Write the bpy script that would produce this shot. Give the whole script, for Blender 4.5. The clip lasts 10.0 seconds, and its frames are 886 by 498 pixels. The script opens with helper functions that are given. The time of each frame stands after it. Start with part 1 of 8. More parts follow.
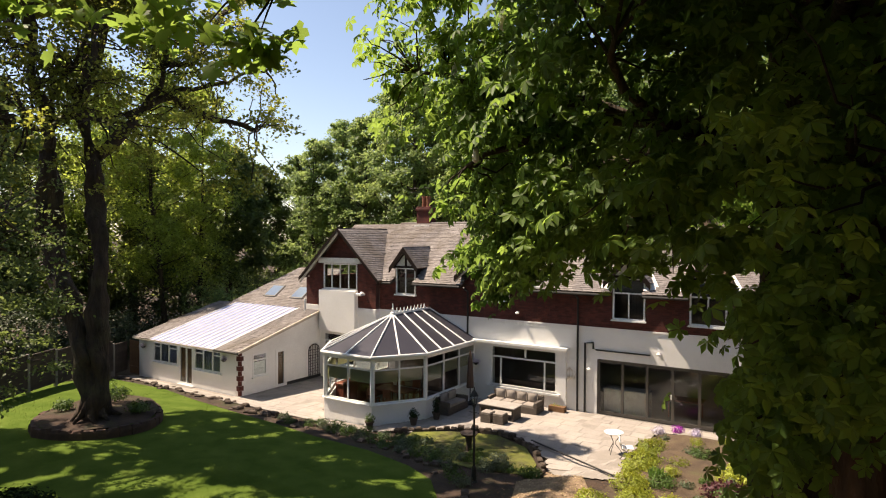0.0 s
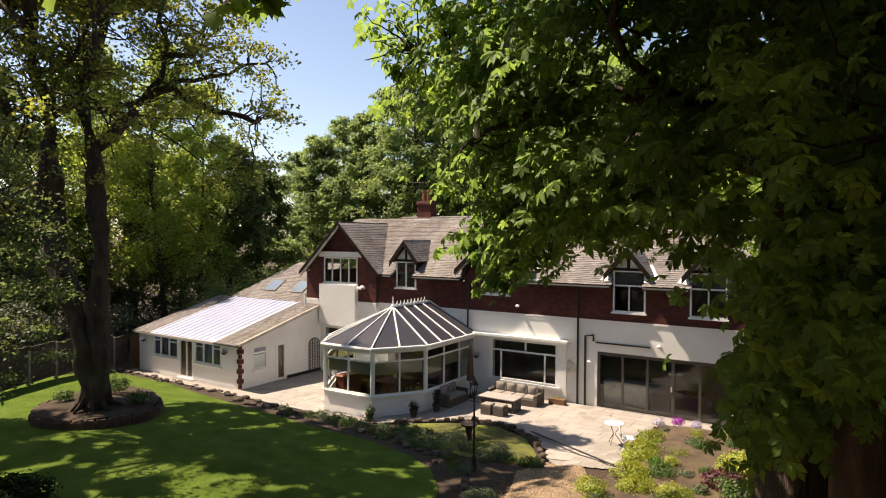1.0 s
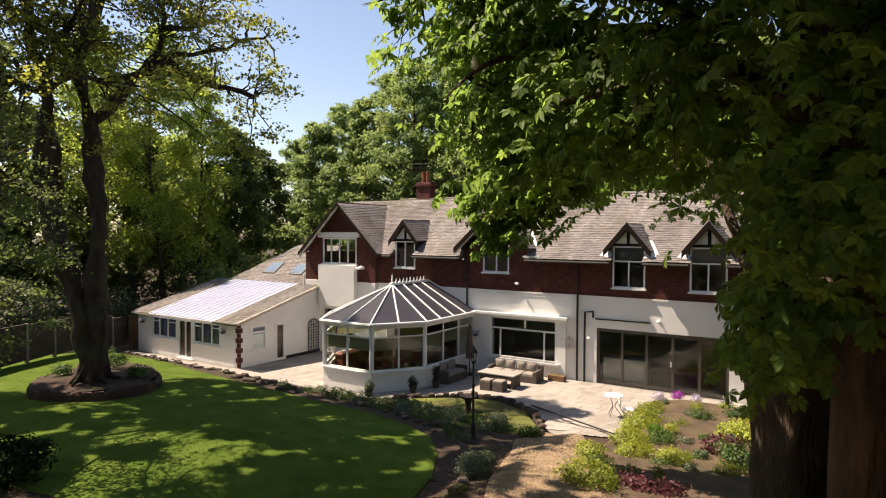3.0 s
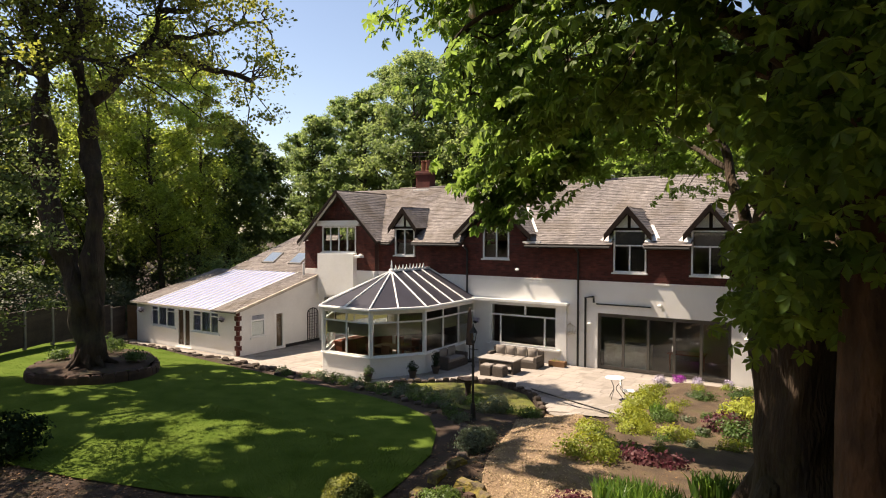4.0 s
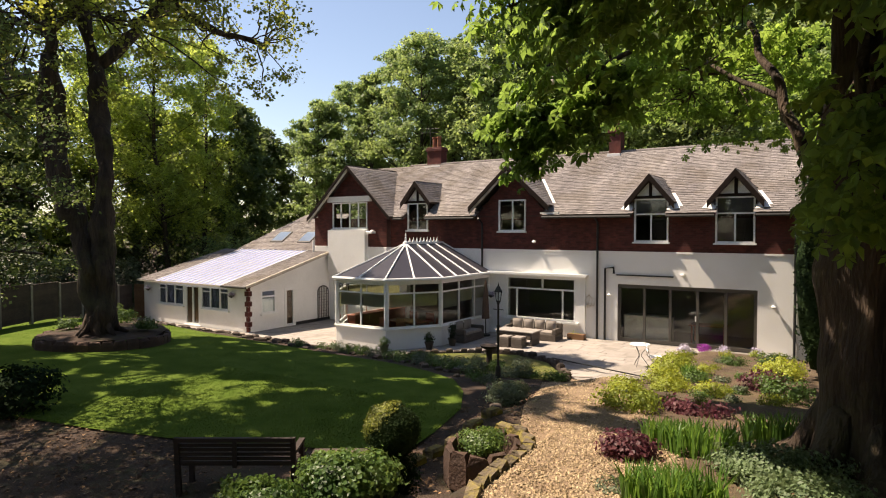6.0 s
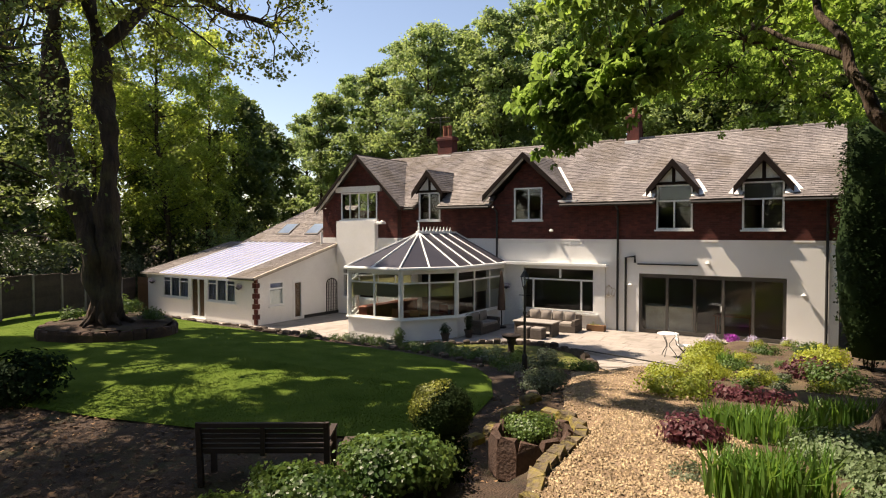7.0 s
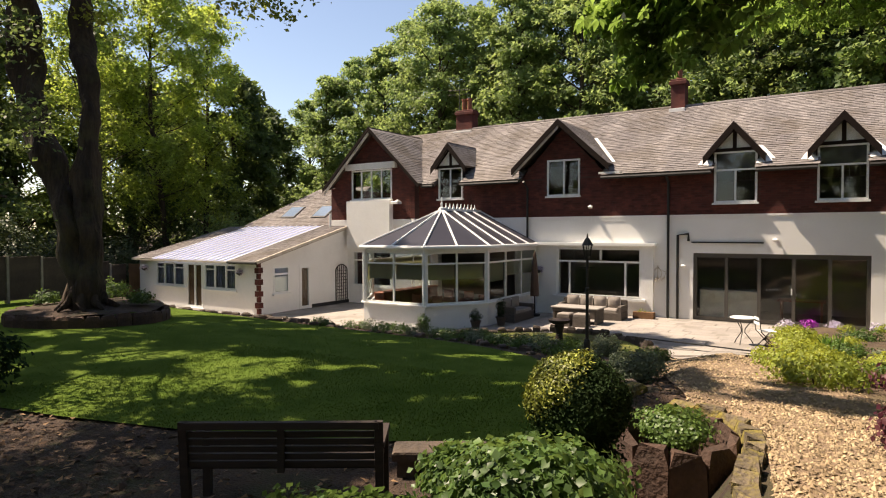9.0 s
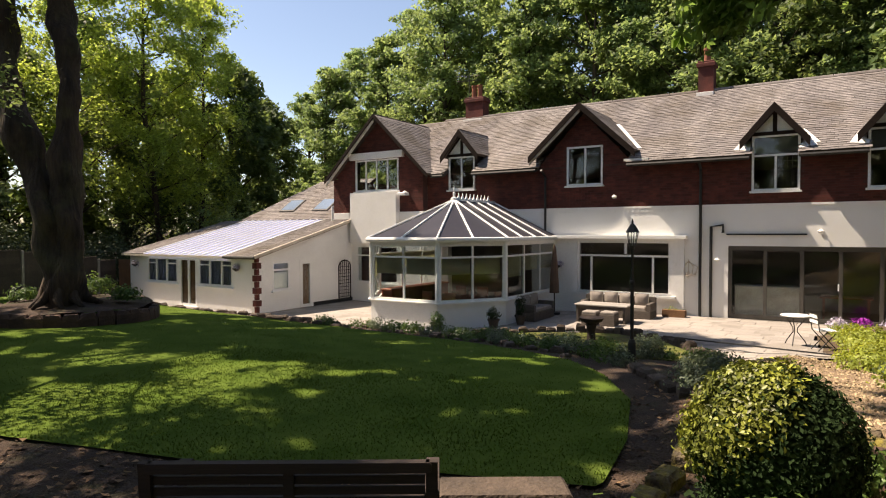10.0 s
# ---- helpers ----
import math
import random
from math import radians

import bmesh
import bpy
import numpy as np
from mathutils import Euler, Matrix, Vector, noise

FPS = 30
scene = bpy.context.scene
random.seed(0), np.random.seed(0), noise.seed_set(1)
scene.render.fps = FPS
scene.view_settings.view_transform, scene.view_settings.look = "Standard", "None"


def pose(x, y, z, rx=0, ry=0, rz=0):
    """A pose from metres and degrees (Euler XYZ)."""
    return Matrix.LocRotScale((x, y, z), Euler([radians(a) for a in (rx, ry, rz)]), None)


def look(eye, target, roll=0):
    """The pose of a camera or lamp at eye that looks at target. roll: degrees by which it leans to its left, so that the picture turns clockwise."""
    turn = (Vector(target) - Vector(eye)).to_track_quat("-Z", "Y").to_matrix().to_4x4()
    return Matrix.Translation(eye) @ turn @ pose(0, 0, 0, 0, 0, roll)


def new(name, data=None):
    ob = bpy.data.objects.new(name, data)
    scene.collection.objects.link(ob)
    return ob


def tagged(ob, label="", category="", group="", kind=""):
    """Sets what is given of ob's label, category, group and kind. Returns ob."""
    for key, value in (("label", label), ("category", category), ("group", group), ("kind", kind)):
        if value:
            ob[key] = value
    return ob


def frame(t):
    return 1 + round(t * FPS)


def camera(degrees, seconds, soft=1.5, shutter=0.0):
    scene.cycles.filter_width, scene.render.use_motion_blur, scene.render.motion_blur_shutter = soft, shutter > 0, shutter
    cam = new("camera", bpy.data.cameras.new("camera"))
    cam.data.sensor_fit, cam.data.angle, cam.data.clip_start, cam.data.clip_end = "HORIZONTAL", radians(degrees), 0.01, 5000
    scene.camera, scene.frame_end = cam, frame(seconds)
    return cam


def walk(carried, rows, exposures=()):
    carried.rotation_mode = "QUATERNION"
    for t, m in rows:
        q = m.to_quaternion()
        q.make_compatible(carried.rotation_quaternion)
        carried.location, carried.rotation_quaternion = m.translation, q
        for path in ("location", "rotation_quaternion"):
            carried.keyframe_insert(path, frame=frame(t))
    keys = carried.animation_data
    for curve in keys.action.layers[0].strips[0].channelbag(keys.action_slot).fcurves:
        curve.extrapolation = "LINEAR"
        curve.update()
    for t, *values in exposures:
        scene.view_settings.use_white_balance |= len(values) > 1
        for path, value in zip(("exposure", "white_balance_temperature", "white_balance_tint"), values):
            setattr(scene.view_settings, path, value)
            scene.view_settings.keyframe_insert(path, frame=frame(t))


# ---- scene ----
cam = camera(70.9, 10.0, soft=1.1)
PATH = [
    (0, (0.108, 0.341, 7.649), (-0.978, 2.019, 7.61), 0.2),
    (0.5, (0.105, 0.335, 7.521), (-0.981, 2.013, 7.482), 0.3),
    (1, (0.109, 0.334, 7.331), (-0.978, 2.012, 7.292), 0.3),
    (1.5, (0.12, 0.321, 7.14), (-0.967, 2.0, 7.1), 0.3),
    (2, (0.114, 0.329, 6.953), (-0.973, 2.008, 6.907), 0.3),
    (2.5, (0.105, 0.34, 6.76), (-0.981, 2.019, 6.709), 0.3),
    (4, (0.049, 0.552, 5.953), (-1.039, 2.23, 5.897), 0.1),
    (4.5, (-0.022, 0.576, 5.622), (-1.111, 2.253, 5.563), 0.0),
    (5, (-0.218, 0.553, 5.304), (-1.306, 2.229, 5.245), -0.0),
    (5.5, (-0.44, 0.588, 5.044), (-1.528, 2.264, 4.983), -0.0),
    (7, (-1.764, 0.967, 4.331), (-2.849, 2.646, 4.27), -0.1),
    (7.5, (-2.285, 1.279, 4.072), (-3.37, 2.959, 4.013), -0.2),
    (8, (-2.879, 1.706, 3.795), (-3.964, 3.385, 3.736), -0.2),
    (8.5, (-3.447, 2.181, 3.604), (-4.531, 3.861, 3.545), -0.2),
    (9, (-4.11, 2.787, 3.444), (-5.194, 4.467, 3.384), -0.2),
    (9.5, (-4.72, 3.323, 3.328), (-5.802, 5.004, 3.268), -0.2),
    (10, (-5.434, 3.923, 3.162), (-6.513, 5.606, 3.102), -0.2),
]
walk(cam, [(t, look(eye, target, roll)) for t, eye, target, roll in PATH], exposures=[(0.0, 1.04, 7300, 17), (10.0, 1.04, 7300, 17)])

import collections

# ---- light ----
SUN_DIR = Vector((-0.63, -0.15, 1.0)).normalized()
world = bpy.data.worlds.new("world")
scene.world = world
world.use_nodes = True
_nt = world.node_tree
_sky = _nt.nodes.new("ShaderNodeTexSky")
_sky.sky_type = "NISHITA"
_sky.sun_disc = False
_sky.sun_elevation = math.asin(SUN_DIR.z)
_sky.sun_rotation = math.atan2(SUN_DIR.x, SUN_DIR.y)
_sky.air_density, _sky.dust_density, _sky.ozone_density = 1.0, 0.6, 1.0
_nt.links.new(_sky.outputs[0], _nt.nodes["Background"].inputs[0])
_nt.nodes["Background"].inputs[1].default_value = 0.090
_sun = bpy.data.lights.new("sun", "SUN")
_sun.energy, _sun.angle, _sun.color = 5.0, radians(0.53), (1.0, 0.91, 0.76)
sun = new("sun", _sun)
sun.matrix_world = look(SUN_DIR * 80, (0, 0, 0))

# ---- materials ----


def mat(name, color, rough=0.7, color2=None, scale=4.0, detail=5.0, fine=40.0, bump=0.2, metal=0.0, spec=0.4,
        island=0.0, objrand=0.0, stain=None, stain_scale=0.7, stain_lo=0.5, coords="Object", dist=0.01, translucent=0.0, streak=None):
    """Two-scale procedural surface: blotches of color and color2, fine grain, bump, optional per-piece variation and stains."""
    m = bpy.data.materials.new(name)
    m.use_nodes = True
    nt = m.node_tree
    N, L = nt.nodes, nt.links
    b = N["Principled BSDF"]
    b.inputs["Roughness"].default_value = rough
    b.inputs["Metallic"].default_value = metal
    b.inputs["Specular IOR Level"].default_value = spec
    tc = N.new("ShaderNodeTexCoord")
    src = tc.outputs[coords]
    if streak:
        mp = N.new("ShaderNodeMapping")
        mp.inputs["Scale"].default_value = streak
        L.new(src, mp.inputs[0])
        src = mp.outputs[0]
    n1 = N.new("ShaderNodeTexNoise")
    n1.inputs["Scale"].default_value, n1.inputs["Detail"].default_value = scale, detail
    L.new(src, n1.inputs["Vector"])
    n2 = N.new("ShaderNodeTexNoise")
    n2.inputs["Scale"].default_value, n2.inputs["Detail"].default_value = fine, 3.0
    L.new(src, n2.inputs["Vector"])
    c2 = color2 or tuple(v * 0.72 for v in color)
    r1 = N.new("ShaderNodeValToRGB")
    r1.color_ramp.elements[0].position, r1.color_ramp.elements[1].position = 0.32, 0.68
    r1.color_ramp.elements[0].color, r1.color_ramp.elements[1].color = (*c2, 1), (*color, 1)
    L.new(n1.outputs["Fac"], r1.inputs[0])
    hs = N.new("ShaderNodeHueSaturation")
    L.new(r1.outputs[0], hs.inputs["Color"])
    mr = N.new("ShaderNodeMapRange")
    mr.inputs[1].default_value, mr.inputs[2].default_value, mr.inputs[3].default_value, mr.inputs[4].default_value = 0.3, 0.7, 0.82, 1.15
    L.new(n2.outputs["Fac"], mr.inputs[0])
    val = mr.outputs[0]
    for amount, node, out in ((island, "ShaderNodeNewGeometry", "Random Per Island"), (objrand, "ShaderNodeObjectInfo", "Random")):
        if amount:
            g = N.new(node)
            m2 = N.new("ShaderNodeMapRange")
            m2.inputs[3].default_value, m2.inputs[4].default_value = 1 - amount, 1 + amount
            L.new(g.outputs[out], m2.inputs[0])
            mul = N.new("ShaderNodeMath")
            mul.operation = "MULTIPLY"
            L.new(val, mul.inputs[0])
            L.new(m2.outputs[0], mul.inputs[1])
            val = mul.outputs[0]
    L.new(val, hs.inputs["Value"])
    col = hs.outputs[0]
    if stain:
        n3 = N.new("ShaderNodeTexNoise")
        n3.inputs["Scale"].default_value, n3.inputs["Detail"].default_value, n3.inputs["Roughness"].default_value = stain_scale, 7.0, 0.65
        L.new(tc.outputs[coords], n3.inputs["Vector"])
        r3 = N.new("ShaderNodeValToRGB")
        r3.color_ramp.elements[0].position, r3.color_ramp.elements[1].position = stain_lo, stain_lo + 0.18
        r3.color_ramp.elements[0].color, r3.color_ramp.elements[1].color = (0, 0, 0, 1), (stain[3], stain[3], stain[3], 1)
        L.new(n3.outputs["Fac"], r3.inputs[0])
        mx = N.new("ShaderNodeMix")
        mx.data_type = "RGBA"
        L.new(r3.outputs[0], mx.inputs[0])
        L.new(col, mx.inputs[6])
        mx.inputs[7].default_value = (*stain[:3], 1)
        col = mx.outputs[2]
    L.new(col, b.inputs["Base Color"])
    if bump:
        bp = N.new("ShaderNodeBump")
        bp.inputs["Strength"].default_value, bp.inputs["Distance"].default_value = bump, dist
        L.new(n2.outputs["Fac"], bp.inputs["Height"])
        L.new(bp.outputs[0], b.inputs["Normal"])
    if translucent:
        tr = N.new("ShaderNodeBsdfTranslucent")
        h2 = N.new("ShaderNodeHueSaturation")
        h2.inputs["Hue"].default_value, h2.inputs["Saturation"].default_value, h2.inputs["Value"].default_value = 0.475, 1.04, 2.2
        L.new(col, h2.inputs["Color"])
        L.new(h2.outputs[0], tr.inputs["Color"])
        mix = N.new("ShaderNodeMixShader")
        mix.inputs[0].default_value = translucent
        L.new(b.outputs[0], mix.inputs[1])
        L.new(tr.outputs[0], mix.inputs[2])
        L.new(mix.outputs[0], N["Material Output"].inputs["Surface"])
    return m


def glass_mat(name, tint=(0.75, 0.8, 0.8), rough=0.02, clear=0.75, ior=1.5):
    """A thin pane: mostly clear, with a mirror gloss."""
    m = bpy.data.materials.new(name)
    m.use_nodes = True
    N, L = m.node_tree.nodes, m.node_tree.links
    N.remove(N["Principled BSDF"])
    t = N.new("ShaderNodeBsdfTransparent")
    t.inputs[0].default_value = (*[v * clear for v in tint], 1)
    g = N.new("ShaderNodeBsdfGlossy")
    g.inputs["Roughness"].default_value = rough
    lw = N.new("ShaderNodeLayerWeight")
    pw = N.new("ShaderNodeMath")
    pw.operation = "POWER"
    pw.inputs[1].default_value = 5.0
    L.new(lw.outputs["Facing"], pw.inputs[0])
    f = N.new("ShaderNodeMapRange")
    f.inputs[3].default_value, f.inputs[4].default_value = ((ior - 1) / (ior + 1)) ** 2, 0.95
    L.new(pw.outputs[0], f.inputs[0])
    mx = N.new("ShaderNodeMixShader")
    L.new(f.outputs[0], mx.inputs[0])
    L.new(t.outputs[0], mx.inputs[1])
    L.new(g.outputs[0], mx.inputs[2])
    L.new(mx.outputs[0], N["Material Output"].inputs["Surface"])
    return m


M_RENDER = mat("white_render", (0.86, 0.85, 0.83), 0.85, (0.80, 0.79, 0.765), 1.2, fine=60, bump=0.25, stain=(0.50, 0.48, 0.44, 0.3), stain_scale=0.6)
M_BRICK = mat("red_brick", (0.128, 0.034, 0.025), 0.85, (0.072, 0.021, 0.017), 3.0, fine=70, bump=0.4, island=0.28)
M_BRICKP = mat("red_brick_piece", (0.128, 0.034, 0.025), 0.85, (0.072, 0.021, 0.017), 3.0, fine=70, bump=0.4, objrand=0.28)
M_MORTAR = mat("mortar", (0.10, 0.048, 0.038), 0.95, (0.07, 0.036, 0.03), 3.0)
M_TILE = mat("roof_tile", (0.245, 0.220, 0.206), 0.9, (0.142, 0.126, 0.124), 0.9, fine=22, bump=0.4, island=0.20, streak=(1, 0.3, 0.3), stain=(0.115, 0.092, 0.070, 0.7), stain_scale=0.55, stain_lo=0.47)
M_TILEP = mat("roof_tile_piece", (0.245, 0.220, 0.206), 0.9, (0.142, 0.126, 0.124), 0.9, fine=22, bump=0.4, objrand=0.20)
M_ROOFBASE = mat("roof_underlay", (0.09, 0.07, 0.06), 0.95)
M_DARKWOOD = mat("dark_stained_wood", (0.026, 0.017, 0.013), 0.8, (0.016, 0.011, 0.009), 3.0, spec=0.12, fine=25, streak=(1, 1, 6))
M_UPVC = mat("white_upvc", (0.82, 0.82, 0.80), 0.35, (0.78, 0.78, 0.76), 2.0, bump=0.02)
M_CREAM = mat("weathered_white_wood", (0.62, 0.56, 0.48), 0.7, (0.45, 0.38, 0.30), 2.5, fine=30)
M_POT = mat("terracotta", (0.33, 0.125, 0.065), 0.85, (0.21, 0.08, 0.045), 5.0, fine=30)
M_BOARD = mat("grey_blind", (0.105, 0.092, 0.085), 0.9, (0.085, 0.075, 0.07), 3.0)
M_LEAD = mat("lead_flashing", (0.84, 0.82, 0.79), 0.6, (0.70, 0.68, 0.65), 3.0)
M_GREYMETAL = mat("grey_aluminium", (0.095, 0.086, 0.076), 0.42, (0.075, 0.068, 0.06), 2.0, bump=0.02, metal=0.2)
M_BLACK = mat("black_iron", (0.018, 0.018, 0.018), 0.5, (0.03, 0.028, 0.026), 5.0)
M_GLASS = glass_mat("window_glass", (0.92, 0.95, 0.95), 0.01, 0.97)
# blue base colour stands in for sky mirrored in the roof lights
M_SKYLIGHT = mat("sky_tinted_pane", (0.20, 0.27, 0.38), 0.08, (0.16, 0.21, 0.31), 1.0, bump=0.03, spec=1.0)
M_ROOFGLASS = mat("tinted_roof_panel", (0.085, 0.080, 0.098), 0.40, (0.070, 0.066, 0.082), 0.8, bump=0.02, translucent=0.45)
M_BLIND = mat("roller_blind", (0.33, 0.335, 0.235), 0.9, (0.27, 0.275, 0.19), 2.0, translucent=0.5)
M_CURTAIN = mat("blue_grey_curtain", (0.25, 0.265, 0.33), 0.9, (0.16, 0.17, 0.215), 3.0, streak=(6, 1, 0.2), translucent=0.4)
# extra blue in the base colour stands in for reflected sky
M_POLY = mat("polycarbonate", (0.54, 0.555, 0.74), 0.25, (0.46, 0.475, 0.64), 1.5, bump=0.05, spec=0.6, stain=(0.55, 0.52, 0.55, 0.35), translucent=0.35)
M_ROOM = mat("dim_room", (0.27, 0.24, 0.21), 0.9, (0.21, 0.185, 0.165), 0.8)
M_SOIL = mat("soil", (0.078, 0.048, 0.031), 0.95, (0.034, 0.022, 0.016), 2.5, fine=35, bump=0.9, dist=0.05, stain=(0.05, 0.06, 0.02, 0.6), stain_scale=1.2)
M_SAND = mat("sandy_soil", (0.135, 0.092, 0.056), 0.95, (0.068, 0.046, 0.030), 1.8, fine=40, bump=0.9, dist=0.04, stain=(0.075, 0.075, 0.028, 0.7), stain_scale=0.9, stain_lo=0.52)
M_LAWN = mat("lawn", (0.100, 0.144, 0.028), 1.0, spec=0.02, color2=(0.062, 0.104, 0.017), scale=1.3, fine=55, bump=0.35, dist=0.02)
M_BLADE = mat("grass_blade", (0.088, 0.140, 0.024), 0.8, (0.052, 0.092, 0.015), 1.0, fine=8, island=0.35, bump=0, spec=0.03, translucent=0.25)
M_GRAVEL = mat("gravel_bed", (0.32, 0.225, 0.145), 0.95, (0.22, 0.15, 0.095), 3.0, fine=70, bump=1.0, dist=0.03)
M_CHIP = mat("gravel_chip", (0.43, 0.33, 0.205), 0.9, (0.26, 0.185, 0.11), 3.0, fine=30, island=0.45)
M_FLAG = mat("sandstone_flag", (0.335, 0.30, 0.27), 0.85, (0.285, 0.255, 0.228), 1.5, fine=35, bump=0.35, objrand=0.06, stain=(0.38, 0.34, 0.29, 0.4), stain_scale=0.9)
M_JOINT = mat("patio_bedding", (0.28, 0.25, 0.222), 0.95, (0.23, 0.205, 0.18), 2.0)
M_STONE = mat("garden_stone", (0.105, 0.075, 0.056), 0.9, (0.055, 0.042, 0.033), 3.0, fine=22, bump=0.8, dist=0.03, objrand=0.25)
M_BEDSTONE = mat("brown_bed_stone", (0.105, 0.058, 0.040), 0.9, (0.050, 0.030, 0.022), 3.0, fine=22, bump=0.8, dist=0.03, objrand=0.25)
M_MOSS = mat("mossy_stone", (0.17, 0.13, 0.088), 0.95, (0.09, 0.07, 0.048), 3.0, fine=22, bump=0.9, dist=0.04, objrand=0.3, stain=(0.27, 0.215, 0.028, 0.95), stain_scale=2.2, stain_lo=0.40)
M_BARK = mat("bark", (0.078, 0.052, 0.034), 0.95, (0.030, 0.021, 0.016), 5.0, fine=16, bump=1.0, dist=0.09, streak=(1, 1, 0.2), stain=(0.11, 0.10, 0.045, 0.45), stain_scale=1.1)
M_FENCE = mat("fence_panel", (0.062, 0.046, 0.036), 0.9, (0.040, 0.030, 0.024), 2.0, fine=20, bump=0.4, objrand=0.15)
M_CONCRETE = mat("concrete_post", (0.24, 0.22, 0.195), 0.9, (0.17, 0.155, 0.14), 3.0)
M_GATE = mat("gate_wood", (0.20, 0.105, 0.05), 0.8, (0.14, 0.07, 0.035), 2.0, fine=25)
LEAF = dict(rough=0.55, scale=0.35, detail=4, fine=3.0, bump=0, island=0.3, spec=0.35)
M_CHESTNUT = mat("chestnut_leaf", (0.130, 0.215, 0.043), color2=(0.074, 0.140, 0.033), translucent=0.58, **{**LEAF, "rough": 0.52, "spec": 0.25})
M_SYCAMORE = mat("sycamore_leaf", (0.165, 0.190, 0.038), color2=(0.105, 0.135, 0.028), translucent=0.60, **LEAF)
M_LIME = mat("lime_leaf", (0.215, 0.285, 0.060), color2=(0.130, 0.195, 0.045), translucent=0.68, **LEAF)
M_BEECH = mat("beech_leaf", (0.178, 0.245, 0.082), color2=(0.108, 0.172, 0.062), translucent=0.52, **LEAF)
M_WOOD_DARK = mat("woodland_leaf", (0.105, 0.150, 0.045), color2=(0.062, 0.098, 0.030), translucent=0.48, **LEAF)
# woodland leaf lightened to make up for light missing in the left woods
M_WOOD_LIT = mat("lit_woodland_leaf", (0.215, 0.265, 0.085), color2=(0.125, 0.175, 0.055), translucent=0.52, **LEAF)
# bush leaf darkened in place of the shade under the trees
M_BUSH_SHADED = mat("shaded_bush_leaf", (0.050, 0.072, 0.026), color2=(0.030, 0.046, 0.018), translucent=0.15, **LEAF)
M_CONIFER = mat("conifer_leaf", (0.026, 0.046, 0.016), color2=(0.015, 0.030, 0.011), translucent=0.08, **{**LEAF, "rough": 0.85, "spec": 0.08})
M_SHRUB_Y = mat("golden_shrub_leaf", (0.29, 0.33, 0.050), color2=(0.13, 0.18, 0.03), translucent=0.3, **LEAF)
M_SHRUB_G = mat("green_shrub_leaf", (0.075, 0.135, 0.030), color2=(0.045, 0.09, 0.022), translucent=0.3, **LEAF)
M_GERANIUM = mat("geranium_leaf", (0.155, 0.215, 0.105), color2=(0.085, 0.130, 0.060), translucent=0.25, **LEAF)
M_SHRUB_D = mat("grey_green_shrub_leaf", (0.115, 0.145, 0.085), color2=(0.07, 0.095, 0.055), translucent=0.25, **LEAF)
M_IVY = mat("variegated_leaf", (0.150, 0.225, 0.058), color2=(0.036, 0.082, 0.022), translucent=0.3, **{**LEAF, "rough": 0.42, "island": 0.4, "spec": 0.32})
M_PURPLE = mat("purple_leaf", (0.075, 0.022, 0.028), color2=(0.13, 0.045, 0.05), translucent=0.3, **LEAF)
M_MAGENTA = mat("magenta_petal", (0.42, 0.03, 0.42), color2=(0.30, 0.02, 0.34), **LEAF)
M_LILAC = mat("lilac_petal", (0.42, 0.36, 0.55), color2=(0.5, 0.45, 0.5), **LEAF)
M_BLOSSOM = mat("cream_blossom", (0.75, 0.70, 0.58), color2=(0.6, 0.5, 0.45), **LEAF)


# ---- building blocks ----
def mesh_of(name, verts, faces, material, smooth=False):
    me = bpy.data.meshes.new(name)
    me.from_pydata([tuple(v) for v in verts], [], faces)
    for m in (material if isinstance(material, (list, tuple)) else [material]):
        me.materials.append(m)
    if smooth:
        me.polygons.foreach_set("use_smooth", [True] * len(me.polygons))
    me.update()
    return me


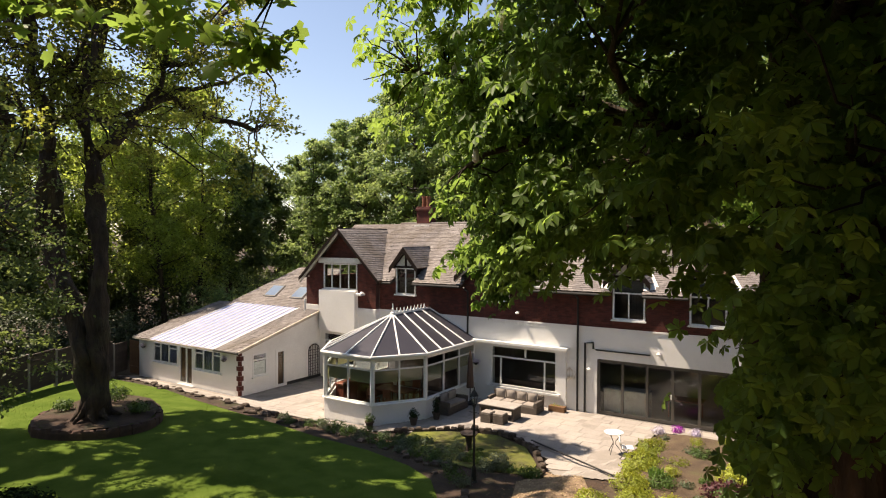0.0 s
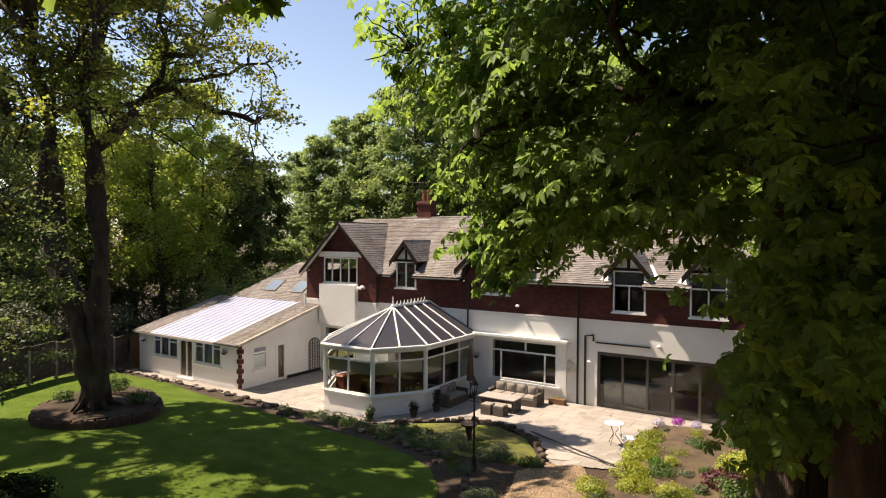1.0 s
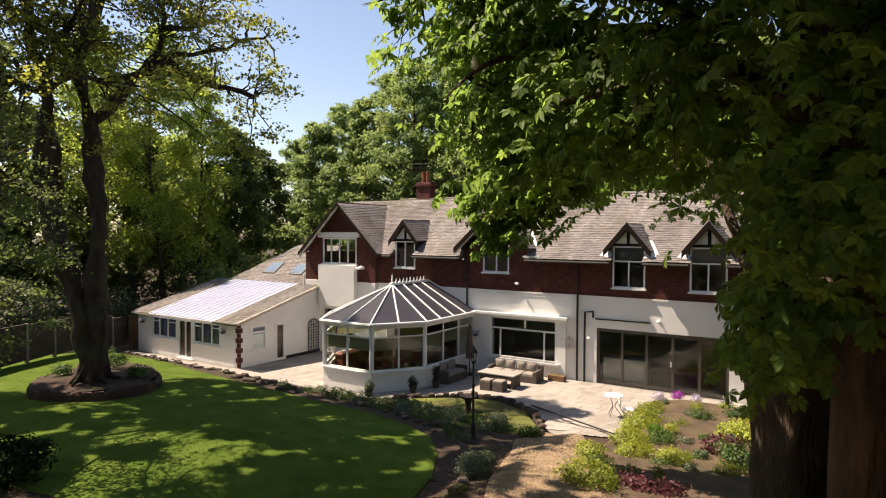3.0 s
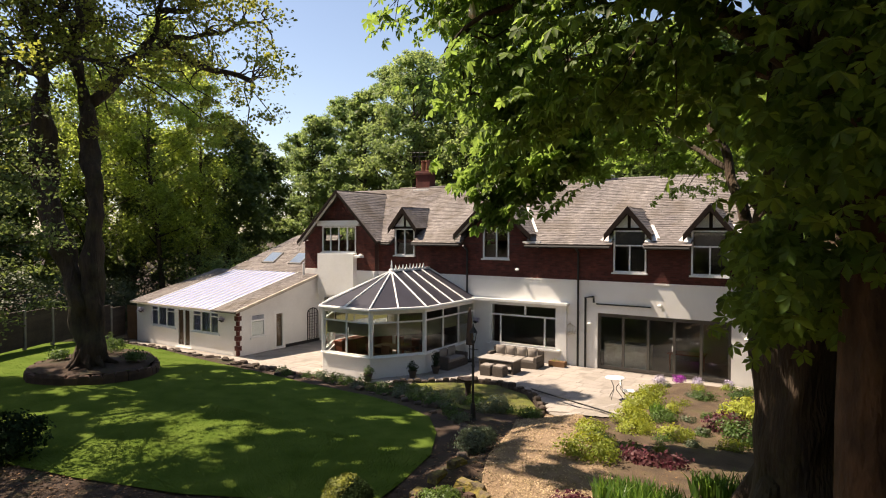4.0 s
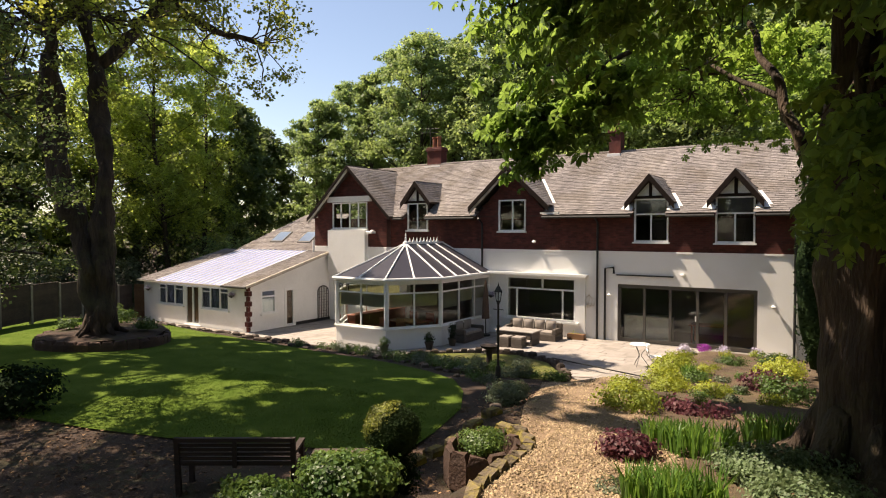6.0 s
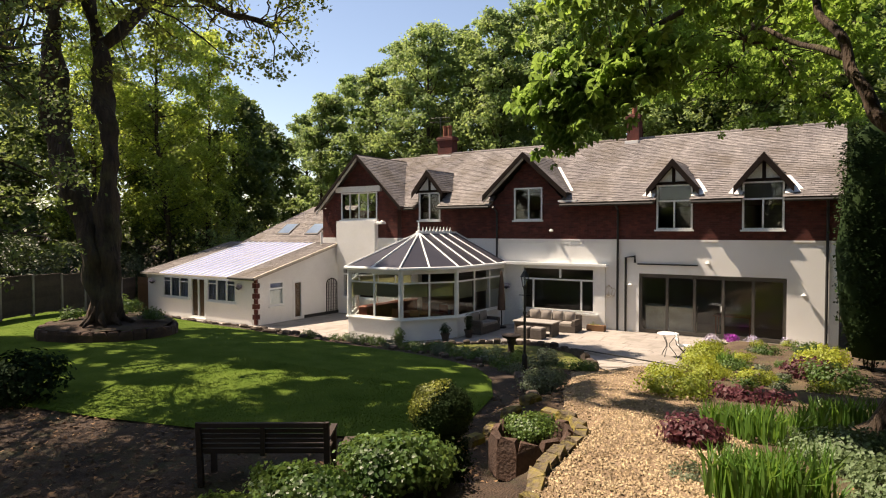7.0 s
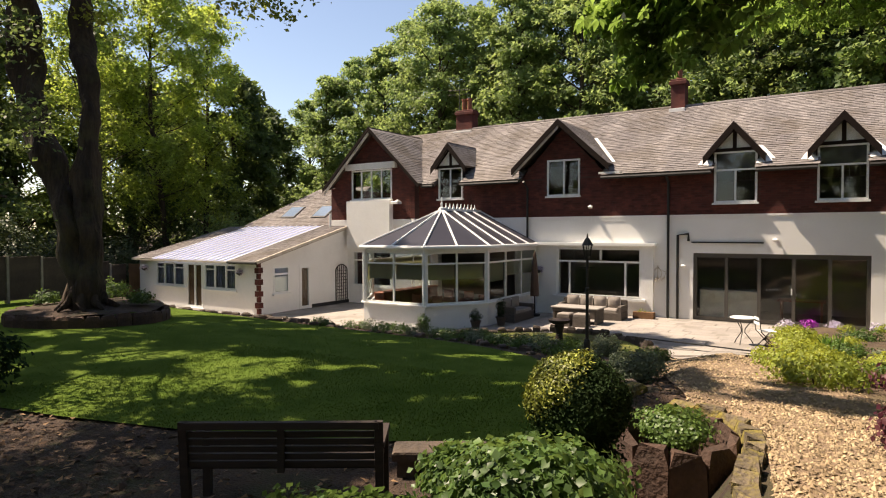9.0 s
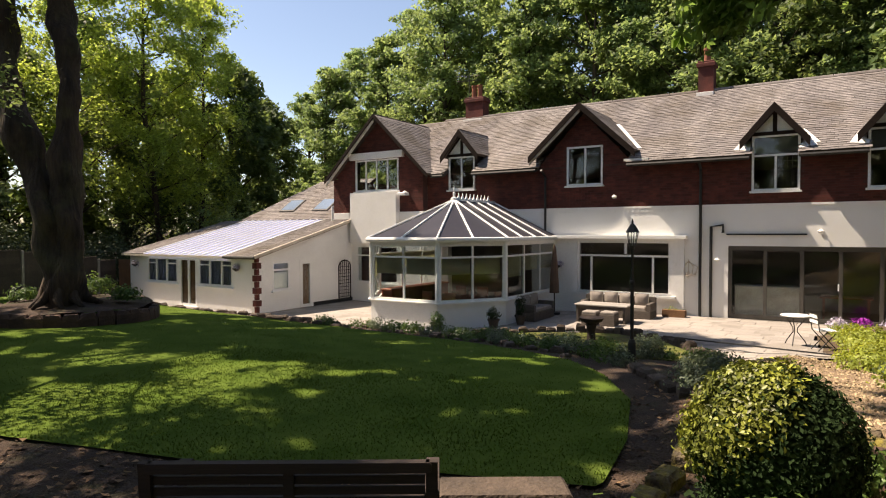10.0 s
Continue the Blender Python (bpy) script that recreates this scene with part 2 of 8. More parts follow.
class Shape:
    """Collects boxes, slabs and tubes into one mesh."""

    def __init__(self):
        self.v, self.f = [], []

    def add(self, verts, faces):
        n = len(self.v)
        self.v += [tuple(p) for p in verts]
        self.f += [tuple(i + n for i in f) for f in faces]
        return self

    def box(self, x0, y0, z0, x1, y1, z1, bevel=0.0):
        b = min(bevel, (x1 - x0) * 0.4, (y1 - y0) * 0.4, (z1 - z0) * 0.4)
        if b <= 0:
            vs = [(x, y, z) for z in (z0, z1) for y in (y0, y1) for x in (x0, x1)]
            return self.add(vs, [(0, 2, 3, 1), (4, 5, 7, 6), (0, 1, 5, 4), (1, 3, 7, 5), (3, 2, 6, 7), (2, 0, 4, 6)])
        return self.hull([(x0, y0, z0), (x1, y0, z0), (x1, y1, z0), (x0, y1, z0)], z1 - z0, b)

    def hull(self, base, height, b):
        """A block over a base quadrilateral, its top edges chamfered by b."""
        c = [sum(p[i] for p in base) / len(base) for i in range(3)]
        n = len(base)
        inner = [(p[0] + (c[0] - p[0]) * b / max(1e-6, math.dist(p[:2], c[:2])) * 1.4, p[1] + (c[1] - p[1]) * b / max(1e-6, math.dist(p[:2], c[:2])) * 1.4) for p in base]
        vs = [(p[0], p[1], p[2]) for p in base] + [(p[0], p[1], p[2] + height - b) for p in base] + [(q[0], q[1], p[2] + height) for p, q in zip(base, inner)]
        fs = [tuple(range(n))[::-1], tuple(range(2 * n, 3 * n))]
        for i in range(n):
            j = (i + 1) % n
            fs += [(i, j, n + j, n + i), (n + i, n + j, 2 * n + j, 2 * n + i)]
        return self.add(vs, fs)

    def slab(self, quad, thick):
        """A plate with the given upper face (counter-clockwise from above), thickened downwards along its normal."""
        q = [Vector(p) for p in quad]
        n = (q[1] - q[0]).cross(q[2] - q[0]).normalized() * thick
        k = len(q)
        vs = q + [p - n for p in q]
        fs = [tuple(range(k)), tuple(range(2 * k - 1, k - 1, -1))]
        fs += [(i, k + i, k + (i + 1) % k, (i + 1) % k) for i in range(k)]
        return self.add(vs, fs)

    def tube(self, points, radii, sides=8, cap=True):
        pts = [Vector(p) for p in points]
        rad = list(radii) if hasattr(radii, "__len__") else [radii] * len(pts)
        n0 = len(self.v)
        side = None
        for i, p in enumerate(pts):
            d = (pts[min(i + 1, len(pts) - 1)] - pts[max(i - 1, 0)]).normalized()
            if side is None:
                side = d.cross(Vector((0, 0, 1)) if abs(d.z) < 0.9 else Vector((1, 0, 0))).normalized()
            side = (side - d * side.dot(d)).normalized()
            up = d.cross(side)
            for k in range(sides):
                a = 2 * math.pi * k / sides
                self.v.append(tuple(p + (side * math.cos(a) + up * math.sin(a)) * rad[i]))
        for i in range(len(pts) - 1):
            for k in range(sides):
                a, b = n0 + i * sides + k, n0 + i * sides + (k + 1) % sides
                self.f.append((a, b, b + sides, a + sides))
        if cap:
            self.f.append(tuple(n0 + k for k in range(sides))[::-1])
            self.f.append(tuple(n0 + (len(pts) - 1) * sides + k for k in range(sides)))
        return self

    def lathe(self, cx, cy, profile, sides=16):
        """Turned about an upright axis; profile of (radius, z)."""
        n0, m = len(self.v), len(profile)
        for r, z in profile:
            for k in range(sides):
                a = 2 * math.pi * k / sides
                self.v.append((cx + r * math.cos(a), cy + r * math.sin(a), z))
        for i in range(m - 1):
            for k in range(sides):
                a, b = n0 + i * sides + k, n0 + i * sides + (k + 1) % sides
                self.f.append((a, b, b + sides, a + sides))
        self.f.append(tuple(n0 + k for k in range(sides))[::-1])
        self.f.append(tuple(n0 + (m - 1) * sides + k for k in range(sides)))
        return self

    def wall(self, axis, a0, a1, z0, z1, d0, d1, holes=()):
        """An upright wall with openings through it. axis 'x' runs along x between depths y=d0..d1; holes are (a0, a1, z0, z1)."""
        ids = {}

        def add(vs, fs):
            for p in vs:
                if p not in ids:
                    ids[p] = len(self.v)
                    self.v.append(p)
            self.f.extend(tuple(ids[vs[i]] for i in q) for q in fs)
        A = sorted({a0, a1, *[v for h in holes for v in h[:2] if a0 < v < a1]})
        Z = sorted({z0, z1, *[v for h in holes for v in h[2:] if z0 < v < z1]})
        solid = lambda a, z: a0 < a < a1 and z0 < z < z1 and not any(h[0] < a < h[1] and h[2] < z < h[3] for h in holes)
        P = (lambda a, d, z: (a, d, z)) if axis == "x" else (lambda a, d, z: (d, a, z))
        for i in range(len(A) - 1):
            for j in range(len(Z) - 1):
                p, q, r, s = A[i], A[i + 1], Z[j], Z[j + 1]
                am, zm = (p + q) / 2, (r + s) / 2
                if not solid(am, zm):
                    continue
                add([P(p, d0, r), P(q, d0, r), P(q, d0, s), P(p, d0, s)], [(0, 1, 2, 3)])
                add([P(p, d1, r), P(q, d1, r), P(q, d1, s), P(p, d1, s)], [(3, 2, 1, 0)])
                if not solid(p - 1e-4, zm):
                    add([P(p, d0, r), P(p, d1, r), P(p, d1, s), P(p, d0, s)], [(0, 3, 2, 1)])
                if not solid(q + 1e-4, zm):
                    add([P(q, d0, r), P(q, d1, r), P(q, d1, s), P(q, d0, s)], [(0, 1, 2, 3)])
                if not solid(am, r - 1e-4):
                    add([P(p, d0, r), P(q, d0, r), P(q, d1, r), P(p, d1, r)], [(3, 2, 1, 0)])
                if not solid(am, s + 1e-4):
                    add([P(p, d0, s), P(q, d0, s), P(q, d1, s), P(p, d1, s)], [(0, 1, 2, 3)])
        return self

    def weld(self):
        ids, v = {}, []
        for i, p in enumerate(self.v):
            k = tuple(round(c, 4) for c in p)
            if k not in ids:
                ids[k] = len(v)
                v.append(p)
        order = [ids[tuple(round(c, 4) for c in p)] for p in self.v]
        self.f = [tuple(order[i] for i in q) for q in self.f]
        self.v = v
        return self

    def mesh(self, name, material, smooth=False):
        return mesh_of(name, self.v, self.f, material, smooth)


def part(name, shape, material, parent, label="", smooth=False, m=None):
    ob = new(name, shape.mesh(name, material, smooth) if isinstance(shape, Shape) else shape)
    ob.parent = parent
    if m is not None:
        ob.matrix_basis = m
    return tagged(ob, label)


def thing(name, label, category, group="", kind="", at=(0, 0, 0), rz=0):
    ob = new(name)
    ob.empty_display_size = 0.1
    ob.matrix_basis = pose(*at, 0, 0, rz)
    return tagged(ob, label, category, group, kind)


def solid(name, shape, material, label, category="", group="", kind="", smooth=False):
    return tagged(new(name, shape.mesh(name, material, smooth)), label, category, group, kind)


def smooth01(a, b, x):
    t = min(1.0, max(0.0, (x - a) / (b - a)))
    return t * t * (3 - 2 * t)


GL_Y, GL_Z = (-60, 8, 12, 14, 16, 18, 19.3), (1.0, 0.95, 0.92, 0.82, 0.62, 0.33, 0.06)
GR_Y, GR_Z = (-60, 0, 5, 8, 10, 12, 14, 16, 18.5, 20, 21.5), (2.3, 2.0, 1.75, 1.55, 1.42, 1.28, 1.12, 0.92, 0.58, 0.42, 0.34)


def ground_z(x, y):
    """Height of the sloping garden: level by the house, rising towards the beds."""
    house = 0.06 + 0.28 * smooth01(-20, -9, x)
    left = float(np.interp(y, GL_Y, GL_Z)) if y < 19.3 else house
    left = max(left, house) if y > 17 else left
    right = float(np.interp(y, GR_Y, GR_Z)) if y < 21.5 else house
    dip = smooth01(6.7, 7.4, y) * (1 - smooth01(9.7, 11.2, y))
    k = smooth01(-7.6, -6.0, x) * (1 - dip) + smooth01(-5.15, -4.75, x) * dip
    z = left * (1 - k) + max(right, house if y > 20 else -9) * k
    z += 0.32 * smooth01(-5.7, -4.6, x) * smooth01(16.5, 19.0, y) * (1 - smooth01(23.2, 24.5, y))
    return z


# ---- foliage ----
def facets(name, v, f, material):
    """A mesh of triangles from arrays of corners and corner numbers."""
    me = bpy.data.meshes.new(name)
    me.vertices.add(len(v))
    me.vertices.foreach_set("co", v.ravel())
    me.loops.add(f.size)
    me.loops.foreach_set("vertex_index", f.ravel().astype(np.int32))
    me.polygons.add(len(f))
    me.polygons.foreach_set("loop_start", np.arange(len(f), dtype=np.int32) * 3)
    me.polygons.foreach_set("loop_total", np.full(len(f), 3, dtype=np.int32))
    me.materials.append(material)
    me.update(calc_edges=True)
    return me


def leaf_mesh(name, centers, size, material, normals=None, spread=0.9, aspect=0.62, fold=0.25, seed=1):
    """Many small folded leaves, each of its own tilt; size may be an array."""
    rng = np.random.default_rng(seed)
    c = np.asarray(centers, dtype=np.float64)
    n = len(c)
    s = np.broadcast_to(np.asarray(size, float), (n,)) * rng.uniform(0.65, 1.25, n)
    nor = rng.normal(size=(n, 3)) * spread + (np.array([0, 0, 0.9]) if normals is None else normals)
    nor /= np.linalg.norm(nor, axis=1, keepdims=True) + 1e-9
    d = rng.normal(size=(n, 3)) + np.array([0, 0, -0.35])
    d -= nor * (d * nor).sum(1, keepdims=True)
    d /= np.linalg.norm(d, axis=1, keepdims=True) + 1e-9
    w = np.cross(nor, d)
    hl, hw = (s * 0.5)[:, None], (s * 0.5 * aspect)[:, None]
    v = np.stack([c - d * hl, c + w * hw + nor * hw * fold, c + d * hl, c - w * hw + nor * hw * fold], 1).reshape(-1, 3)
    i = np.arange(n)[:, None] * 4
    f = np.concatenate([i + np.array([0, 1, 2]), i + np.array([0, 2, 3])], 1).reshape(-1, 3)
    return facets(name, v, f, material)


def sprays(clumps, per_m3, leaves, radius, seed, flat=0.35, hollow=0.35):
    """Leaf places: sprays scattered in ellipsoid clumps (cx, cy, cz, rx, ry, rz), thinner inside."""
    rng = np.random.default_rng(seed)
    out = []
    for cx, cy, cz, rx, ry, rz in clumps:
        k = max(3, int(per_m3 * 4.19 * rx * ry * rz))
        p = rng.normal(size=(k, 3))
        p /= np.linalg.norm(p, axis=1, keepdims=True)
        r = rng.uniform(hollow ** 3, 1, k) ** (1 / 3) * rng.uniform(0.86, 1.12, k)
        q = p * r[:, None] * np.array([rx, ry, rz]) + np.array([cx, cy, cz])
        m = rng.integers(leaves // 2, leaves + leaves // 2, k)
        idx = np.repeat(np.arange(k), m)
        off = rng.normal(size=(len(idx), 3)) * np.array([1, 1, flat]) * radius * 0.5
        out.append(q[idx] + off - np.array([0, 0, 1]) * (off[:, :2] ** 2).sum(1, keepdims=True) * 0.25 / radius)
    return np.concatenate(out)


def shell(clumps, size, cover, seed):
    """Leaf places and outward tilts over the skins of clumps, with larger leaves filling the inside."""
    rng = np.random.default_rng(seed)
    P, Q, S = [], [], []
    for cx, cy, cz, rx, ry, rz in clumps:
        area = 4.19 * (rx * ry + rx * rz + ry * rz)
        for k, r0, r1, sz in ((int(cover * area / (0.38 * size ** 2)), 0.66, 1.18, size), (int(0.12 * cover * area / (0.38 * size ** 2)), 0.45, 0.72, size * 2.0)):
            q = rng.normal(size=(max(4, k), 3))
            q /= np.linalg.norm(q, axis=1, keepdims=True)
            lump = 1 + 0.28 * np.sin(q @ rng.normal(size=3) * 5 + 1) * np.cos(q @ rng.normal(size=3) * 6)
            P.append(q * (rng.uniform(r0, r1, len(q)) * lump)[:, None] * np.array([rx, ry, rz]) + np.array([cx, cy, cz]))
            Q.append(q / np.array([rx, ry, rz]) * rx + np.array([0, 0, 0.5]))
            S.append(np.full(len(q), sz))
    return np.concatenate(P), np.concatenate(Q), np.concatenate(S)


def tri_leaves(name, c, nor, size, material, seed, spread=0.8):
    """Small pointed leaves, one facet each."""
    rng = np.random.default_rng(seed)
    n = len(c)
    s = (np.broadcast_to(size, (n,)) * rng.uniform(0.6, 1.3, n))[:, None]
    nor = nor / np.linalg.norm(nor, axis=1, keepdims=True) + rng.normal(size=(n, 3)) * spread
    nor /= np.linalg.norm(nor, axis=1, keepdims=True)
    d = rng.normal(size=(n, 3)) + np.array([0, 0, -0.4])
    d -= nor * (d * nor).sum(1, keepdims=True)
    d /= np.linalg.norm(d, axis=1, keepdims=True)
    w = np.cross(nor, d) * 0.38
    v = np.stack([c + d * s * 0.6, c - d * s * 0.4 + w * s, c - d * s * 0.4 - w * s], 1).reshape(-1, 3)
    return facets(name, v, np.arange(3 * n).reshape(-1, 3), material)


def limb_path(a, b, rng, wob=0.08, n=7, sag=0.0):
    a, b = Vector(a), Vector(b)
    L = (b - a).length
    pts = []
    off = Vector((0, 0, 0))
    for i in range(n):
        t = i / (n - 1)
        if 0 < i:
            off = off + Vector(rng.normal(size=3)) * L * wob * 0.4
        bow = Vector((0, 0, sag * L * math.sin(math.pi * t)))
        pts.append(a.lerp(b, t) + off * math.sin(math.pi * min(t, 0.97)) + bow)
    return pts


def tree_limbs(shape, fork, clumps, r0, rng, twigs=5, sides=7):
    """Limbs from a fork out to every clump, each with lesser branches."""
    for c in clumps:
        end = Vector(c[:3])
        pts = limb_path(fork, end, rng, 0.10, 8, 0.06)
        shape.tube(pts, np.linspace(r0, r0 * 0.28, len(pts)), sides)
        for _ in range(twigs):
            k = int(rng.integers(3, len(pts)))
            u = Vector(rng.normal(size=3)).normalized()
            tip = end + Vector((u.x * c[3], u.y * c[4], abs(u.z) * c[5] * 0.9 - c[5] * 0.15)) * 0.85
            tw = limb_path(pts[k], tip, rng, 0.10, 5)
            shape.tube(tw, np.linspace(r0 * 0.3, r0 * 0.06, 5), 5, cap=False)


def tree(name, label, base, trunk_pts, trunk_r, clumps, leaf_mat, leaf_size, density, leaves, radius, seed, category="tree", group="", flat=0.35, limb_r=0.12, twigs=5, hollow=0.35, forks=None, cover=0):
    rng = np.random.default_rng(seed)
    t = thing(name, label, category, group)
    s = Shape()
    s.tube(trunk_pts, trunk_r, 14)
    fork = forks or [trunk_pts[-1]]
    for f in fork:
        near = [c for c in clumps if min(fork, key=lambda g: math.dist(g, c[:3])) is f]
        tree_limbs(s, f, near, limb_r, rng, twigs)
    part("trunk", s, M_BARK, t, "", True)
    if cover:
        p, q, sz = shell(clumps, leaf_size, cover, seed + 1)
        part("crown", tri_leaves("crown", p, q, sz, leaf_mat, seed + 2), leaf_mat, t)
        return t
    pts = sprays(clumps, density, leaves, radius, seed + 1, flat, hollow)
    part("crown", leaf_mesh("crown", pts, leaf_size, leaf_mat, seed=seed + 2), leaf_mat, t)
    return t


# ---- ground ----
def ground():
    xs = np.concatenate([[-900, -300, -120, -70, -50, -42], np.arange(-38, 10.01, 0.4), [12, 15, 20, 28, 45, 80, 200, 900]])
    ys = np.concatenate([[-900, -300, -100, -40, -20, -10], np.arange(-5, 26.01, 0.4), [28, 31, 36, 45, 60, 90, 160, 300, 900]])
    v, f = [], []
    for y in ys:
        for x in xs:
            z = ground_z(x, y) + 0.03 * noise.noise(Vector((x * 0.8, y * 0.8, 0)))
            if y > 19 and -33 < x < -1.9:
                z = ground_z(x, y) - 0.06
            v.append((x, y, z - 0.02))
    w = len(xs)
    for j in range(len(ys) - 1):
        for i in range(w - 1):
            a = j * w + i
            f.append((a, a + 1, a + 1 + w, a + w))
    return tagged(new("ground", mesh_of("ground", v, f, M_SOIL, True)), "bare brown soil under the garden and woodland", "ground", kind="structure")


ground()


def sheet(name, inside, x0, x1, y0, y1, step, lift, material, label, category):
    """A thin sheet that follows the ground inside an outline, its rim drawn onto the outline."""
    v, f, ids = [], [], {}
    nx, ny = int((x1 - x0) / step), int((y1 - y0) / step)

    def vid(i, j):
        if (i, j) not in ids:
            x, y = x0 + i * step, y0 + j * step
            ids[i, j] = len(v)
            v.append((x, y, ground_z(x, y) + lift + 0.012 * noise.noise(Vector((x, y, 3)))))
        return ids[i, j]
    for i in range(nx):
        for j in range(ny):
            if inside(x0 + (i + 0.5) * step, y0 + (j + 0.5) * step):
                f.append((vid(i, j), vid(i + 1, j), vid(i + 1, j + 1), vid(i, j + 1)))
    full = collections.Counter(k for q in f for k in q)
    outline = outlines.get(inside, [])
    for k, c in full.items():
        if c < 4 and outline:
            px, py, best = v[k][0], v[k][1], None
            for (xa, ya), (xb, yb) in zip(outline, outline[1:] + outline[:1]):
                d2 = (xb - xa) ** 2 + (yb - ya) ** 2
                u = min(1, max(0, ((px - xa) * (xb - xa) + (py - ya) * (yb - ya)) / d2))
                q = (xa + (xb - xa) * u, ya + (yb - ya) * u)
                e = math.dist(q, (px, py))
                if best is None or e < best[0]:
                    best = (e, q)
            if best[0] < step * 1.2:
                v[k] = (*best[1], ground_z(*best[1]) + lift * 0.5)
    return tagged(new(name, mesh_of(name, v, f, material, True)), label, category, kind="structure")


outlines = {}


def poly_inside(poly):
    def test(x, y):
        c, n = False, len(poly)
        for i in range(n):
            (xa, ya), (xb, yb) = poly[i], poly[(i + 1) % n]
            if (ya > y) != (yb > y) and x < (xb - xa) * (y - ya) / (yb - ya) + xa:
                c = not c
        return c
    outlines[test] = [tuple(q) for q in poly]
    return test


LAWN = poly_inside([(-31, 17.6), (-27, 17.9), (-24, 17.3), (-21, 16.9), (-18, 16.6), (-15.5, 16.2), (-13, 16.1), (-11, 15.6), (-9.7, 14.9), (-8.6, 13.6), (-7.75, 12.1), (-7.3, 10.4), (-7.15, 9.1), (-7.8, 8.85), (-8.5, 8.6), (-10.5, 7.65), (-13, 6.95), (-18, 5.9), (-27, 5.5), (-29.6, 11), (-31, 15)])
PATH_IN = poly_inside([(-7.6, 18.2), (-6.2, 17.6), (-5.2, 15.6), (-4.4, 13.5), (-3.3, 11.6), (-2.4, 9.0), (-2.0, 6.0), (-2.0, 0), (-4.3, 0), (-4.35, 6.5), (-4.62, 8.6), (-4.85, 9.8), (-5.6, 10.6), (-6.2, 12), (-7.0, 14.5), (-7.8, 16.5)])
sheet("lawn", LAWN, -31, -6, 5, 19.6, 0.1, 0.03, M_LAWN, "mown green lawn in dappled shade", "lawn")
BED_IN = poly_inside([(-1.2, 6.6), (-2.3, 6.6), (-2.5, 9.0), (-3.4, 11.6), (-4.5, 13.5), (-5.25, 15.6), (-5.35, 17.9), (-5.75, 20.2), (-5.95, 22.8), (-5.5, 24.1), (-2.4, 24.4), (-1.6, 24.4), (-1.2, 20.0), (-0.9, 14.0), (-1.1, 10.0)])
sheet("flower_bed", BED_IN, -6.2, -0.6, 6.4, 24.6, 0.2, 0.018, M_SAND, "dry sandy brown soil of the flower bed", "flower bed")
sheet("gravel_path", PATH_IN, -9, -1, 0, 19, 0.1, 0.03, M_GRAVEL, "sunlit path of buff gravel chips", "path")

# ---- house ----
BAND, WALL_Y, EAVE_Y, EAVE_Z, RIDGE_Y, RIDGE_Z = 3.95, 25.3, 24.92, 5.42, 29.3, 8.38
SLOPE = (RIDGE_Z - EAVE_Z) / (RIDGE_Y - EAVE_Y)
HOUSE_L, HOUSE_R = -24.8, -1.9
GAB_X, GAB_APEX, GAB_R, GAB_L, GAB_FOOT = -22.15, 8.08, -19.45, -24.95, 5.45
GAB_SLOPE = (GAB_APEX - GAB_FOOT) / (GAB_R - GAB_X)
DORMERS = [(-18.2, 7.12, 6.12, 0.84, -18.82, -17.62, 4.78, 6.1), (-7.18, 6.95, 5.86, 0.92, -7.8, -6.5, 4.33, 6.02), (-4.16, 6.98, 5.86, 0.92, -4.84, -3.52, 4.32, 6.02)]
CG_X, CG_APEX, CG_FOOT, CG_HALF = -13.2, 7.6, 5.85, 1.9
main_z = lambda y: EAVE_Z + SLOPE * (y - EAVE_Y)
main_y = lambda z: EAVE_Y + (z - EAVE_Z) / SLOPE

house = thing("house", "two-storey house of red brick over white render, tiled roof", "house")

holes_main = [(-8.45, -3.42, 0.36, 2.64), (-13.38, -10.15, 0.95, 2.80), (-13.82, -12.5, 4.74, 6.13)] + [(d[4], d[5], d[6], 5.42) for d in DORMERS]
holes_main.append((-18.9, -15.2, 0.1, 2.6))
lower = [h for h in holes_main if h[2] < BAND]
upper = [h for h in holes_main if h[2] > BAND]
part("wall", Shape().wall("x", -19.9, HOUSE_R, -0.3, BAND, WALL_Y, WALL_Y + 0.3, lower), M_RENDER, house, "white rendered lower wall")
wall_up = part("wall", Shape().wall("x", -19.9, HOUSE_R, BAND, 5.44, WALL_Y + 0.012, WALL_Y + 0.3, upper), M_MORTAR, house, "red brick upper wall")
GW = 25.0
part("wall", Shape().wall("x", HOUSE_L, -19.9, -0.3, BAND, GW, GW + 0.3, [(-23.45, -21.2, 0.9, 2.5)]), M_RENDER, house, "white rendered lower wall")
wall_gab = part("wall", Shape().wall("x", HOUSE_L, -19.9, BAND, 5.44, GW + 0.012, GW + 0.3, [(-23.5, -21.15, 4.86, 5.44)]), M_MORTAR, house, "red brick gable wall")
s = Shape()
s.wall("y", GW + 0.3, 32.5, -0.3, 5.44, HOUSE_L, HOUSE_L + 0.3)
s.wall("y", WALL_Y + 0.3, 32.5, -0.3, 5.44, HOUSE_R - 0.3, HOUSE_R)
s.wall("x", HOUSE_L, HOUSE_R, -0.3, 5.44, 32.5, 32.8)
s.wall("y", GW + 0.3, WALL_Y, -0.3, 5.44, -20.2, -19.9)
part("wall", s, M_BRICK, house, "red brick side and rear walls")
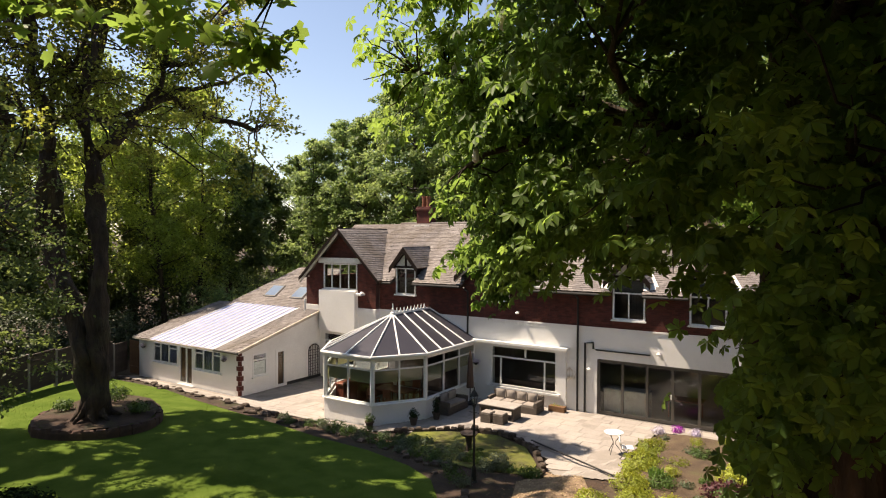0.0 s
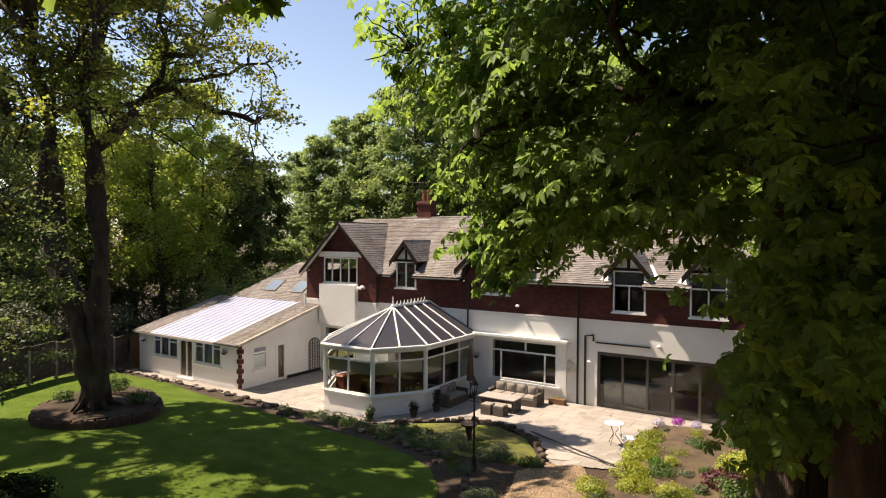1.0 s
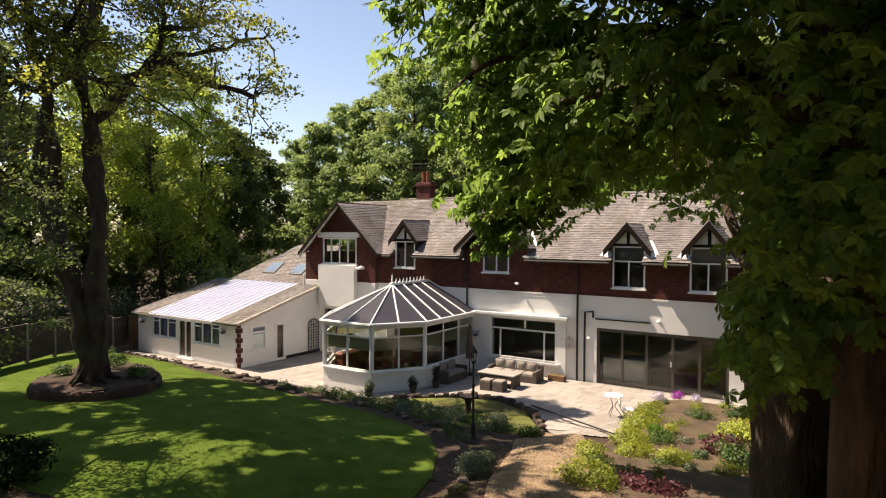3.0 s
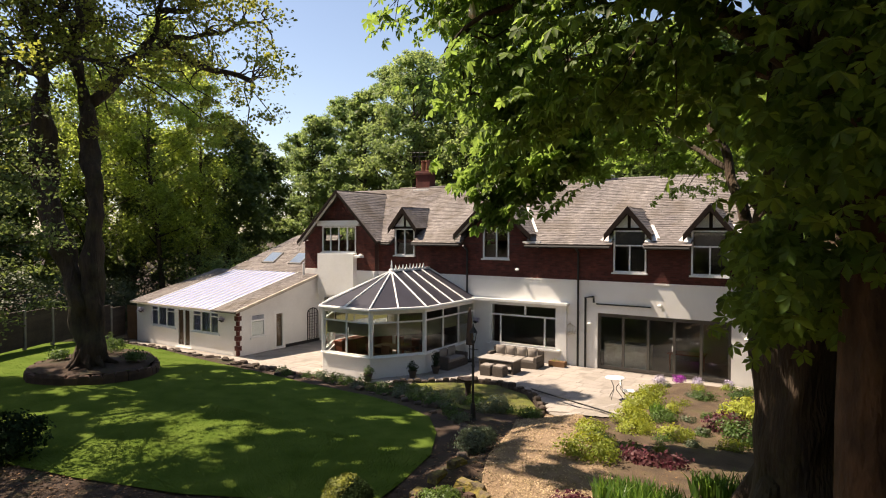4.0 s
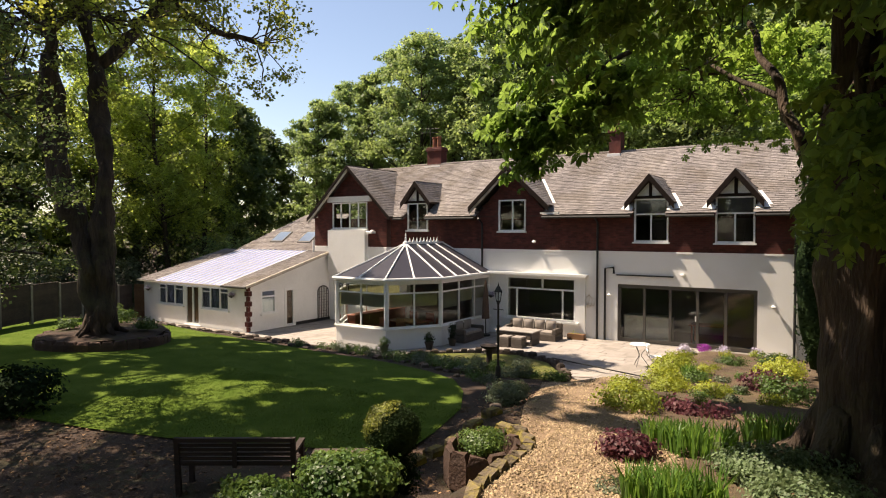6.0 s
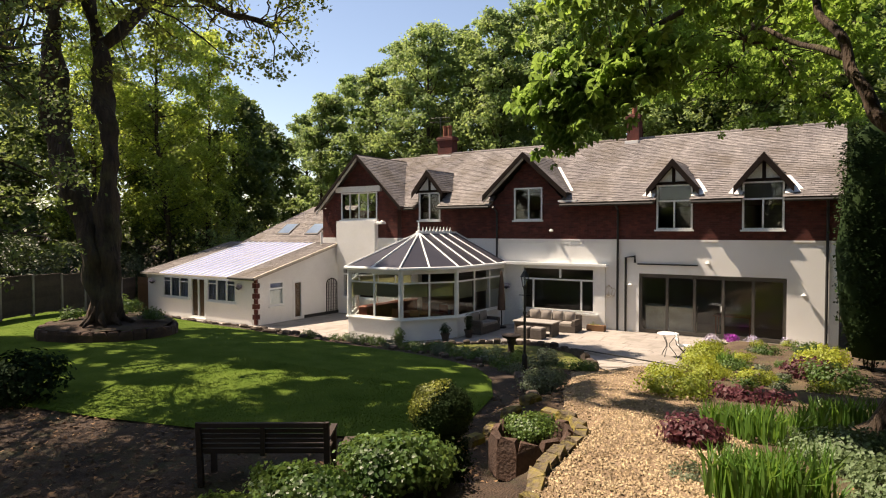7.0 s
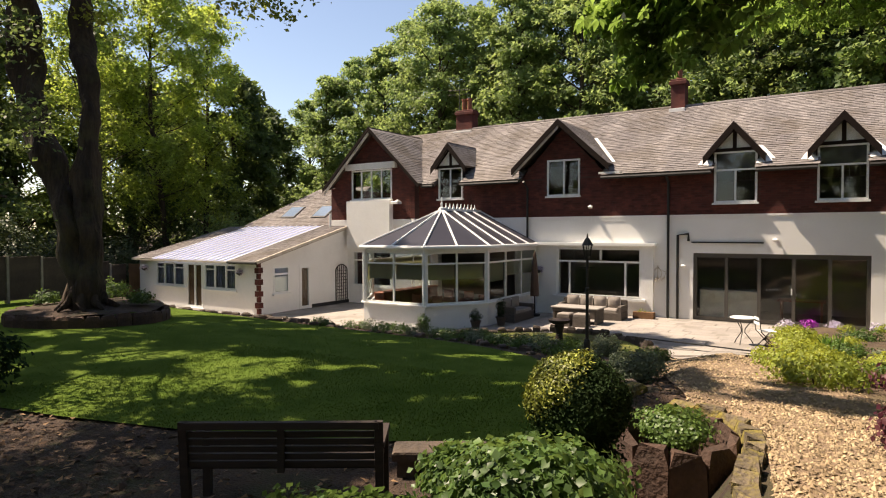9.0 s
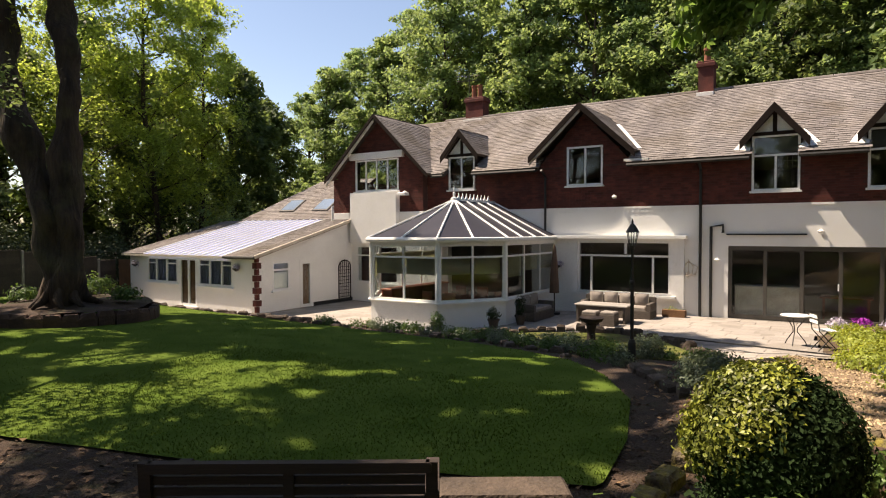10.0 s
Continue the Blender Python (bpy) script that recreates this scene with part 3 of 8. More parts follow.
# right gable end above the eaves
part("wall", Shape().add([(HOUSE_R, 25.3, 5.44), (HOUSE_R, 33.3, 5.44), (HOUSE_R, 29.3, 8.1), (HOUSE_R - 0.3, 25.3, 5.44), (HOUSE_R - 0.3, 33.3, 5.44), (HOUSE_R - 0.3, 29.3, 8.1)],
     [(0, 1, 2), (5, 4, 3), (0, 3, 4, 1), (1, 4, 5, 2), (2, 5, 3, 0)]), M_BRICK, house, "red brick gable end")
# brick gables over the eaves line: left wing and middle
def gable_tri(xc, half, z0, apex, y, hole=None):
    sh = Shape()
    n = 24
    for i in range(n):
        a, b = xc - half + 2 * half * i / n, xc - half + 2 * half * (i + 1) / n
        za, zb = [apex - (apex - z0) * abs(v - xc) / half for v in (a, b)]
        bot = z0
        m = (a + b) / 2
        if hole and hole[0] < m < hole[1]:
            bot = hole[3]
        if min(za, zb) <= bot:
            continue
        sh.add([(a, y, bot), (b, y, bot), (b, y, max(zb, bot)), (a, y, max(za, bot)), (a, y + .25, bot), (b, y + .25, bot), (b, y + .25, max(zb, bot)), (a, y + .25, max(za, bot))],
               [(0, 1, 2, 3), (7, 6, 5, 4), (3, 2, 6, 7), (0, 4, 5, 1)])
    return sh.weld()


part("wall", gable_tri(GAB_X - 0.05, 2.55, 5.44, 7.85, GW + 0.012, (-23.5, -21.15, 4.86, 6.22)), M_MORTAR, house, "red brick gable")
part("wall", gable_tri(CG_X, 1.75, 5.44, 7.3, WALL_Y + 0.012, (-13.82, -12.5, 4.74, 6.13)), M_MORTAR, house, "red brick gable")
# string course of white dentils at the band
part("string_course", Shape().box(-14.6, WALL_Y - 0.03, BAND - 0.06, HOUSE_R, WALL_Y, BAND, 0), M_RENDER, house, "white painted string course")
for sx in np.arange(-14.2, -8.9, 0.16):
    part("dentil", Shape().box(sx, WALL_Y - 0.02, BAND - 0.19, sx + 0.08, WALL_Y, BAND - 0.10), M_RENDER, house)
part("string_course", Shape().box(HOUSE_L - 0.02, GW - 0.05, BAND - 0.32, -19.9, GW, BAND - 0.02), M_RENDER, house, "white painted rough stone course")
part("projection", Shape().box(-23.6, GW - 0.28, 2.62, -21.1, GW, 4.80), M_RENDER, house, "white rendered box projecting under the gable window")
# rooms behind the glass
part("room_floor", Shape().box(-24.4, 25.7, 0.10, -2.3, 32.4, 0.30), M_ROOM, house, "floor inside the house")
part("room_floor", Shape().box(-24.4, 25.7, 3.3, -2.3, 32.4, 3.5), M_ROOM, house, "upper floor inside the house")
part("partition", Shape().box(-24.4, 29.2, 0.3, -2.3, 29.3, 5.3), M_ROOM, house, "inner wall of the dim rooms")


# roofs
def roof_tiles(parent, O, U, V, width, length, keep, near, tw=0.20, ex=0.13, seed=3, side=1):
    """Lapped tiles on a roof plane: O low corner, U along the eaves, V up the slope; near picks the tiles that are parts."""
    O, U, V = Vector(O), Vector(U).normalized(), Vector(V).normalized()
    N = U.cross(V).normalized() * side
    rng = np.random.default_rng(seed)
    sh = Shape()
    cell = [(0, 0, .024), (tw - .005, 0, .024), (tw - .005, ex + .05, .005), (0, ex + .05, .005), (0, 0, .004), (tw - .006, 0, .004)]
    faces = [(0, 1, 2, 3), (4, 5, 1, 0), (4, 0, 3), (5, 2, 1)]
    if side < 0:
        faces = [f[::-1] for f in faces]
    piece = None
    for j in range(int(length / ex)):
        for i in range(-1, int(width / tw) + 1):
            u, v = i * tw + (tw / 2 if j % 2 else 0), j * ex
            p = O + U * (u + tw / 2) + V * (v + ex / 2)
            if u > width - 0.03 or u + tw < 0.03 or not keep(p):
                continue
            q = O + U * (u + rng.normal() * .004) + V * (v + rng.normal() * .006) + N * abs(rng.normal() * .004)
            if near(p):
                if piece is None:
                    piece = mesh_of("roof_tile", cell, faces, M_TILEP)
                ob = new("roof_tile", piece)
                ob.parent = parent
                ob.matrix_basis = Matrix.Translation(q) @ Matrix((U, V, N)).transposed().to_4x4()
            else:
                uq = (q - O).dot(U)
                sh.add([q + U * (min(max(uq + c[0], 0.0), width) - uq) + V * c[1] + N * c[2] for c in cell], faces)
    if sh.v:
        tagged(part("roof_tiling", sh, M_TILE, parent), kind="stuff")


def in_gabled(x, z, xc, apex, foot, half, cut):
    if z >= apex:
        return False
    if z < foot:
        return abs(x - xc) < cut
    return abs(x - xc) < half * (apex - z) / (apex - foot)


def main_keep(p):
    if p.x < GAB_R + 0.1 and p.z < GAB_APEX - GAB_SLOPE * abs(p.x - GAB_X):
        return False
    if in_gabled(p.x, p.z, CG_X, CG_APEX, CG_FOOT, CG_HALF, CG_HALF - 0.25):
        return False
    return not any(in_gabled(p.x, p.z, d[0], d[1], d[2], d[3], 0.66) for d in DORMERS)


cuts = sorted([(d[0] - 0.66, d[0] + 0.66) for d in DORMERS] + [(CG_X - CG_HALF + 0.25, CG_X + CG_HALF - 0.25)])
s = Shape()
x = GAB_R
edges = []
for a, b in cuts:
    if a > x:
        edges.append((x, a, EAVE_Y))
    edges.append((max(a, x), b, 25.62))
    x = b
edges.append((x, HOUSE_R + 0.15, EAVE_Y))
deck = []
for a, b, y0 in edges:
    deck.append(Shape().slab([(a, y0, main_z(y0)), (b, y0, main_z(y0)), (b, RIDGE_Y, RIDGE_Z), (a, RIDGE_Y, RIDGE_Z)], 0.14))
deck.append(Shape().slab([(HOUSE_L - 0.2, 27.5, main_z(27.5)), (GAB_R, 27.5, main_z(27.5)), (GAB_R, RIDGE_Y, RIDGE_Z), (HOUSE_L - 0.2, RIDGE_Y, RIDGE_Z)], 0.14))
s.slab([(HOUSE_R + 0.15, 33.6, 5.42), (HOUSE_L - 0.2, 33.6, 5.42), (HOUSE_L - 0.2, RIDGE_Y, RIDGE_Z), (HOUSE_R + 0.15, RIDGE_Y, RIDGE_Z)], 0.14)
roof = part("roof", s, M_ROOFBASE, house, "weathered brown plain-tile roof")
for q in deck:
    part("roof_deck", q, M_ROOFBASE, roof)
roof_tiles(roof, (GAB_L, EAVE_Y - 0.04, EAVE_Z), (1, 0, 0), (0, 1, SLOPE), HOUSE_R + 0.15 - GAB_L, math.hypot(RIDGE_Y - EAVE_Y, RIDGE_Z - EAVE_Z), main_keep,
           lambda p: -9.4 < p.x < -2.3 and 5.42 < p.z < 6.15, side=1)
for i, rx in enumerate(np.arange(-21.5, HOUSE_R + 0.1, 0.45)):
    part("ridge_tile", Shape().tube([(rx, RIDGE_Y, RIDGE_Z + 0.0), (rx + 0.44, RIDGE_Y, RIDGE_Z + 0.0)], 0.09, 8), M_TILE, roof)


def gabled_roof(xc, apex, foot, half_l, half_r, y0, y1, label, dark=True, drop=0.17):
    """Two slopes running back into the main roof, with bargeboards; y1 is where the ridge meets it."""
    rf = None
    for sgn, half in ((-1, half_l), (1, half_r)):
        z_f = foot
        yb = max(main_y(z_f), y0 + 0.3)
        q = [(xc, y0, apex), (xc, y1, apex), (xc + sgn * half, yb, z_f), (xc + sgn * half, y0, z_f)]
        if sgn > 0:
            q = q[::-1]
        sh = Shape().slab(q if sgn < 0 else q, 0.09)
        rf = part("roof", sh, M_ROOFBASE, house, label)
        Vv = Vector((-sgn * half, 0, apex - foot))
        L = Vv.length
        keep = lambda p: p.y < main_y(p.z) + 0.05
        roof_tiles(rf, (xc + sgn * half, y0, foot), (0, 1, 0), Vv, y1 - y0, L, keep, lambda p: False, side=1 if sgn > 0 else -1, seed=int(abs(xc) * 10) + sgn)
        # bargeboard
        bb = Shape()
        d = Vector((sgn * half, 0, foot - apex))
        n = Vector((0, 0, -drop))
        a, b = Vector((xc, y0 - 0.035, apex + 0.015)), Vector((xc, y0 - 0.035, apex + 0.015)) + d * 1.02
        vs = [a, b, b + n, a + n]
        bb.add([*vs, *[v + Vector((0, 0.035, 0)) for v in vs]], [(0, 1, 2, 3), (7, 6, 5, 4), (0, 4, 5, 1), (1, 5, 6, 2), (2, 6, 7, 3), (3, 7, 4, 0)])
        part("bargeboard", bb, M_DARKWOOD if dark else M_CREAM, house, "dark bargeboard" if dark else "weathered white bargeboard")
    return rf


gabled_roof(GAB_X, GAB_APEX, GAB_FOOT, 2.75, 2.7, 24.58, main_y(GAB_APEX), "brown tiled gable roof")
gabled_roof(CG_X, CG_APEX, CG_FOOT, CG_HALF, CG_HALF, 24.85, main_y(CG_APEX), "brown tiled gable roof", True, 0.24)
# pale inner boards under the verges of the large gables
for xc, apex, foot, half, y0 in ((GAB_X, GAB_APEX, GAB_FOOT, 2.72, 24.58), (CG_X, CG_APEX, CG_FOOT, CG_HALF, 24.85)):
    for sgn in (-1,):
        a = Vector((xc, y0 + 0.005, apex - 0.17))
        b = a + Vector((sgn * half, 0, foot - apex)) * (1.0 if sgn < 0 else 0.98)
        n, e = Vector((0, 0, -0.16)), Vector((0, 0.04, 0))
        vs = [a, b, b + n, a + n]
        part("soffit_board", Shape().add([*vs, *[v + e for v in vs]], [(0, 1, 2, 3), (7, 6, 5, 4), (0, 4, 5, 1), (1, 5, 6, 2), (2, 6, 7, 3), (3, 7, 4, 0)]), M_CREAM, house, "weathered white board under the verge")


def window(parent, x0, x1, z0, z1, y, cols=(0.5,), transom=None, material=None, label="white-framed casement window", lattice=(), f=0.065, glass=None, thin=False):
    """A framed window in the plane y (front face): posts at cols (fractions), transom height as a fraction; panes behind."""
    material = material or M_UPVC
    fr = Shape()
    fr.box(x0, y, z0, x1, y + 0.07, z0 + f).box(x0, y, z1 - f, x1, y + 0.07, z1)
    fr.box(x0, y, z0 + f, x0 + f, y + 0.07, z1 - f).box(x1 - f, y, z0 + f, x1, y + 0.07, z1 - f)
    w = part("window", fr, material, parent, label)
    xs = [x0 + f] + [x0 + (x1 - x0) * c for c in cols] + [x1 - f]
    zt = z0 + (z1 - z0) * transom if transom else z1 - f
    for c in xs[1:-1]:
        part("mullion", Shape().box(c - f * 0.45, y + 0.003, z0 + f, c + f * 0.45, y + 0.067, zt), material, w)
    if transom:
        part("transom", Shape().box(x0 + f, y + 0.003, zt, x1 - f, y + 0.067, zt + f * 0.9), material, w)
        part("pane", Shape().box(x0 + f, y + 0.03, zt + f * 0.9, x1 - f, y + 0.04, z1 - f), glass or M_GLASS, w)
        if lattice:
            part("blind", Shape().box(x0 + f, y + 0.048, zt + f * 0.9, x1 - f, y + 0.058, z1 - f), M_BOARD, w, "drawn grey blind")
    for i in range(len(xs) - 1):
        a, b = xs[i] + (f * 0.45 if i else 0), xs[i + 1] - (f * 0.45 if i < len(xs) - 2 else 0)
        part("pane", Shape().box(a, y + 0.03, z0 + f, b, y + 0.04, zt), glass or M_GLASS, w)
        if i in lattice:
            lt = Shape()
            for k in range(1, 4):
                lt.box(a + (b - a) * k / 4 - 0.006, y + 0.026, z0 + f, a + (b - a) * k / 4 + 0.006, y + 0.03, zt)
            for k in range(1, 6):
                zz = z0 + f + (zt - z0 - f) * k / 6
                lt.box(a, y + 0.024, zz - 0.006, b, y + 0.0262, zz + 0.006)
            part("lattice", lt, M_GREYMETAL, w, "leaded glazing bars")
    part("sill", Shape().box(x0 - 0.05, y - 0.09, z0 - 0.06, x1 + 0.05, y + 0.07, z0, 0.01), material, w)
    return w


window(house, -13.82, -12.5, 4.74, 6.13, WALL_Y - 0.02, (0.52,))
window(house, -23.5, -21.15, 4.86, 6.22, GW - 0.02, (0.25, 0.5, 0.75))
part("lintel", Shape().box(-23.75, GW - 0.16, 6.24, -20.85, GW, 6.52, 0.02), M_RENDER, house, "white painted lintel board")
window(house, -23.45, -21.2, 0.9, 2.5, GW - 0.02, (0.5,), 0.72)


def dormer(d):
    xc, apex, foot, half, x0, x1, z0, z1 = d
    gabled_roof(xc, apex, foot, half, half, 25.0, main_y(apex), "small tiled dormer roof", True, 0.27)
    two = xc > -10
    window(house, x0, x1, z0, z1, WALL_Y - 0.06, (0.5,), 0.62 if two else None, lattice=(1,) if two else ())
    dm = Shape()
    yf = WALL_Y - 0.04
    zb = z1 + 0.02
    hb = half * (apex - zb) / (apex - foot) * 0.9
    tri = part("dormer_gable", Shape().add([(xc - hb, yf, zb), (xc + hb, yf, zb), (xc, yf, apex - 0.12), (xc - hb, yf + .1, zb), (xc + hb, yf + .1, zb), (xc, yf + .1, apex - 0.12)],
               [(0, 1, 2), (5, 4, 3), (0, 3, 4, 1), (1, 4, 5, 2), (2, 5, 3, 0)]), M_UPVC, house, "white panel of a half-timbered dormer gable")
    part("timber", Shape().box(xc - 0.06, yf - 0.03, zb + 0.08, xc + 0.06, yf, apex - 0.25), M_DARKWOOD, tri, "dark timber post")
    part("timber", Shape().box(xc - hb, yf - 0.034, zb - 0.03, xc + hb, yf, zb + 0.08), M_DARKWOOD, tri, "dark timber rail")
    for sg in (-1, 1):
        t1 = Shape()
        a, b = Vector((xc + sg * hb, yf - 0.032, zb + 0.05)), Vector((xc, yf - 0.032, apex - 0.1))
        dn, ey = Vector((0, 0, -0.14)), Vector((0, 0.03, 0))
        vs = [a, b, b + dn, a + dn]
        t1.add([*vs, *[v + ey for v in vs]], [(0, 1, 2, 3), (7, 6, 5, 4), (0, 4, 5, 1), (1, 5, 6, 2), (2, 6, 7, 3), (3, 7, 4, 0)])
        part("timber", t1, M_DARKWOOD, tri, "dark timber rafter")
        ck = Shape()
        xw = (x0 - 0.04) if sg < 0 else x1
        ck.add([(xw, yf, 5.3), (xw + .04, yf, 5.3), (xw + .04, yf, foot + 0.05), (xw, yf, foot + 0.05), (xw, main_y(foot + .05), foot + 0.05), (xw + .04, main_y(foot + .05), foot + 0.05)],
               [(0, 1, 2, 3), (3, 2, 5, 4), (0, 3, 4), (1, 5, 2), (0, 4, 5, 1)])
        part("cheek", ck, M_DARKWOOD, tri, "dark dormer cheek")
        if two:
            fl = Shape()
            xa, xb = xc + sg * 0.66, xc + sg * 1.12
            q = [(min(xa, xb), EAVE_Y + 0.10, main_z(EAVE_Y + 0.10) + 0.07), (max(xa, xb), EAVE_Y + 0.2, main_z(EAVE_Y + 0.2) + 0.07), (xc + sg * 0.9, main_y(foot) + 0.15, foot + 0.16), (xc + sg * 0.66, main_y(foot), foot + 0.05)]
            if sg < 0:
                q = [q[1], q[0], q[2], q[3]]
                q = [(xb, EAVE_Y + 0.2, main_z(EAVE_Y + 0.2) + 0.07), (xa, EAVE_Y + 0.1, main_z(EAVE_Y + 0.1) + 0.07), (xa, main_y(foot), foot + 0.05), (xc - 0.9, main_y(foot) + 0.15, foot + 0.16)]
            part("flashing", fl.slab(q, 0.02), M_LEAD, tri, "pale lead flashing")


for d in DORMERS:
    dormer(d)


def valley_flashing(xc, apex, foot, half, t0, t1, w):
    """Pale strip where the right slope of a gable meets the main roof."""
    e = []
    for k in (t0, t1):
        z = apex - (apex - foot) * k
        e.append(Vector((xc + half * k, main_y(z), z + 0.075)))
    u = Vector((w, 0, 0))
    part("flashing", Shape().slab([e[1] - u * 0.4, e[1] + u, e[0] + u, e[0] - u * 0.4], 0.02), M_LEAD, house, "pale lead valley strip")


valley_flashing(CG_X, CG_APEX, CG_FOOT, CG_HALF, 0.30, 0.98, 0.09)
part("flashing", Shape().box(CG_X + CG_HALF - 0.35, EAVE_Y - 0.02, EAVE_Z + 0.05, CG_X + CG_HALF + 0.45, EAVE_Y + 0.12, EAVE_Z + 0.12), M_LEAD, house, "pale lead apron at the gable's foot")
for d in DORMERS[1:]:
    valley_flashing(d[0], d[1], d[2], d[3], 0.72, 1.2, 0.09)

# chimneys
def chimney(x, y, w, top, pot, label, pots):
    st = part("chimney", Shape().box(x - w, y - 0.28, 7.9, x + w, y + 0.28, top - 0.22), M_BRICK, house, label)
    part("corbel", Shape().box(x - w - .06, y - .34, top - .22, x + w + .06, y + .34, top - .08, .02), M_BRICK, st)
    part("corbel", Shape().box(x - w - .02, y - .30, top - .08, x + w + .02, y + .30, top, .02), M_BRICK, st)
    part("flashing", Shape().box(x - w - .03, y - .5, 8.12, x + w + .03, y - .28, 8.30, .01), M_LEAD, st, "pale lead flashing")
    for i in range(pots):
        px = x + (i - (pots - 1) / 2) * 0.3
        part("chimney_pot", Shape().lathe(px, y, [(.12, top - .02), (.11, pot - .11), (.135, pot - .09), (.135, pot - .01), (.09, pot)], 12), M_POT, st, "terracotta chimney pot")
    return st


st1 = chimney(-19.9, 29.5, 0.46, 9.35, 9.95, "red brick chimney stack with two pots and an aerial", 2)
chimney(-9.82, 29.4, 0.27, 9.51, 10.04, "red brick chimney stack with one pot", 1)
ae = Shape().tube([(-20.3, 29.45, 9.3), (-20.3, 29.45, 10.45)], 0.02, 6)
for zz in (10.42, 10.2):
    ae.tube([(-20.9, 29.3, zz), (-19.8, 29.6, zz)], 0.012, 5)
    for k in range(6):
        ax = -20.85 + k * 0.2
        ae.tube([(ax, 29.1 + k * .05, zz), (ax, 29.55 + k * .05, zz)], 0.008, 4)
part("aerial", ae, M_GREYMETAL, st1, "thin metal television aerial")

# gutters and pipes
for a, b, y0 in edges:
    if y0 == EAVE_Y:
        part("gutter", Shape().tube([(a, EAVE_Y - 0.06, EAVE_Z - 0.09), (b, EAVE_Y - 0.06, EAVE_Z - 0.09)], 0.055, 8), M_BLACK, house, "black gutter under the eaves")
for px, z0 in ((-9.27, 0.36), (-2.25, 0.36), (-14.63, 3.0)):
    part("downpipe", Shape().tube([(px, WALL_Y - 0.06, z0), (px, WALL_Y - 0.06, 5.1), (px, EAVE_Y - 0.06, EAVE_Z - 0.1)], 0.045, 8), M_BLACK, house, "black downpipe")
part("downpipe", Shape().tube([(-8.95, WALL_Y - 0.05, 0.36), (-8.95, WALL_Y - 0.05, 3.25), (-8.6, WALL_Y - 0.05, 3.3), (-8.6, WALL_Y - 0.05, 3.05)], 0.045, 8), M_BLACK, house, "black waste pipe")
part("awning_rail", Shape().box(-8.5, WALL_Y - 0.05, 2.98, -6.3, WALL_Y, 3.03), M_BLACK, house, "thin dark rail")

# picture window with its white surround
part("surround", Shape().wall("x", -14.35, -9.75, 0.1, 2.86, WALL_Y - 0.14, WALL_Y - 0.001, [(-13.36, -10.17, 0.96, 2.78)]), M_RENDER, house, "white rendered window surround")
part("hood", Shape().box(-14.6, WALL_Y - 0.32, 2.86, -9.65, WALL_Y - 0.001, 2.97, 0.02), M_UPVC, house, "white shelf-like hood over the picture window")
pw = window(house, -13.36, -10.17, 0.96, 2.78, WALL_Y - 0.10, (0.155, 0.82), 0.70, label="wide white-framed picture window", f=0.075)
part("mullion", Shape().box(-11.7, WALL_Y - 0.097, 2.33, -11.62, WALL_Y - 0.033, 2.70), M_UPVC, pw)
part("sill", Shape().box(-13.5, WALL_Y - 0.26, 0.88, -10.0, WALL_Y - 0.14, 0.96, 0.01), M_UPVC, pw)

# folding glass doors
fd = part("folding_door", Shape().wall("x", -8.45, -3.42, 0.36, 2.64, WALL_Y + 0.05, WALL_Y + 0.14, [(-8.39, -3.48, 0.42, 2.56)]), M_GREYMETAL, house, "grey aluminium folding glass door, closed")
for i in range(5):
    a = -8.39 + i * 0.982
    b = a + 0.982
    sash = Shape().wall("x", a, b, 0.42, 2.56, WALL_Y + 0.06, WALL_Y + 0.12, [(a + 0.05, b - 0.05, 0.50, 2.50)])
    part("sash", sash, M_GREYMETAL, fd)
    part("pane", Shape().box(a + 0.05, WALL_Y + 0.085, 0.50, b - 0.05, WALL_Y + 0.095, 2.50), M_GLASS, fd)
part("handle", Shape().box(-5.52, WALL_Y + 0.02, 1.35, -5.48, WALL_Y + 0.06, 1.55), M_UPVC, fd, "white door handle")
part("threshold", Shape().box(-8.6, WALL_Y - 0.12, 0.2, -3.3, WALL_Y + 0.3, 0.36), M_CONCRETE, fd)

# ---- annexe ----
annexe = thing("annexe", "low white rendered garden room with a lean-to roof", "annexe")
AX0, AX1, AY, AE = -32.0, -23.77, 19.65, 2.25
part("wall", Shape().wall("x", AX0, AX1, -0.3, AE, AY, AY + 0.25, [(-30.7, -28.55, 1.0, 2.08), (-28.45, -27.3, 0.12, 2.08), (-27.2, -25.1, 0.98, 2.08)]), M_RENDER, annexe, "white rendered front wall")
sh = Shape().wall("y", AY + 0.25, 25.0, -0.3, AE, AX1 - 0.25, AX1, [(20.4, 21.3, 0.85, 1.98), (21.85, 22.55, 0.04, 1.98)])
sh.add([(AX1, AY, AE), (AX1, 25.0, AE), (AX1, 25.0, 3.62), (AX1 - .25, AY, AE), (AX1 - .25, 25.0, AE), (AX1 - .25, 25.0, 3.62)], [(0, 1, 2), (5, 4, 3), (1, 4, 5, 2), (2, 5, 3, 0)])
part("wall", sh, M_RENDER, annexe, "white rendered side wall")
s = Shape().wall("y", AY + 0.25, 27.0, -0.3, AE, AX0, AX0 + 0.25)
s.wall("x", AX0, HOUSE_L, -0.3, 3.6, 27.0, 27.25)
part("wall", s, M_RENDER, annexe, "white rendered rear walls")
part("room_floor", Shape().box(-31.7, 19.95, -0.1, -24.05, 26.9, 0.05), M_ROOM, annexe, "floor inside the annexe")
rz = lambda y: AE + 0.02 + (y - AY) * (3.66 - AE) / (25.0 - AY)
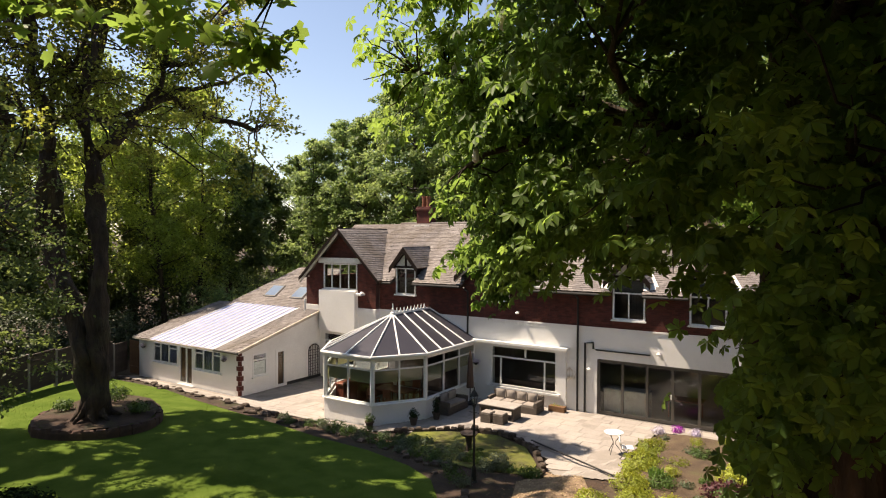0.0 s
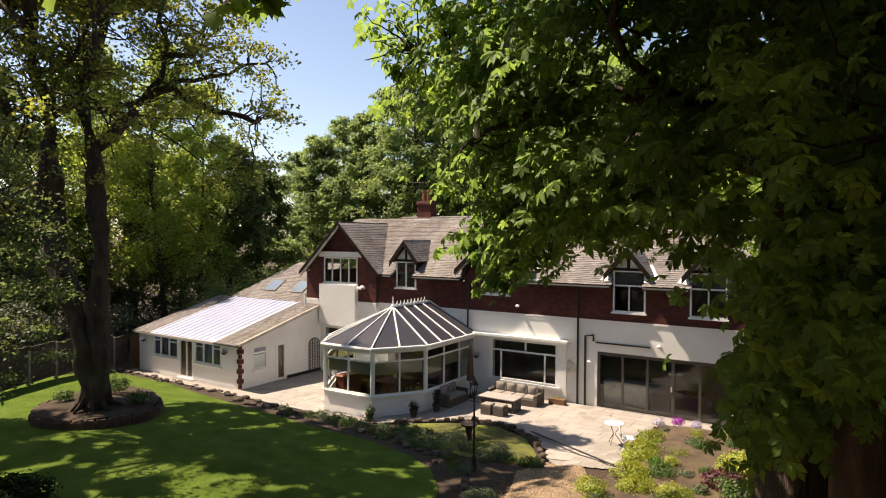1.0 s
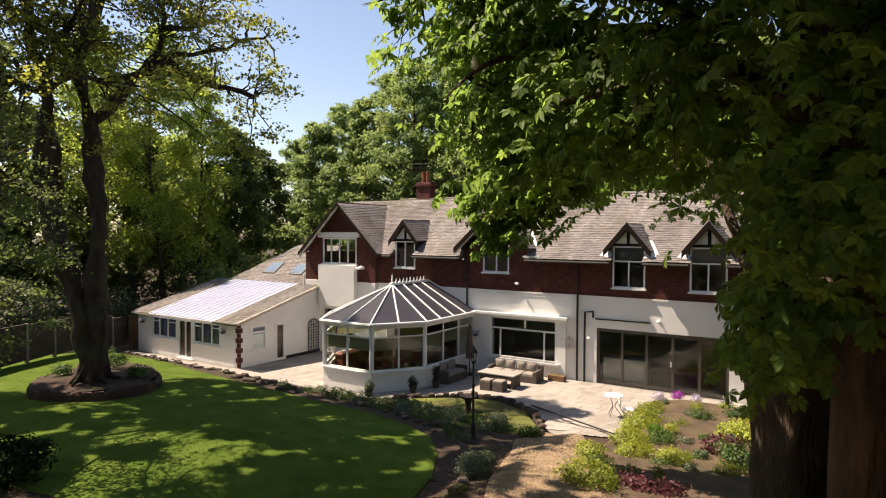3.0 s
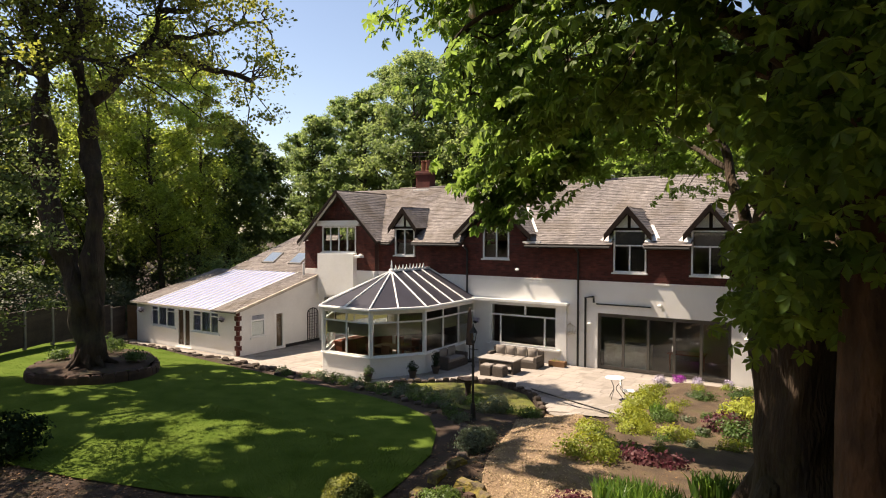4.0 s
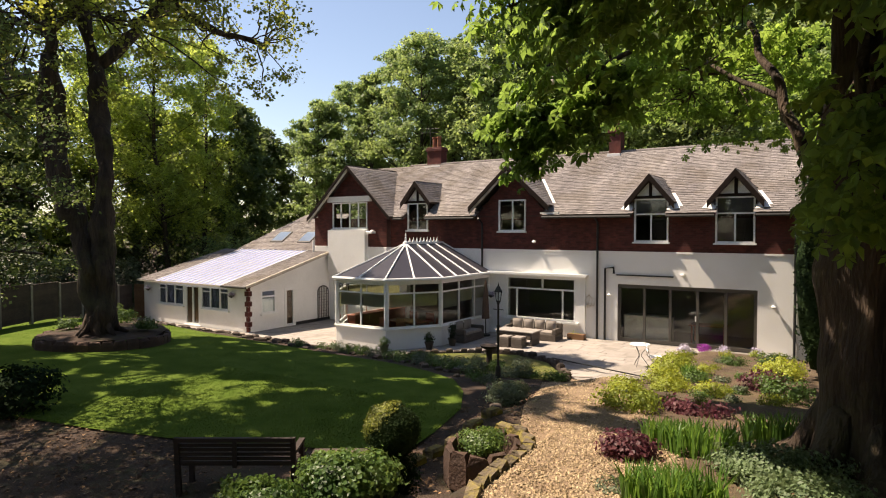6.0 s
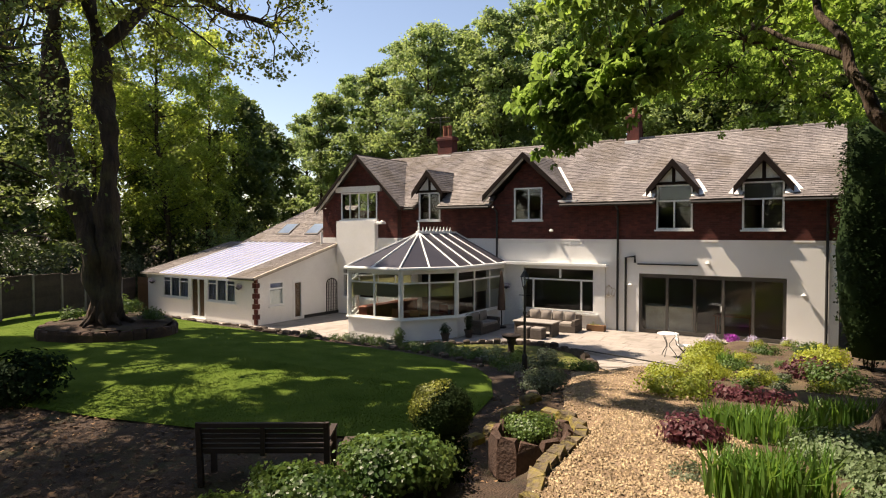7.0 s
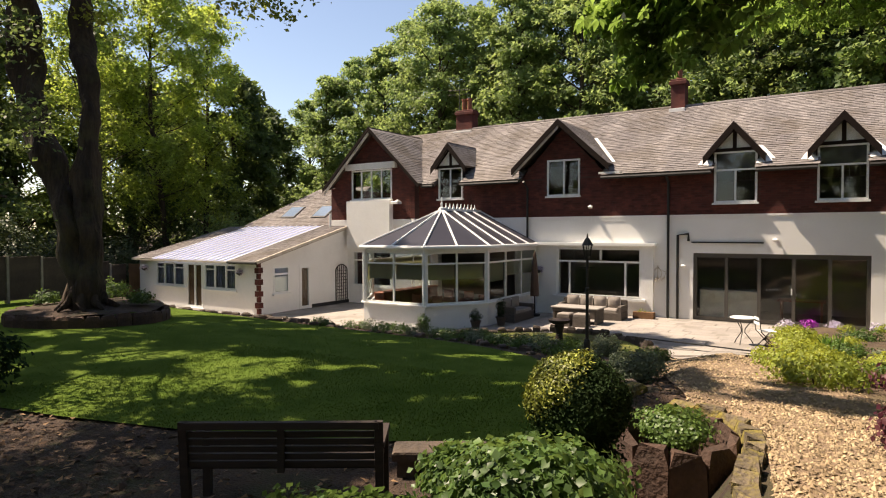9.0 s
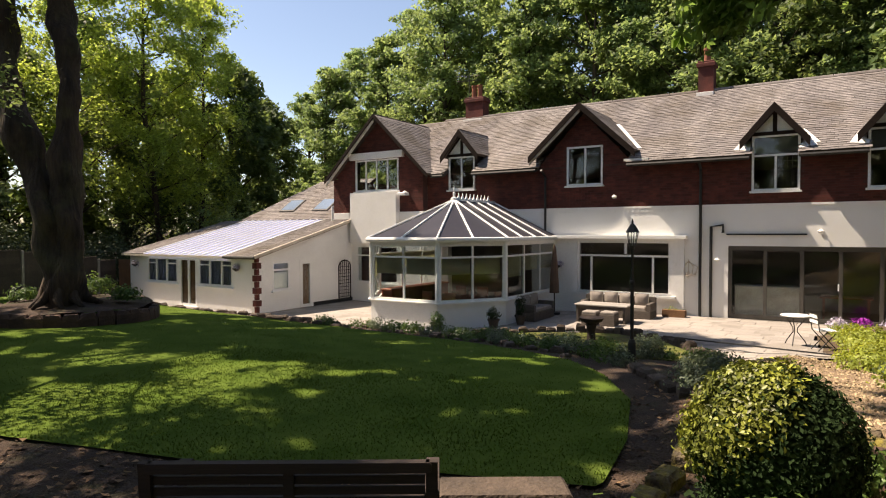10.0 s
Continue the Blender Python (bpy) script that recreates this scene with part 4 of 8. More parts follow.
for a, b, m_, lab in ((-32.2, -30.6, M_ROOFBASE, "brown tiled strip"), (-25.3, -23.6, M_ROOFBASE, "brown tiled strip")):
    q = [(a, AY - 0.25, rz(AY - .25)), (b, AY - 0.25, rz(AY - .25)), (b, 25.0, rz(25)), (a, 25.0, rz(25))]
    r_ = part("roof", Shape().slab(q, 0.1), m_, annexe, lab)
    roof_tiles(r_, (a, AY - 0.27, rz(AY - .27)), (1, 0, 0), (0, 1, (3.66 - AE) / (25.0 - AY)), b - a, 5.75, lambda p: True, lambda p: False, seed=int(-a * 7))
poly = part("roof", Shape().slab([(-30.6, AY - 0.25, rz(AY - .25)), (-25.3, AY - 0.25, rz(AY - .25)), (-25.3, 25.0, rz(25)), (-30.6, 25.0, rz(25))], 0.05), M_POLY, annexe, "pale translucent sheet roof with glazing bars")
for i in range(13):
    gx = -30.6 + 5.3 * i / 12
    part("glazing_bar", Shape().slab([(gx - .03, AY - .26, rz(AY - .26) + .04), (gx + .03, AY - .26, rz(AY - .26) + .04), (gx + .03, 25, rz(25) + .04), (gx - .03, 25, rz(25) + .04)], 0.04), M_UPVC, poly)
part("fascia", Shape().box(-32.2, AY - 0.28, AE - 0.13, -25.35, AY - 0.22, AE - 0.05), M_CREAM, annexe, "weathered white fascia board")
part("gutter", Shape().tube([(-25.32, AY - 0.29, AE - 0.08), (-23.58, AY - 0.29, AE - 0.08)], 0.05, 8), M_BLACK, annexe, "short black gutter")
part("verge", Shape().slab([(-23.63, AY - .27, rz(AY - .27) + .05), (-23.55, AY - .27, rz(AY - .27) + .05), (-23.55, 25, rz(25) + .05), (-23.63, 25, rz(25) + .05)], 0.12), M_CREAM, annexe, "pale verge board")
# upper tiled roof with two roof lights
UR = [(-31.0, 25.0, 3.7), (-24.8, 25.0, 3.7), (-24.8, 28.0, 5.75), (-28.2, 28.0, 5.75)]
ur = part("roof", Shape().slab(UR, 0.12), M_ROOFBASE, annexe, "steeper tiled roof behind the lean-to")
part("roof", Shape().slab([(-31.0, 30.5, 3.7), (-31.0, 25.0, 3.7), (-28.2, 28.0, 5.75)], 0.12), M_TILE, annexe, "tiled hip")
usl = 2.05 / 3.0
roof_tiles(ur, (-31.0, 24.95, 3.68), (1, 0, 0), (0, 1, usl), 6.2, 3.63, lambda p: p.x > -31.0 + (p.y - 25) * 2.8 / 3.0, lambda p: False, seed=91)
for sx in (-28.4, -26.2):
    q = [(sx - .5, 25.5, 3.7 + .5 * usl + .10), (sx + .5, 25.5, 3.7 + .5 * usl + .10), (sx + .5, 26.35, 3.7 + 1.35 * usl + .10), (sx - .5, 26.35, 3.7 + 1.35 * usl + .10)]
    rl = part("roof_light", Shape().slab(q, 0.1), M_BLACK, annexe, "dark-framed roof light")
    c = [sum(p[i] for p in q) / 4 for i in range(3)]
    part("pane", Shape().slab([tuple(c[i] + (p[i] - c[i]) * 0.84 + (0.012 if i == 2 else 0) for i in range(3)) for p in q], 0.01), M_SKYLIGHT, rl)
part("flue", Shape().tube([(-24.6, 24.7, 3.5), (-24.6, 24.7, 4.25)], 0.06, 10), M_UPVC, annexe, "white flue pipe")
for a0, a1, zb, cols in ((-30.7, -28.55, 1.0, (0.3, 0.64)), (-27.2, -25.1, 0.98, (0.34, 0.68))):
    wa = window(annexe, a0, a1, zb, 2.08, AY - 0.01, cols, None, f=0.09)
    for k in (0, 2):
        c0, c1 = ((0,) + cols + (1,))[k:k + 2]
        part("transom", Shape().box(a0 + (a1 - a0) * c0 + 0.03, AY - 0.012, 1.80, a0 + (a1 - a0) * c1 - 0.03, AY + 0.05, 1.85), M_UPVC, wa, "top-hung light's rail")
    n = 26
    cs = Shape()
    for k in range(n):
        xk, xl = a0 + (a1 - a0) * k / n, a0 + (a1 - a0) * (k + 1) / n
        cs.box(xk, AY + 0.10 + 0.02 * (k % 2), zb, xl, AY + 0.14, 2.06)
    part("curtain", cs, M_CURTAIN, wa, "drawn blue-grey curtain")
ad = window(annexe, -28.45, -27.3, 0.12, 2.08, AY - 0.01, (0.52,), None, label="white glazed double door", f=0.10)
# made-up sheet, only there to darken the door panes; same on the side door
part("curtain", Shape().box(-28.4, AY + 0.09, 0.14, -27.35, AY + 0.11, 2.04), M_GATE, ad, "brown sheet added behind the glass to darken the panes")
part("step", Shape().box(-28.7, AY - 0.55, -0.05, -27.1, AY - 0.02, 0.10, 0.02), M_CONCRETE, annexe, "low door step")
# side window and door face +x: built along x, then turned
def on_side(a0, a1, z0, z1, label, cols=(), transom=None, f=0.08):
    w = window(annexe, a0, a1, z0, z1, 0, cols, transom, label=label, f=f)
    w.matrix_basis = pose(AX1 + 0.01, 0, 0, 0, 0, 90)
    return w


sw = on_side(20.4, 21.3, 0.85, 1.98, "white window with a drawn blind", (), 0.68)
part("blind", Shape().box(20.47, 0.09, 0.92, 21.23, 0.10, 1.55), M_UPVC, sw, "white drawn blind")
sd = on_side(21.85, 22.55, 0.04, 1.98, "white door with a tall dark pane", (), f=0.15)
part("curtain", Shape().box(21.9, 0.09, 0.06, 22.5, 0.11, 1.94), M_GATE, sd, "brown sheet added behind the glass to darken the panes")
part("plinth", Shape().box(AX1, 22.6, -0.1, AX1 + 0.03, 25.0, 0.22), M_BLACK, annexe, "dark painted plinth")
for k in range(9):
    zq = 0.1 + k * 0.235
    wdt = 0.22 if k % 2 else 0.12
    part("quoin", Shape().box(AX1 - 0.002 - 0.1, AY - 0.012, zq, AX1 + 0.012, AY + wdt, zq + 0.225, 0), M_BRICK, annexe, "red brick quoin")
    part("quoin", Shape().box(AX1 - wdt, AY - 0.014, zq, AX1 - 0.102, AY + 0.05, zq + 0.225, 0), M_BRICK, annexe, "red brick quoin")

# ---- conservatory ----
cons = thing("conservatory", "white-framed conservatory with a dark glazed roof", "conservatory")
CX = -16.75
CV = [(-19.25, 25.2), (-19.25, 21.25), (-18.0, 19.35), (-15.5, 19.35), (-14.25, 21.25), (-14.25, 25.2)]
SILL, CE, CA = 1.0, 2.88, 4.2
APEX_F = (CX, 22.3, CA)


def offset_poly(pts, d):
    out = []
    for i, p in enumerate(pts):
        c = Vector((CX, 22.6))
        v = Vector(p) - c
        out.append(tuple(c + v * (1 + d / v.length)))
    return out


CO = offset_poly(CV, 0.06)
CI = offset_poly(CV, -0.16)
for i in range(5):
    a, b, c, d = CO[i], CO[i + 1], CI[i + 1], CI[i]
    part("dwarf_wall", Shape().add([(*p, z) for z in (-0.2, SILL - 0.04) for p in (a, b, c, d)], [(0, 1, 5, 4), (1, 2, 6, 5), (2, 3, 7, 6), (3, 0, 4, 7), (4, 5, 6, 7)]), M_RENDER, cons, "white rendered dwarf wall")
    p, q = Vector((*CV[i], 0)), Vector((*CV[i + 1], 0))
    u = (q - p).normalized()
    L = (q - p).length
    n = Vector((u.y, -u.x, 0))
    lights = {0: 3, 1: 2, 2: 2, 3: 2, 4: 3}[i]
    m = Matrix.Translation(p) @ Matrix(((u.x, -n.x, 0, 0), (u.y, -n.y, 0, 0), (0, 0, 1, 0), (0, 0, 0, 1)))
    w = part("glazed_frame", Shape().wall("x", 0.0, L, SILL, CE, -0.035, 0.035, [(0.09, L - 0.09, SILL + 0.07, CE - 0.20)]), M_UPVC, cons, "white glazed side frame", m=m)
    zt = SILL + (CE - SILL) * 0.70
    part("transom", Shape().box(0.09, -0.03, zt, L - 0.09, 0.03, zt + 0.06), M_UPVC, w)
    for k in range(lights):
        a0, a1 = 0.09 + (L - 0.18) * k / lights, 0.09 + (L - 0.18) * (k + 1) / lights
        if k:
            part("mullion", Shape().box(a0 - 0.03, -0.032, SILL + 0.07, a0 + 0.03, 0.032, CE - 0.20), M_UPVC, w)
        part("pane", Shape().box(a0 + 0.03, -0.006, SILL + 0.07, a1 - 0.03, 0.006, zt), M_GLASS, w)
        part("pane", Shape().box(a0 + 0.03, -0.006, zt + 0.06, a1 - 0.03, 0.006, CE - 0.20), M_GLASS, w)
        part("blind", Shape().box(a0 + 0.05, 0.06, SILL + 0.07 + (zt - SILL - 0.07) * (0.60 if (i * 3 + k) % 4 else 0.48), a1 - 0.05, 0.07, zt + 0.02), M_BLIND, w, "pale roller blind, partly lowered")
    part("sill", Shape().box(-0.03, -0.14, SILL - 0.04, L + 0.03, 0.05, SILL + 0.002, 0.01), M_UPVC, w)
    part("corner_post", Shape().tube([(L, 0, SILL), (L, 0, CE)], 0.085, 8), M_UPVC, w)
CR = offset_poly(CV, 0.18)
bars = []


def roof_pane(quad):
    part("roof_panel", Shape().slab(quad, 0.03), M_ROOFGLASS, cons, "dark tinted glass roof panel")


ridge_at = lambda y: (CX, max(22.3, min(25.2, y)), CA)
for i in range(5):
    a, b = CR[i], CR[i + 1]
    k = {0: 4, 1: 2, 2: 2, 3: 2, 4: 4}[i]
    for j in range(k):
        p = [a[t] + (b[t] - a[t]) * j / k for t in (0, 1)]
        q = [a[t] + (b[t] - a[t]) * (j + 1) / k for t in (0, 1)]
        tp = ridge_at(25.2 - (25.2 - 22.3) * (j / k)) if i == 0 else (ridge_at(22.3 + 2.9 * j / k) if i == 4 else APEX_F)
        tq = ridge_at(25.2 - (25.2 - 22.3) * ((j + 1) / k)) if i == 0 else (ridge_at(22.3 + 2.9 * (j + 1) / k) if i == 4 else APEX_F)
        quad = [(p[0], p[1], CE + 0.02), (q[0], q[1], CE + 0.02)] + ([tq, tp] if tq != tp else [tq])
        roof_pane(quad)
        bars.append(((p[0], p[1], CE + 0.04), (tp[0], tp[1], tp[2] + 0.02)))
bars.append(((CR[5][0], CR[5][1], CE + 0.04), (CX, 25.2, CA + 0.02)))
for a, b in bars:
    part("roof_bar", Shape().tube([a, b], 0.038, 6), M_UPVC, cons, "white roof glazing bar")
part("eaves_beam", Shape().add([], []).tube([(*p, CE) for p in CR], 0.07, 8), M_UPVC, cons, "white eaves beam and gutter")
part("ridge", Shape().box(CX - .07, 22.3, CA - 0.02, CX + .07, 25.2, CA + 0.07, 0.02), M_UPVC, cons, "white ridge")
part("finial", Shape().lathe(CX, 22.3, [(.13, CA), (.12, CA + .08), (.04, CA + .12), (.05, CA + .25), (.02, CA + .3), (.035, CA + .36), (.005, CA + .5)], 10), M_UPVC, cons, "white finial")
for k in range(9):
    cy = 22.6 + k * 0.27
    part("cresting", Shape().add([(CX - .01, cy - .11, CA + .06), (CX - .01, cy + .11, CA + .06), (CX - .01, cy + .04, CA + .16), (CX - .01, cy, CA + .27), (CX - .01, cy - .04, CA + .16),
                                  (CX + .01, cy - .11, CA + .06), (CX + .01, cy + .11, CA + .06), (CX + .01, cy + .04, CA + .16), (CX + .01, cy, CA + .27), (CX + .01, cy - .04, CA + .16)],
                                 [(0, 1, 2, 3, 4), (9, 8, 7, 6, 5), (0, 5, 6, 1), (1, 6, 7, 2), (2, 7, 8, 3), (3, 8, 9, 4), (4, 9, 5, 0)]), M_UPVC, cons, "white ridge cresting")
part("conservatory_floor", Shape().box(-19.0, 20.2, -0.1, -14.5, 25.2, 0.12), M_FLAG, cons, "tiled floor")


# ---- trees ----
def palmate_mesh(name, centers, size, material, seed, plain=False, core=None):
    """Horse chestnut leaves: six broad drooping leaflets round a stalk end, tilted away from the point core."""
    rng = np.random.default_rng(seed)
    c = np.asarray(centers, float)
    n, k = len(c), 6
    s = size * rng.uniform(0.65, 1.2, n)
    out = np.zeros((n, 3)) if core is None else c - np.asarray(core, float)
    out[:, 2] = 0
    out /= np.linalg.norm(out, axis=1, keepdims=True) + 1e-6
    nor = rng.normal(size=(n, 3)) * 0.34 + out * 0.55 + np.array([-0.12, -0.05, 0.75])
    nor /= np.linalg.norm(nor, axis=1, keepdims=True)
    d = out + rng.normal(size=(n, 3)) * 0.7 + np.array([0, 0, -0.4])
    d -= nor * (d * nor).sum(1, keepdims=True)
    d /= np.linalg.norm(d, axis=1, keepdims=True)
    w = np.cross(nor, d)
    fall = nor * -rng.uniform(0.25, 0.85, (n, 1))
    V = []
    for j in range(k):
        a = radians(-130 + 260 * j / (k - 1))
        ln = (1.0 - 0.36 * abs(j - (k - 1) / 2) / ((k - 1) / 2)) * s
        ax = d * math.cos(a) + w * math.sin(a)
        sd = np.cross(nor, ax)
        L, W = ln[:, None] * 0.58, ln[:, None] * 0.16
        mid = c + (ax + fall * 0.45) * L * 0.68
        V += [c, c + (ax + fall) * L + sd * W * 1.4, c + (ax + fall) * L - sd * W * 1.4] if plain else [c, mid + sd * W, c + (ax + fall) * L, mid - sd * W]
    v = np.stack(V, 1).reshape(-1, 3)
    i = np.arange(n * k)[:, None] * 4
    f = np.arange(n * k * 3).reshape(-1, 3) if plain else np.concatenate([i + np.array([0, 1, 2]), i + np.array([0, 2, 3])], 1).reshape(-1, 3)
    return facets(name, v, f, material)


def lobed_mesh(name, centers, size, material, seed):
    """Five-lobed maple leaves, each a bent fan."""
    rng = np.random.default_rng(seed)
    c = np.asarray(centers, float)
    n = len(c)
    s = (size * rng.uniform(0.7, 1.2, n))[:, None]
    nor = rng.normal(size=(n, 3)) * 0.5 + np.array([0.1, 0.1, 0.75])
    nor /= np.linalg.norm(nor, axis=1, keepdims=True)
    d = rng.normal(size=(n, 3)) + np.array([0, 0, -0.7])
    d -= nor * (d * nor).sum(1, keepdims=True)
    d /= np.linalg.norm(d, axis=1, keepdims=True)
    w = np.cross(nor, d)
    rim = [(0, 1.0), (24, 0.58), (50, 0.92), (76, 0.52), (106, 0.66), (150, 0.40), (180, 0.12), (210, 0.40), (254, 0.66), (284, 0.52), (310, 0.92), (336, 0.58)]
    V = [c] + [c + (d * math.cos(radians(a)) + w * math.sin(radians(a))) * s * r - nor * s * 0.28 * r * r for a, r in rim]
    v = np.stack(V, 1).reshape(-1, 3)
    k = len(rim)
    f = np.concatenate([np.arange(n)[:, None] * (k + 1) + np.array([0, 1 + j, 1 + (j + 1) % k]) for j in range(k)], 1).reshape(-1, 3)
    return facets(name, v, f, material)


# lane along the camera's path, kept clear of leaves
FLIGHT_LANE = [(0.1, 0.3, 7.9), (0.0, 0.5, 5.6), (-1.8, 1.0, 4.3), (-5.6, 4.2, 3.1)]


def outside_lane(p, r):
    keep = np.ones(len(p), bool)
    for a, b in zip(FLIGHT_LANE[:-1], FLIGHT_LANE[1:]):
        a, b = np.array(a), np.array(b)
        ab = b - a
        t = np.clip(((p - a) @ ab) / (ab @ ab), 0, 1)
        keep &= np.linalg.norm(p - (a + t[:, None] * ab), axis=1) > r
    return p[keep]


def smooth_line(points, radii, n):
    """A rounded line through the points, with its thickness, in n steps."""
    pts, k = np.asarray(points, float), np.linspace(0, len(points) - 1, n)
    at_ = [np.interp(k, np.arange(len(pts)), pts[:, i]) for i in range(3)]
    for _ in range(3):
        at_ = [np.concatenate([c[:1], (c[:-2] + 2 * c[1:-1] + c[2:]) / 4, c[-1:]]) for c in at_]
    return [tuple(p) for p in np.stack(at_, 1)], np.interp(k, np.arange(len(pts)), radii)


def gnarled(v, amount, seed):
    """The points v shifted by a few waves of different length, as bark swells and buckles."""
    rng = np.random.default_rng(seed)
    p = np.asarray(v, float)
    out = p.copy()
    for _ in range(14):
        w = rng.uniform(0.35, 1.6)
        k = rng.normal(size=3) * np.array([1, 1, 0.6])
        k *= 2 * math.pi / w / np.linalg.norm(k)
        out += np.outer(np.sin(p @ k + rng.uniform(0, 6.28)), rng.normal(size=3) * np.array([1, 1, 0.3])) * amount * 0.3 * w ** 0.5
    return [tuple(q) for q in out]


def chestnut():
    rng = np.random.default_rng(77)
    t = thing("horse_chestnut_tree", "large horse chestnut with hanging palmate leaves and a thick dark trunk", "tree")
    tx, ty = -0.41, 11.3
    s = Shape()
    zs = [1.0, 1.4, 2.0, 3.0, 4.5, 6.0, 8.0, 10.0, 12.0]
    s.tube(*smooth_line([(tx + 0.05 * math.sin(z), ty + 0.04 * math.cos(z * 1.3), z) for z in zs], [1.05, 0.86, 0.76, 0.71, 0.70, 0.66, 0.55, 0.45, 0.3], 80), 36)
    for k in range(7):
        a = k * 0.9 + 0.3
        s.tube([(tx + 1.5 * math.cos(a), ty + 1.5 * math.sin(a), ground_z(tx + 1.5 * math.cos(a), ty + 1.5 * math.sin(a)) - 0.12), (tx + 0.9 * math.cos(a), ty + 0.9 * math.sin(a), 1.5), (tx + 0.5 * math.cos(a), ty + 0.5 * math.sin(a), 2.4)], [0.12, 0.26, 0.2], 8)
    s.v = gnarled(s.v, 0.085, 39)
    # the skirt of the crown that hangs over the lawn and path: centre and radii
    fine = [(-6.0, 8.0, 10.7, 0.5, 0.5, 0.45), (-1.7, 9.9, 10.2, 1.0, 0.9, 0.7), (-1.0, 8.6, 10.2, 0.9, 0.9, 0.7), (-6.55, 9.0, 9.75, 0.28, 0.28, 0.32), (-6.3, 8.4, 10.3, 0.4, 0.4, 0.35), (-6.1, 9.1, 10.7, 0.8, 0.8, 0.7), (-5.6, 9.6, 8.5, 0.65, 0.65, 0.65), (-4.7, 9.3, 7.5, 0.65, 0.65, 0.75), (-4.5, 8.8, 9.6, 1.1, 1.1, 1.1),
            (-4.0, 8.2, 8.0, 1.0, 1.0, 0.9), (-4.4, 8.0, 11.2, 1.3, 1.3, 1.1), (-3.3, 7.6, 9.6, 1.2, 1.1, 1.1), (-3.0, 8.6, 8.0, 0.8, 0.8, 0.55), (-2.4, 7.4, 8.2, 1.0, 0.9, 0.8),
            (-2.0, 6.4, 9.8, 1.1, 1.1, 1.1), (-1.6, 7.6, 7.65, 0.8, 0.8, 0.55), (-1.0, 6.6, 8.4, 1.0, 0.9, 0.9), (-1.2, 5.6, 10.2, 1.0, 1.0, 0.9), (-0.1, 6.4, 7.0, 0.8, 0.8, 1.0),
            (0.2, 5.4, 8.6, 0.9, 0.9, 1.0), (0.75, 6.0, 6.7, 0.6, 0.7, 0.7), (0.9, 5.0, 7.2, 0.7, 0.7, 1.0), (-0.4, 8.2, 6.2, 0.5, 0.5, 0.7), 
            (-0.7, 10.4, 5.9, 0.5, 0.45, 0.6), (-2.2, 11.4, 8.7, 1.0, 1.0, 0.5), (-3.6, 11.6, 8.6, 1.0, 1.0, 0.55), (-5.0, 10.8, 8.8, 1.1, 1.1, 0.9),
            (1.0, 4.2, 9.4, 0.9, 0.9, 0.9), (1.3, 4.0, 7.6, 0.6, 0.6, 1.0), (0.4, 7.4, 8.6, 0.9, 0.8, 1.0), (-0.6, 4.4, 10.6, 0.9, 0.9, 0.7)]
    fine = [(-7.6, 13.9, 11.2, 1.1, 1.0, 0.6), (-6.9, 14.2, 12.0, 1.2, 1.2, 0.7), (-3.0, 10.4, 8.3, 0.9, 0.9, 0.5), (-2.6, 10.6, 7.6, 0.6, 0.6, 0.35), (-0.85, 9.5, 5.2, 0.28, 0.28, 0.28), (-0.85, 9.6, 5.75, 0.33, 0.33, 0.33), (-0.8, 9.6, 6.3, 0.45, 0.4, 0.35), (-0.45, 9.5, 5.05, 0.32, 0.3, 0.3), (-0.5, 9.3, 5.6, 0.4, 0.35, 0.35), (-0.75, 8.6, 5.0, 0.2, 0.2, 0.18), (0.2, 7.4, 6.4, 0.7, 0.6, 0.8), (-0.5, 7.9, 7.3, 0.9, 0.7, 0.8), (-0.5, 7.9, 5.2, 0.28, 0.28, 0.3), (-0.6, 8.5, 5.8, 0.35, 0.35, 0.4), (-0.4, 8.0, 5.5, 0.35, 0.35, 0.4)] + fine
    # upper crown, mostly out of view, filled out to shade the leaves below
    top = [(-1.2, 9.6, 13.4, 2.0, 2.0, 1.4), (-1, 7, 13.2, 2.8, 2.6, 1.7), (1.6, 9, 13, 2.8, 2.8, 1.8), (-1.5, 11.6, 13, 2.8, 2.6, 1.8), (2.2, 5.6, 11.2, 2.4, 2.2, 1.7), (2.6, 11.8, 11, 2.6, 2.6, 2), (0, 9, 15.8, 3.2, 3.2, 1.6),
           (3.4, 8.6, 8.5, 2.0, 2.2, 2.2), (2.6, 4.6, 8.2, 1.4, 1.4, 1.6), (-2.2, 5.6, 12.4, 1.8, 1.8, 1.2), (-1.4, 3.6, 11.8, 1.8, 1.4, 1.0), (0.8, 3.0, 11.6, 2.0, 1.4, 1.0), (3.0, 6.6, 5.6, 1.3, 1.5, 1.8), (3.4, 11.5, 6.5, 1.5, 1.8, 2.0)]
    top += [(-2.2, 5.0, 14.4, 2.0, 2.0, 0.9), (-1.6, 1.8, 13.8, 2.0, 2.0, 0.8), (0.4, 4.2, 13.8, 2.2, 2.2, 0.8), (-2.9, 8.2, 14.6, 1.8, 1.8, 0.9), (0.6, -0.8, 11.0, 2.0, 1.6, 0.9), (2.6, 8.4, 5.0, 1.3, 1.7, 1.7), (3.6, 5.0, 9.4, 1.8, 1.8, 1.5), (3.4, 3.0, 6.4, 1.4, 1.7, 1.9), (2.8, 10.6, 4.2, 1.4, 1.7, 1.4), (3.6, 0.6, 7.6, 1.5, 1.7, 1.8)]
    forks = [(tx, ty, 6.2), (tx, ty, 8.2), (tx, ty, 10.4)]
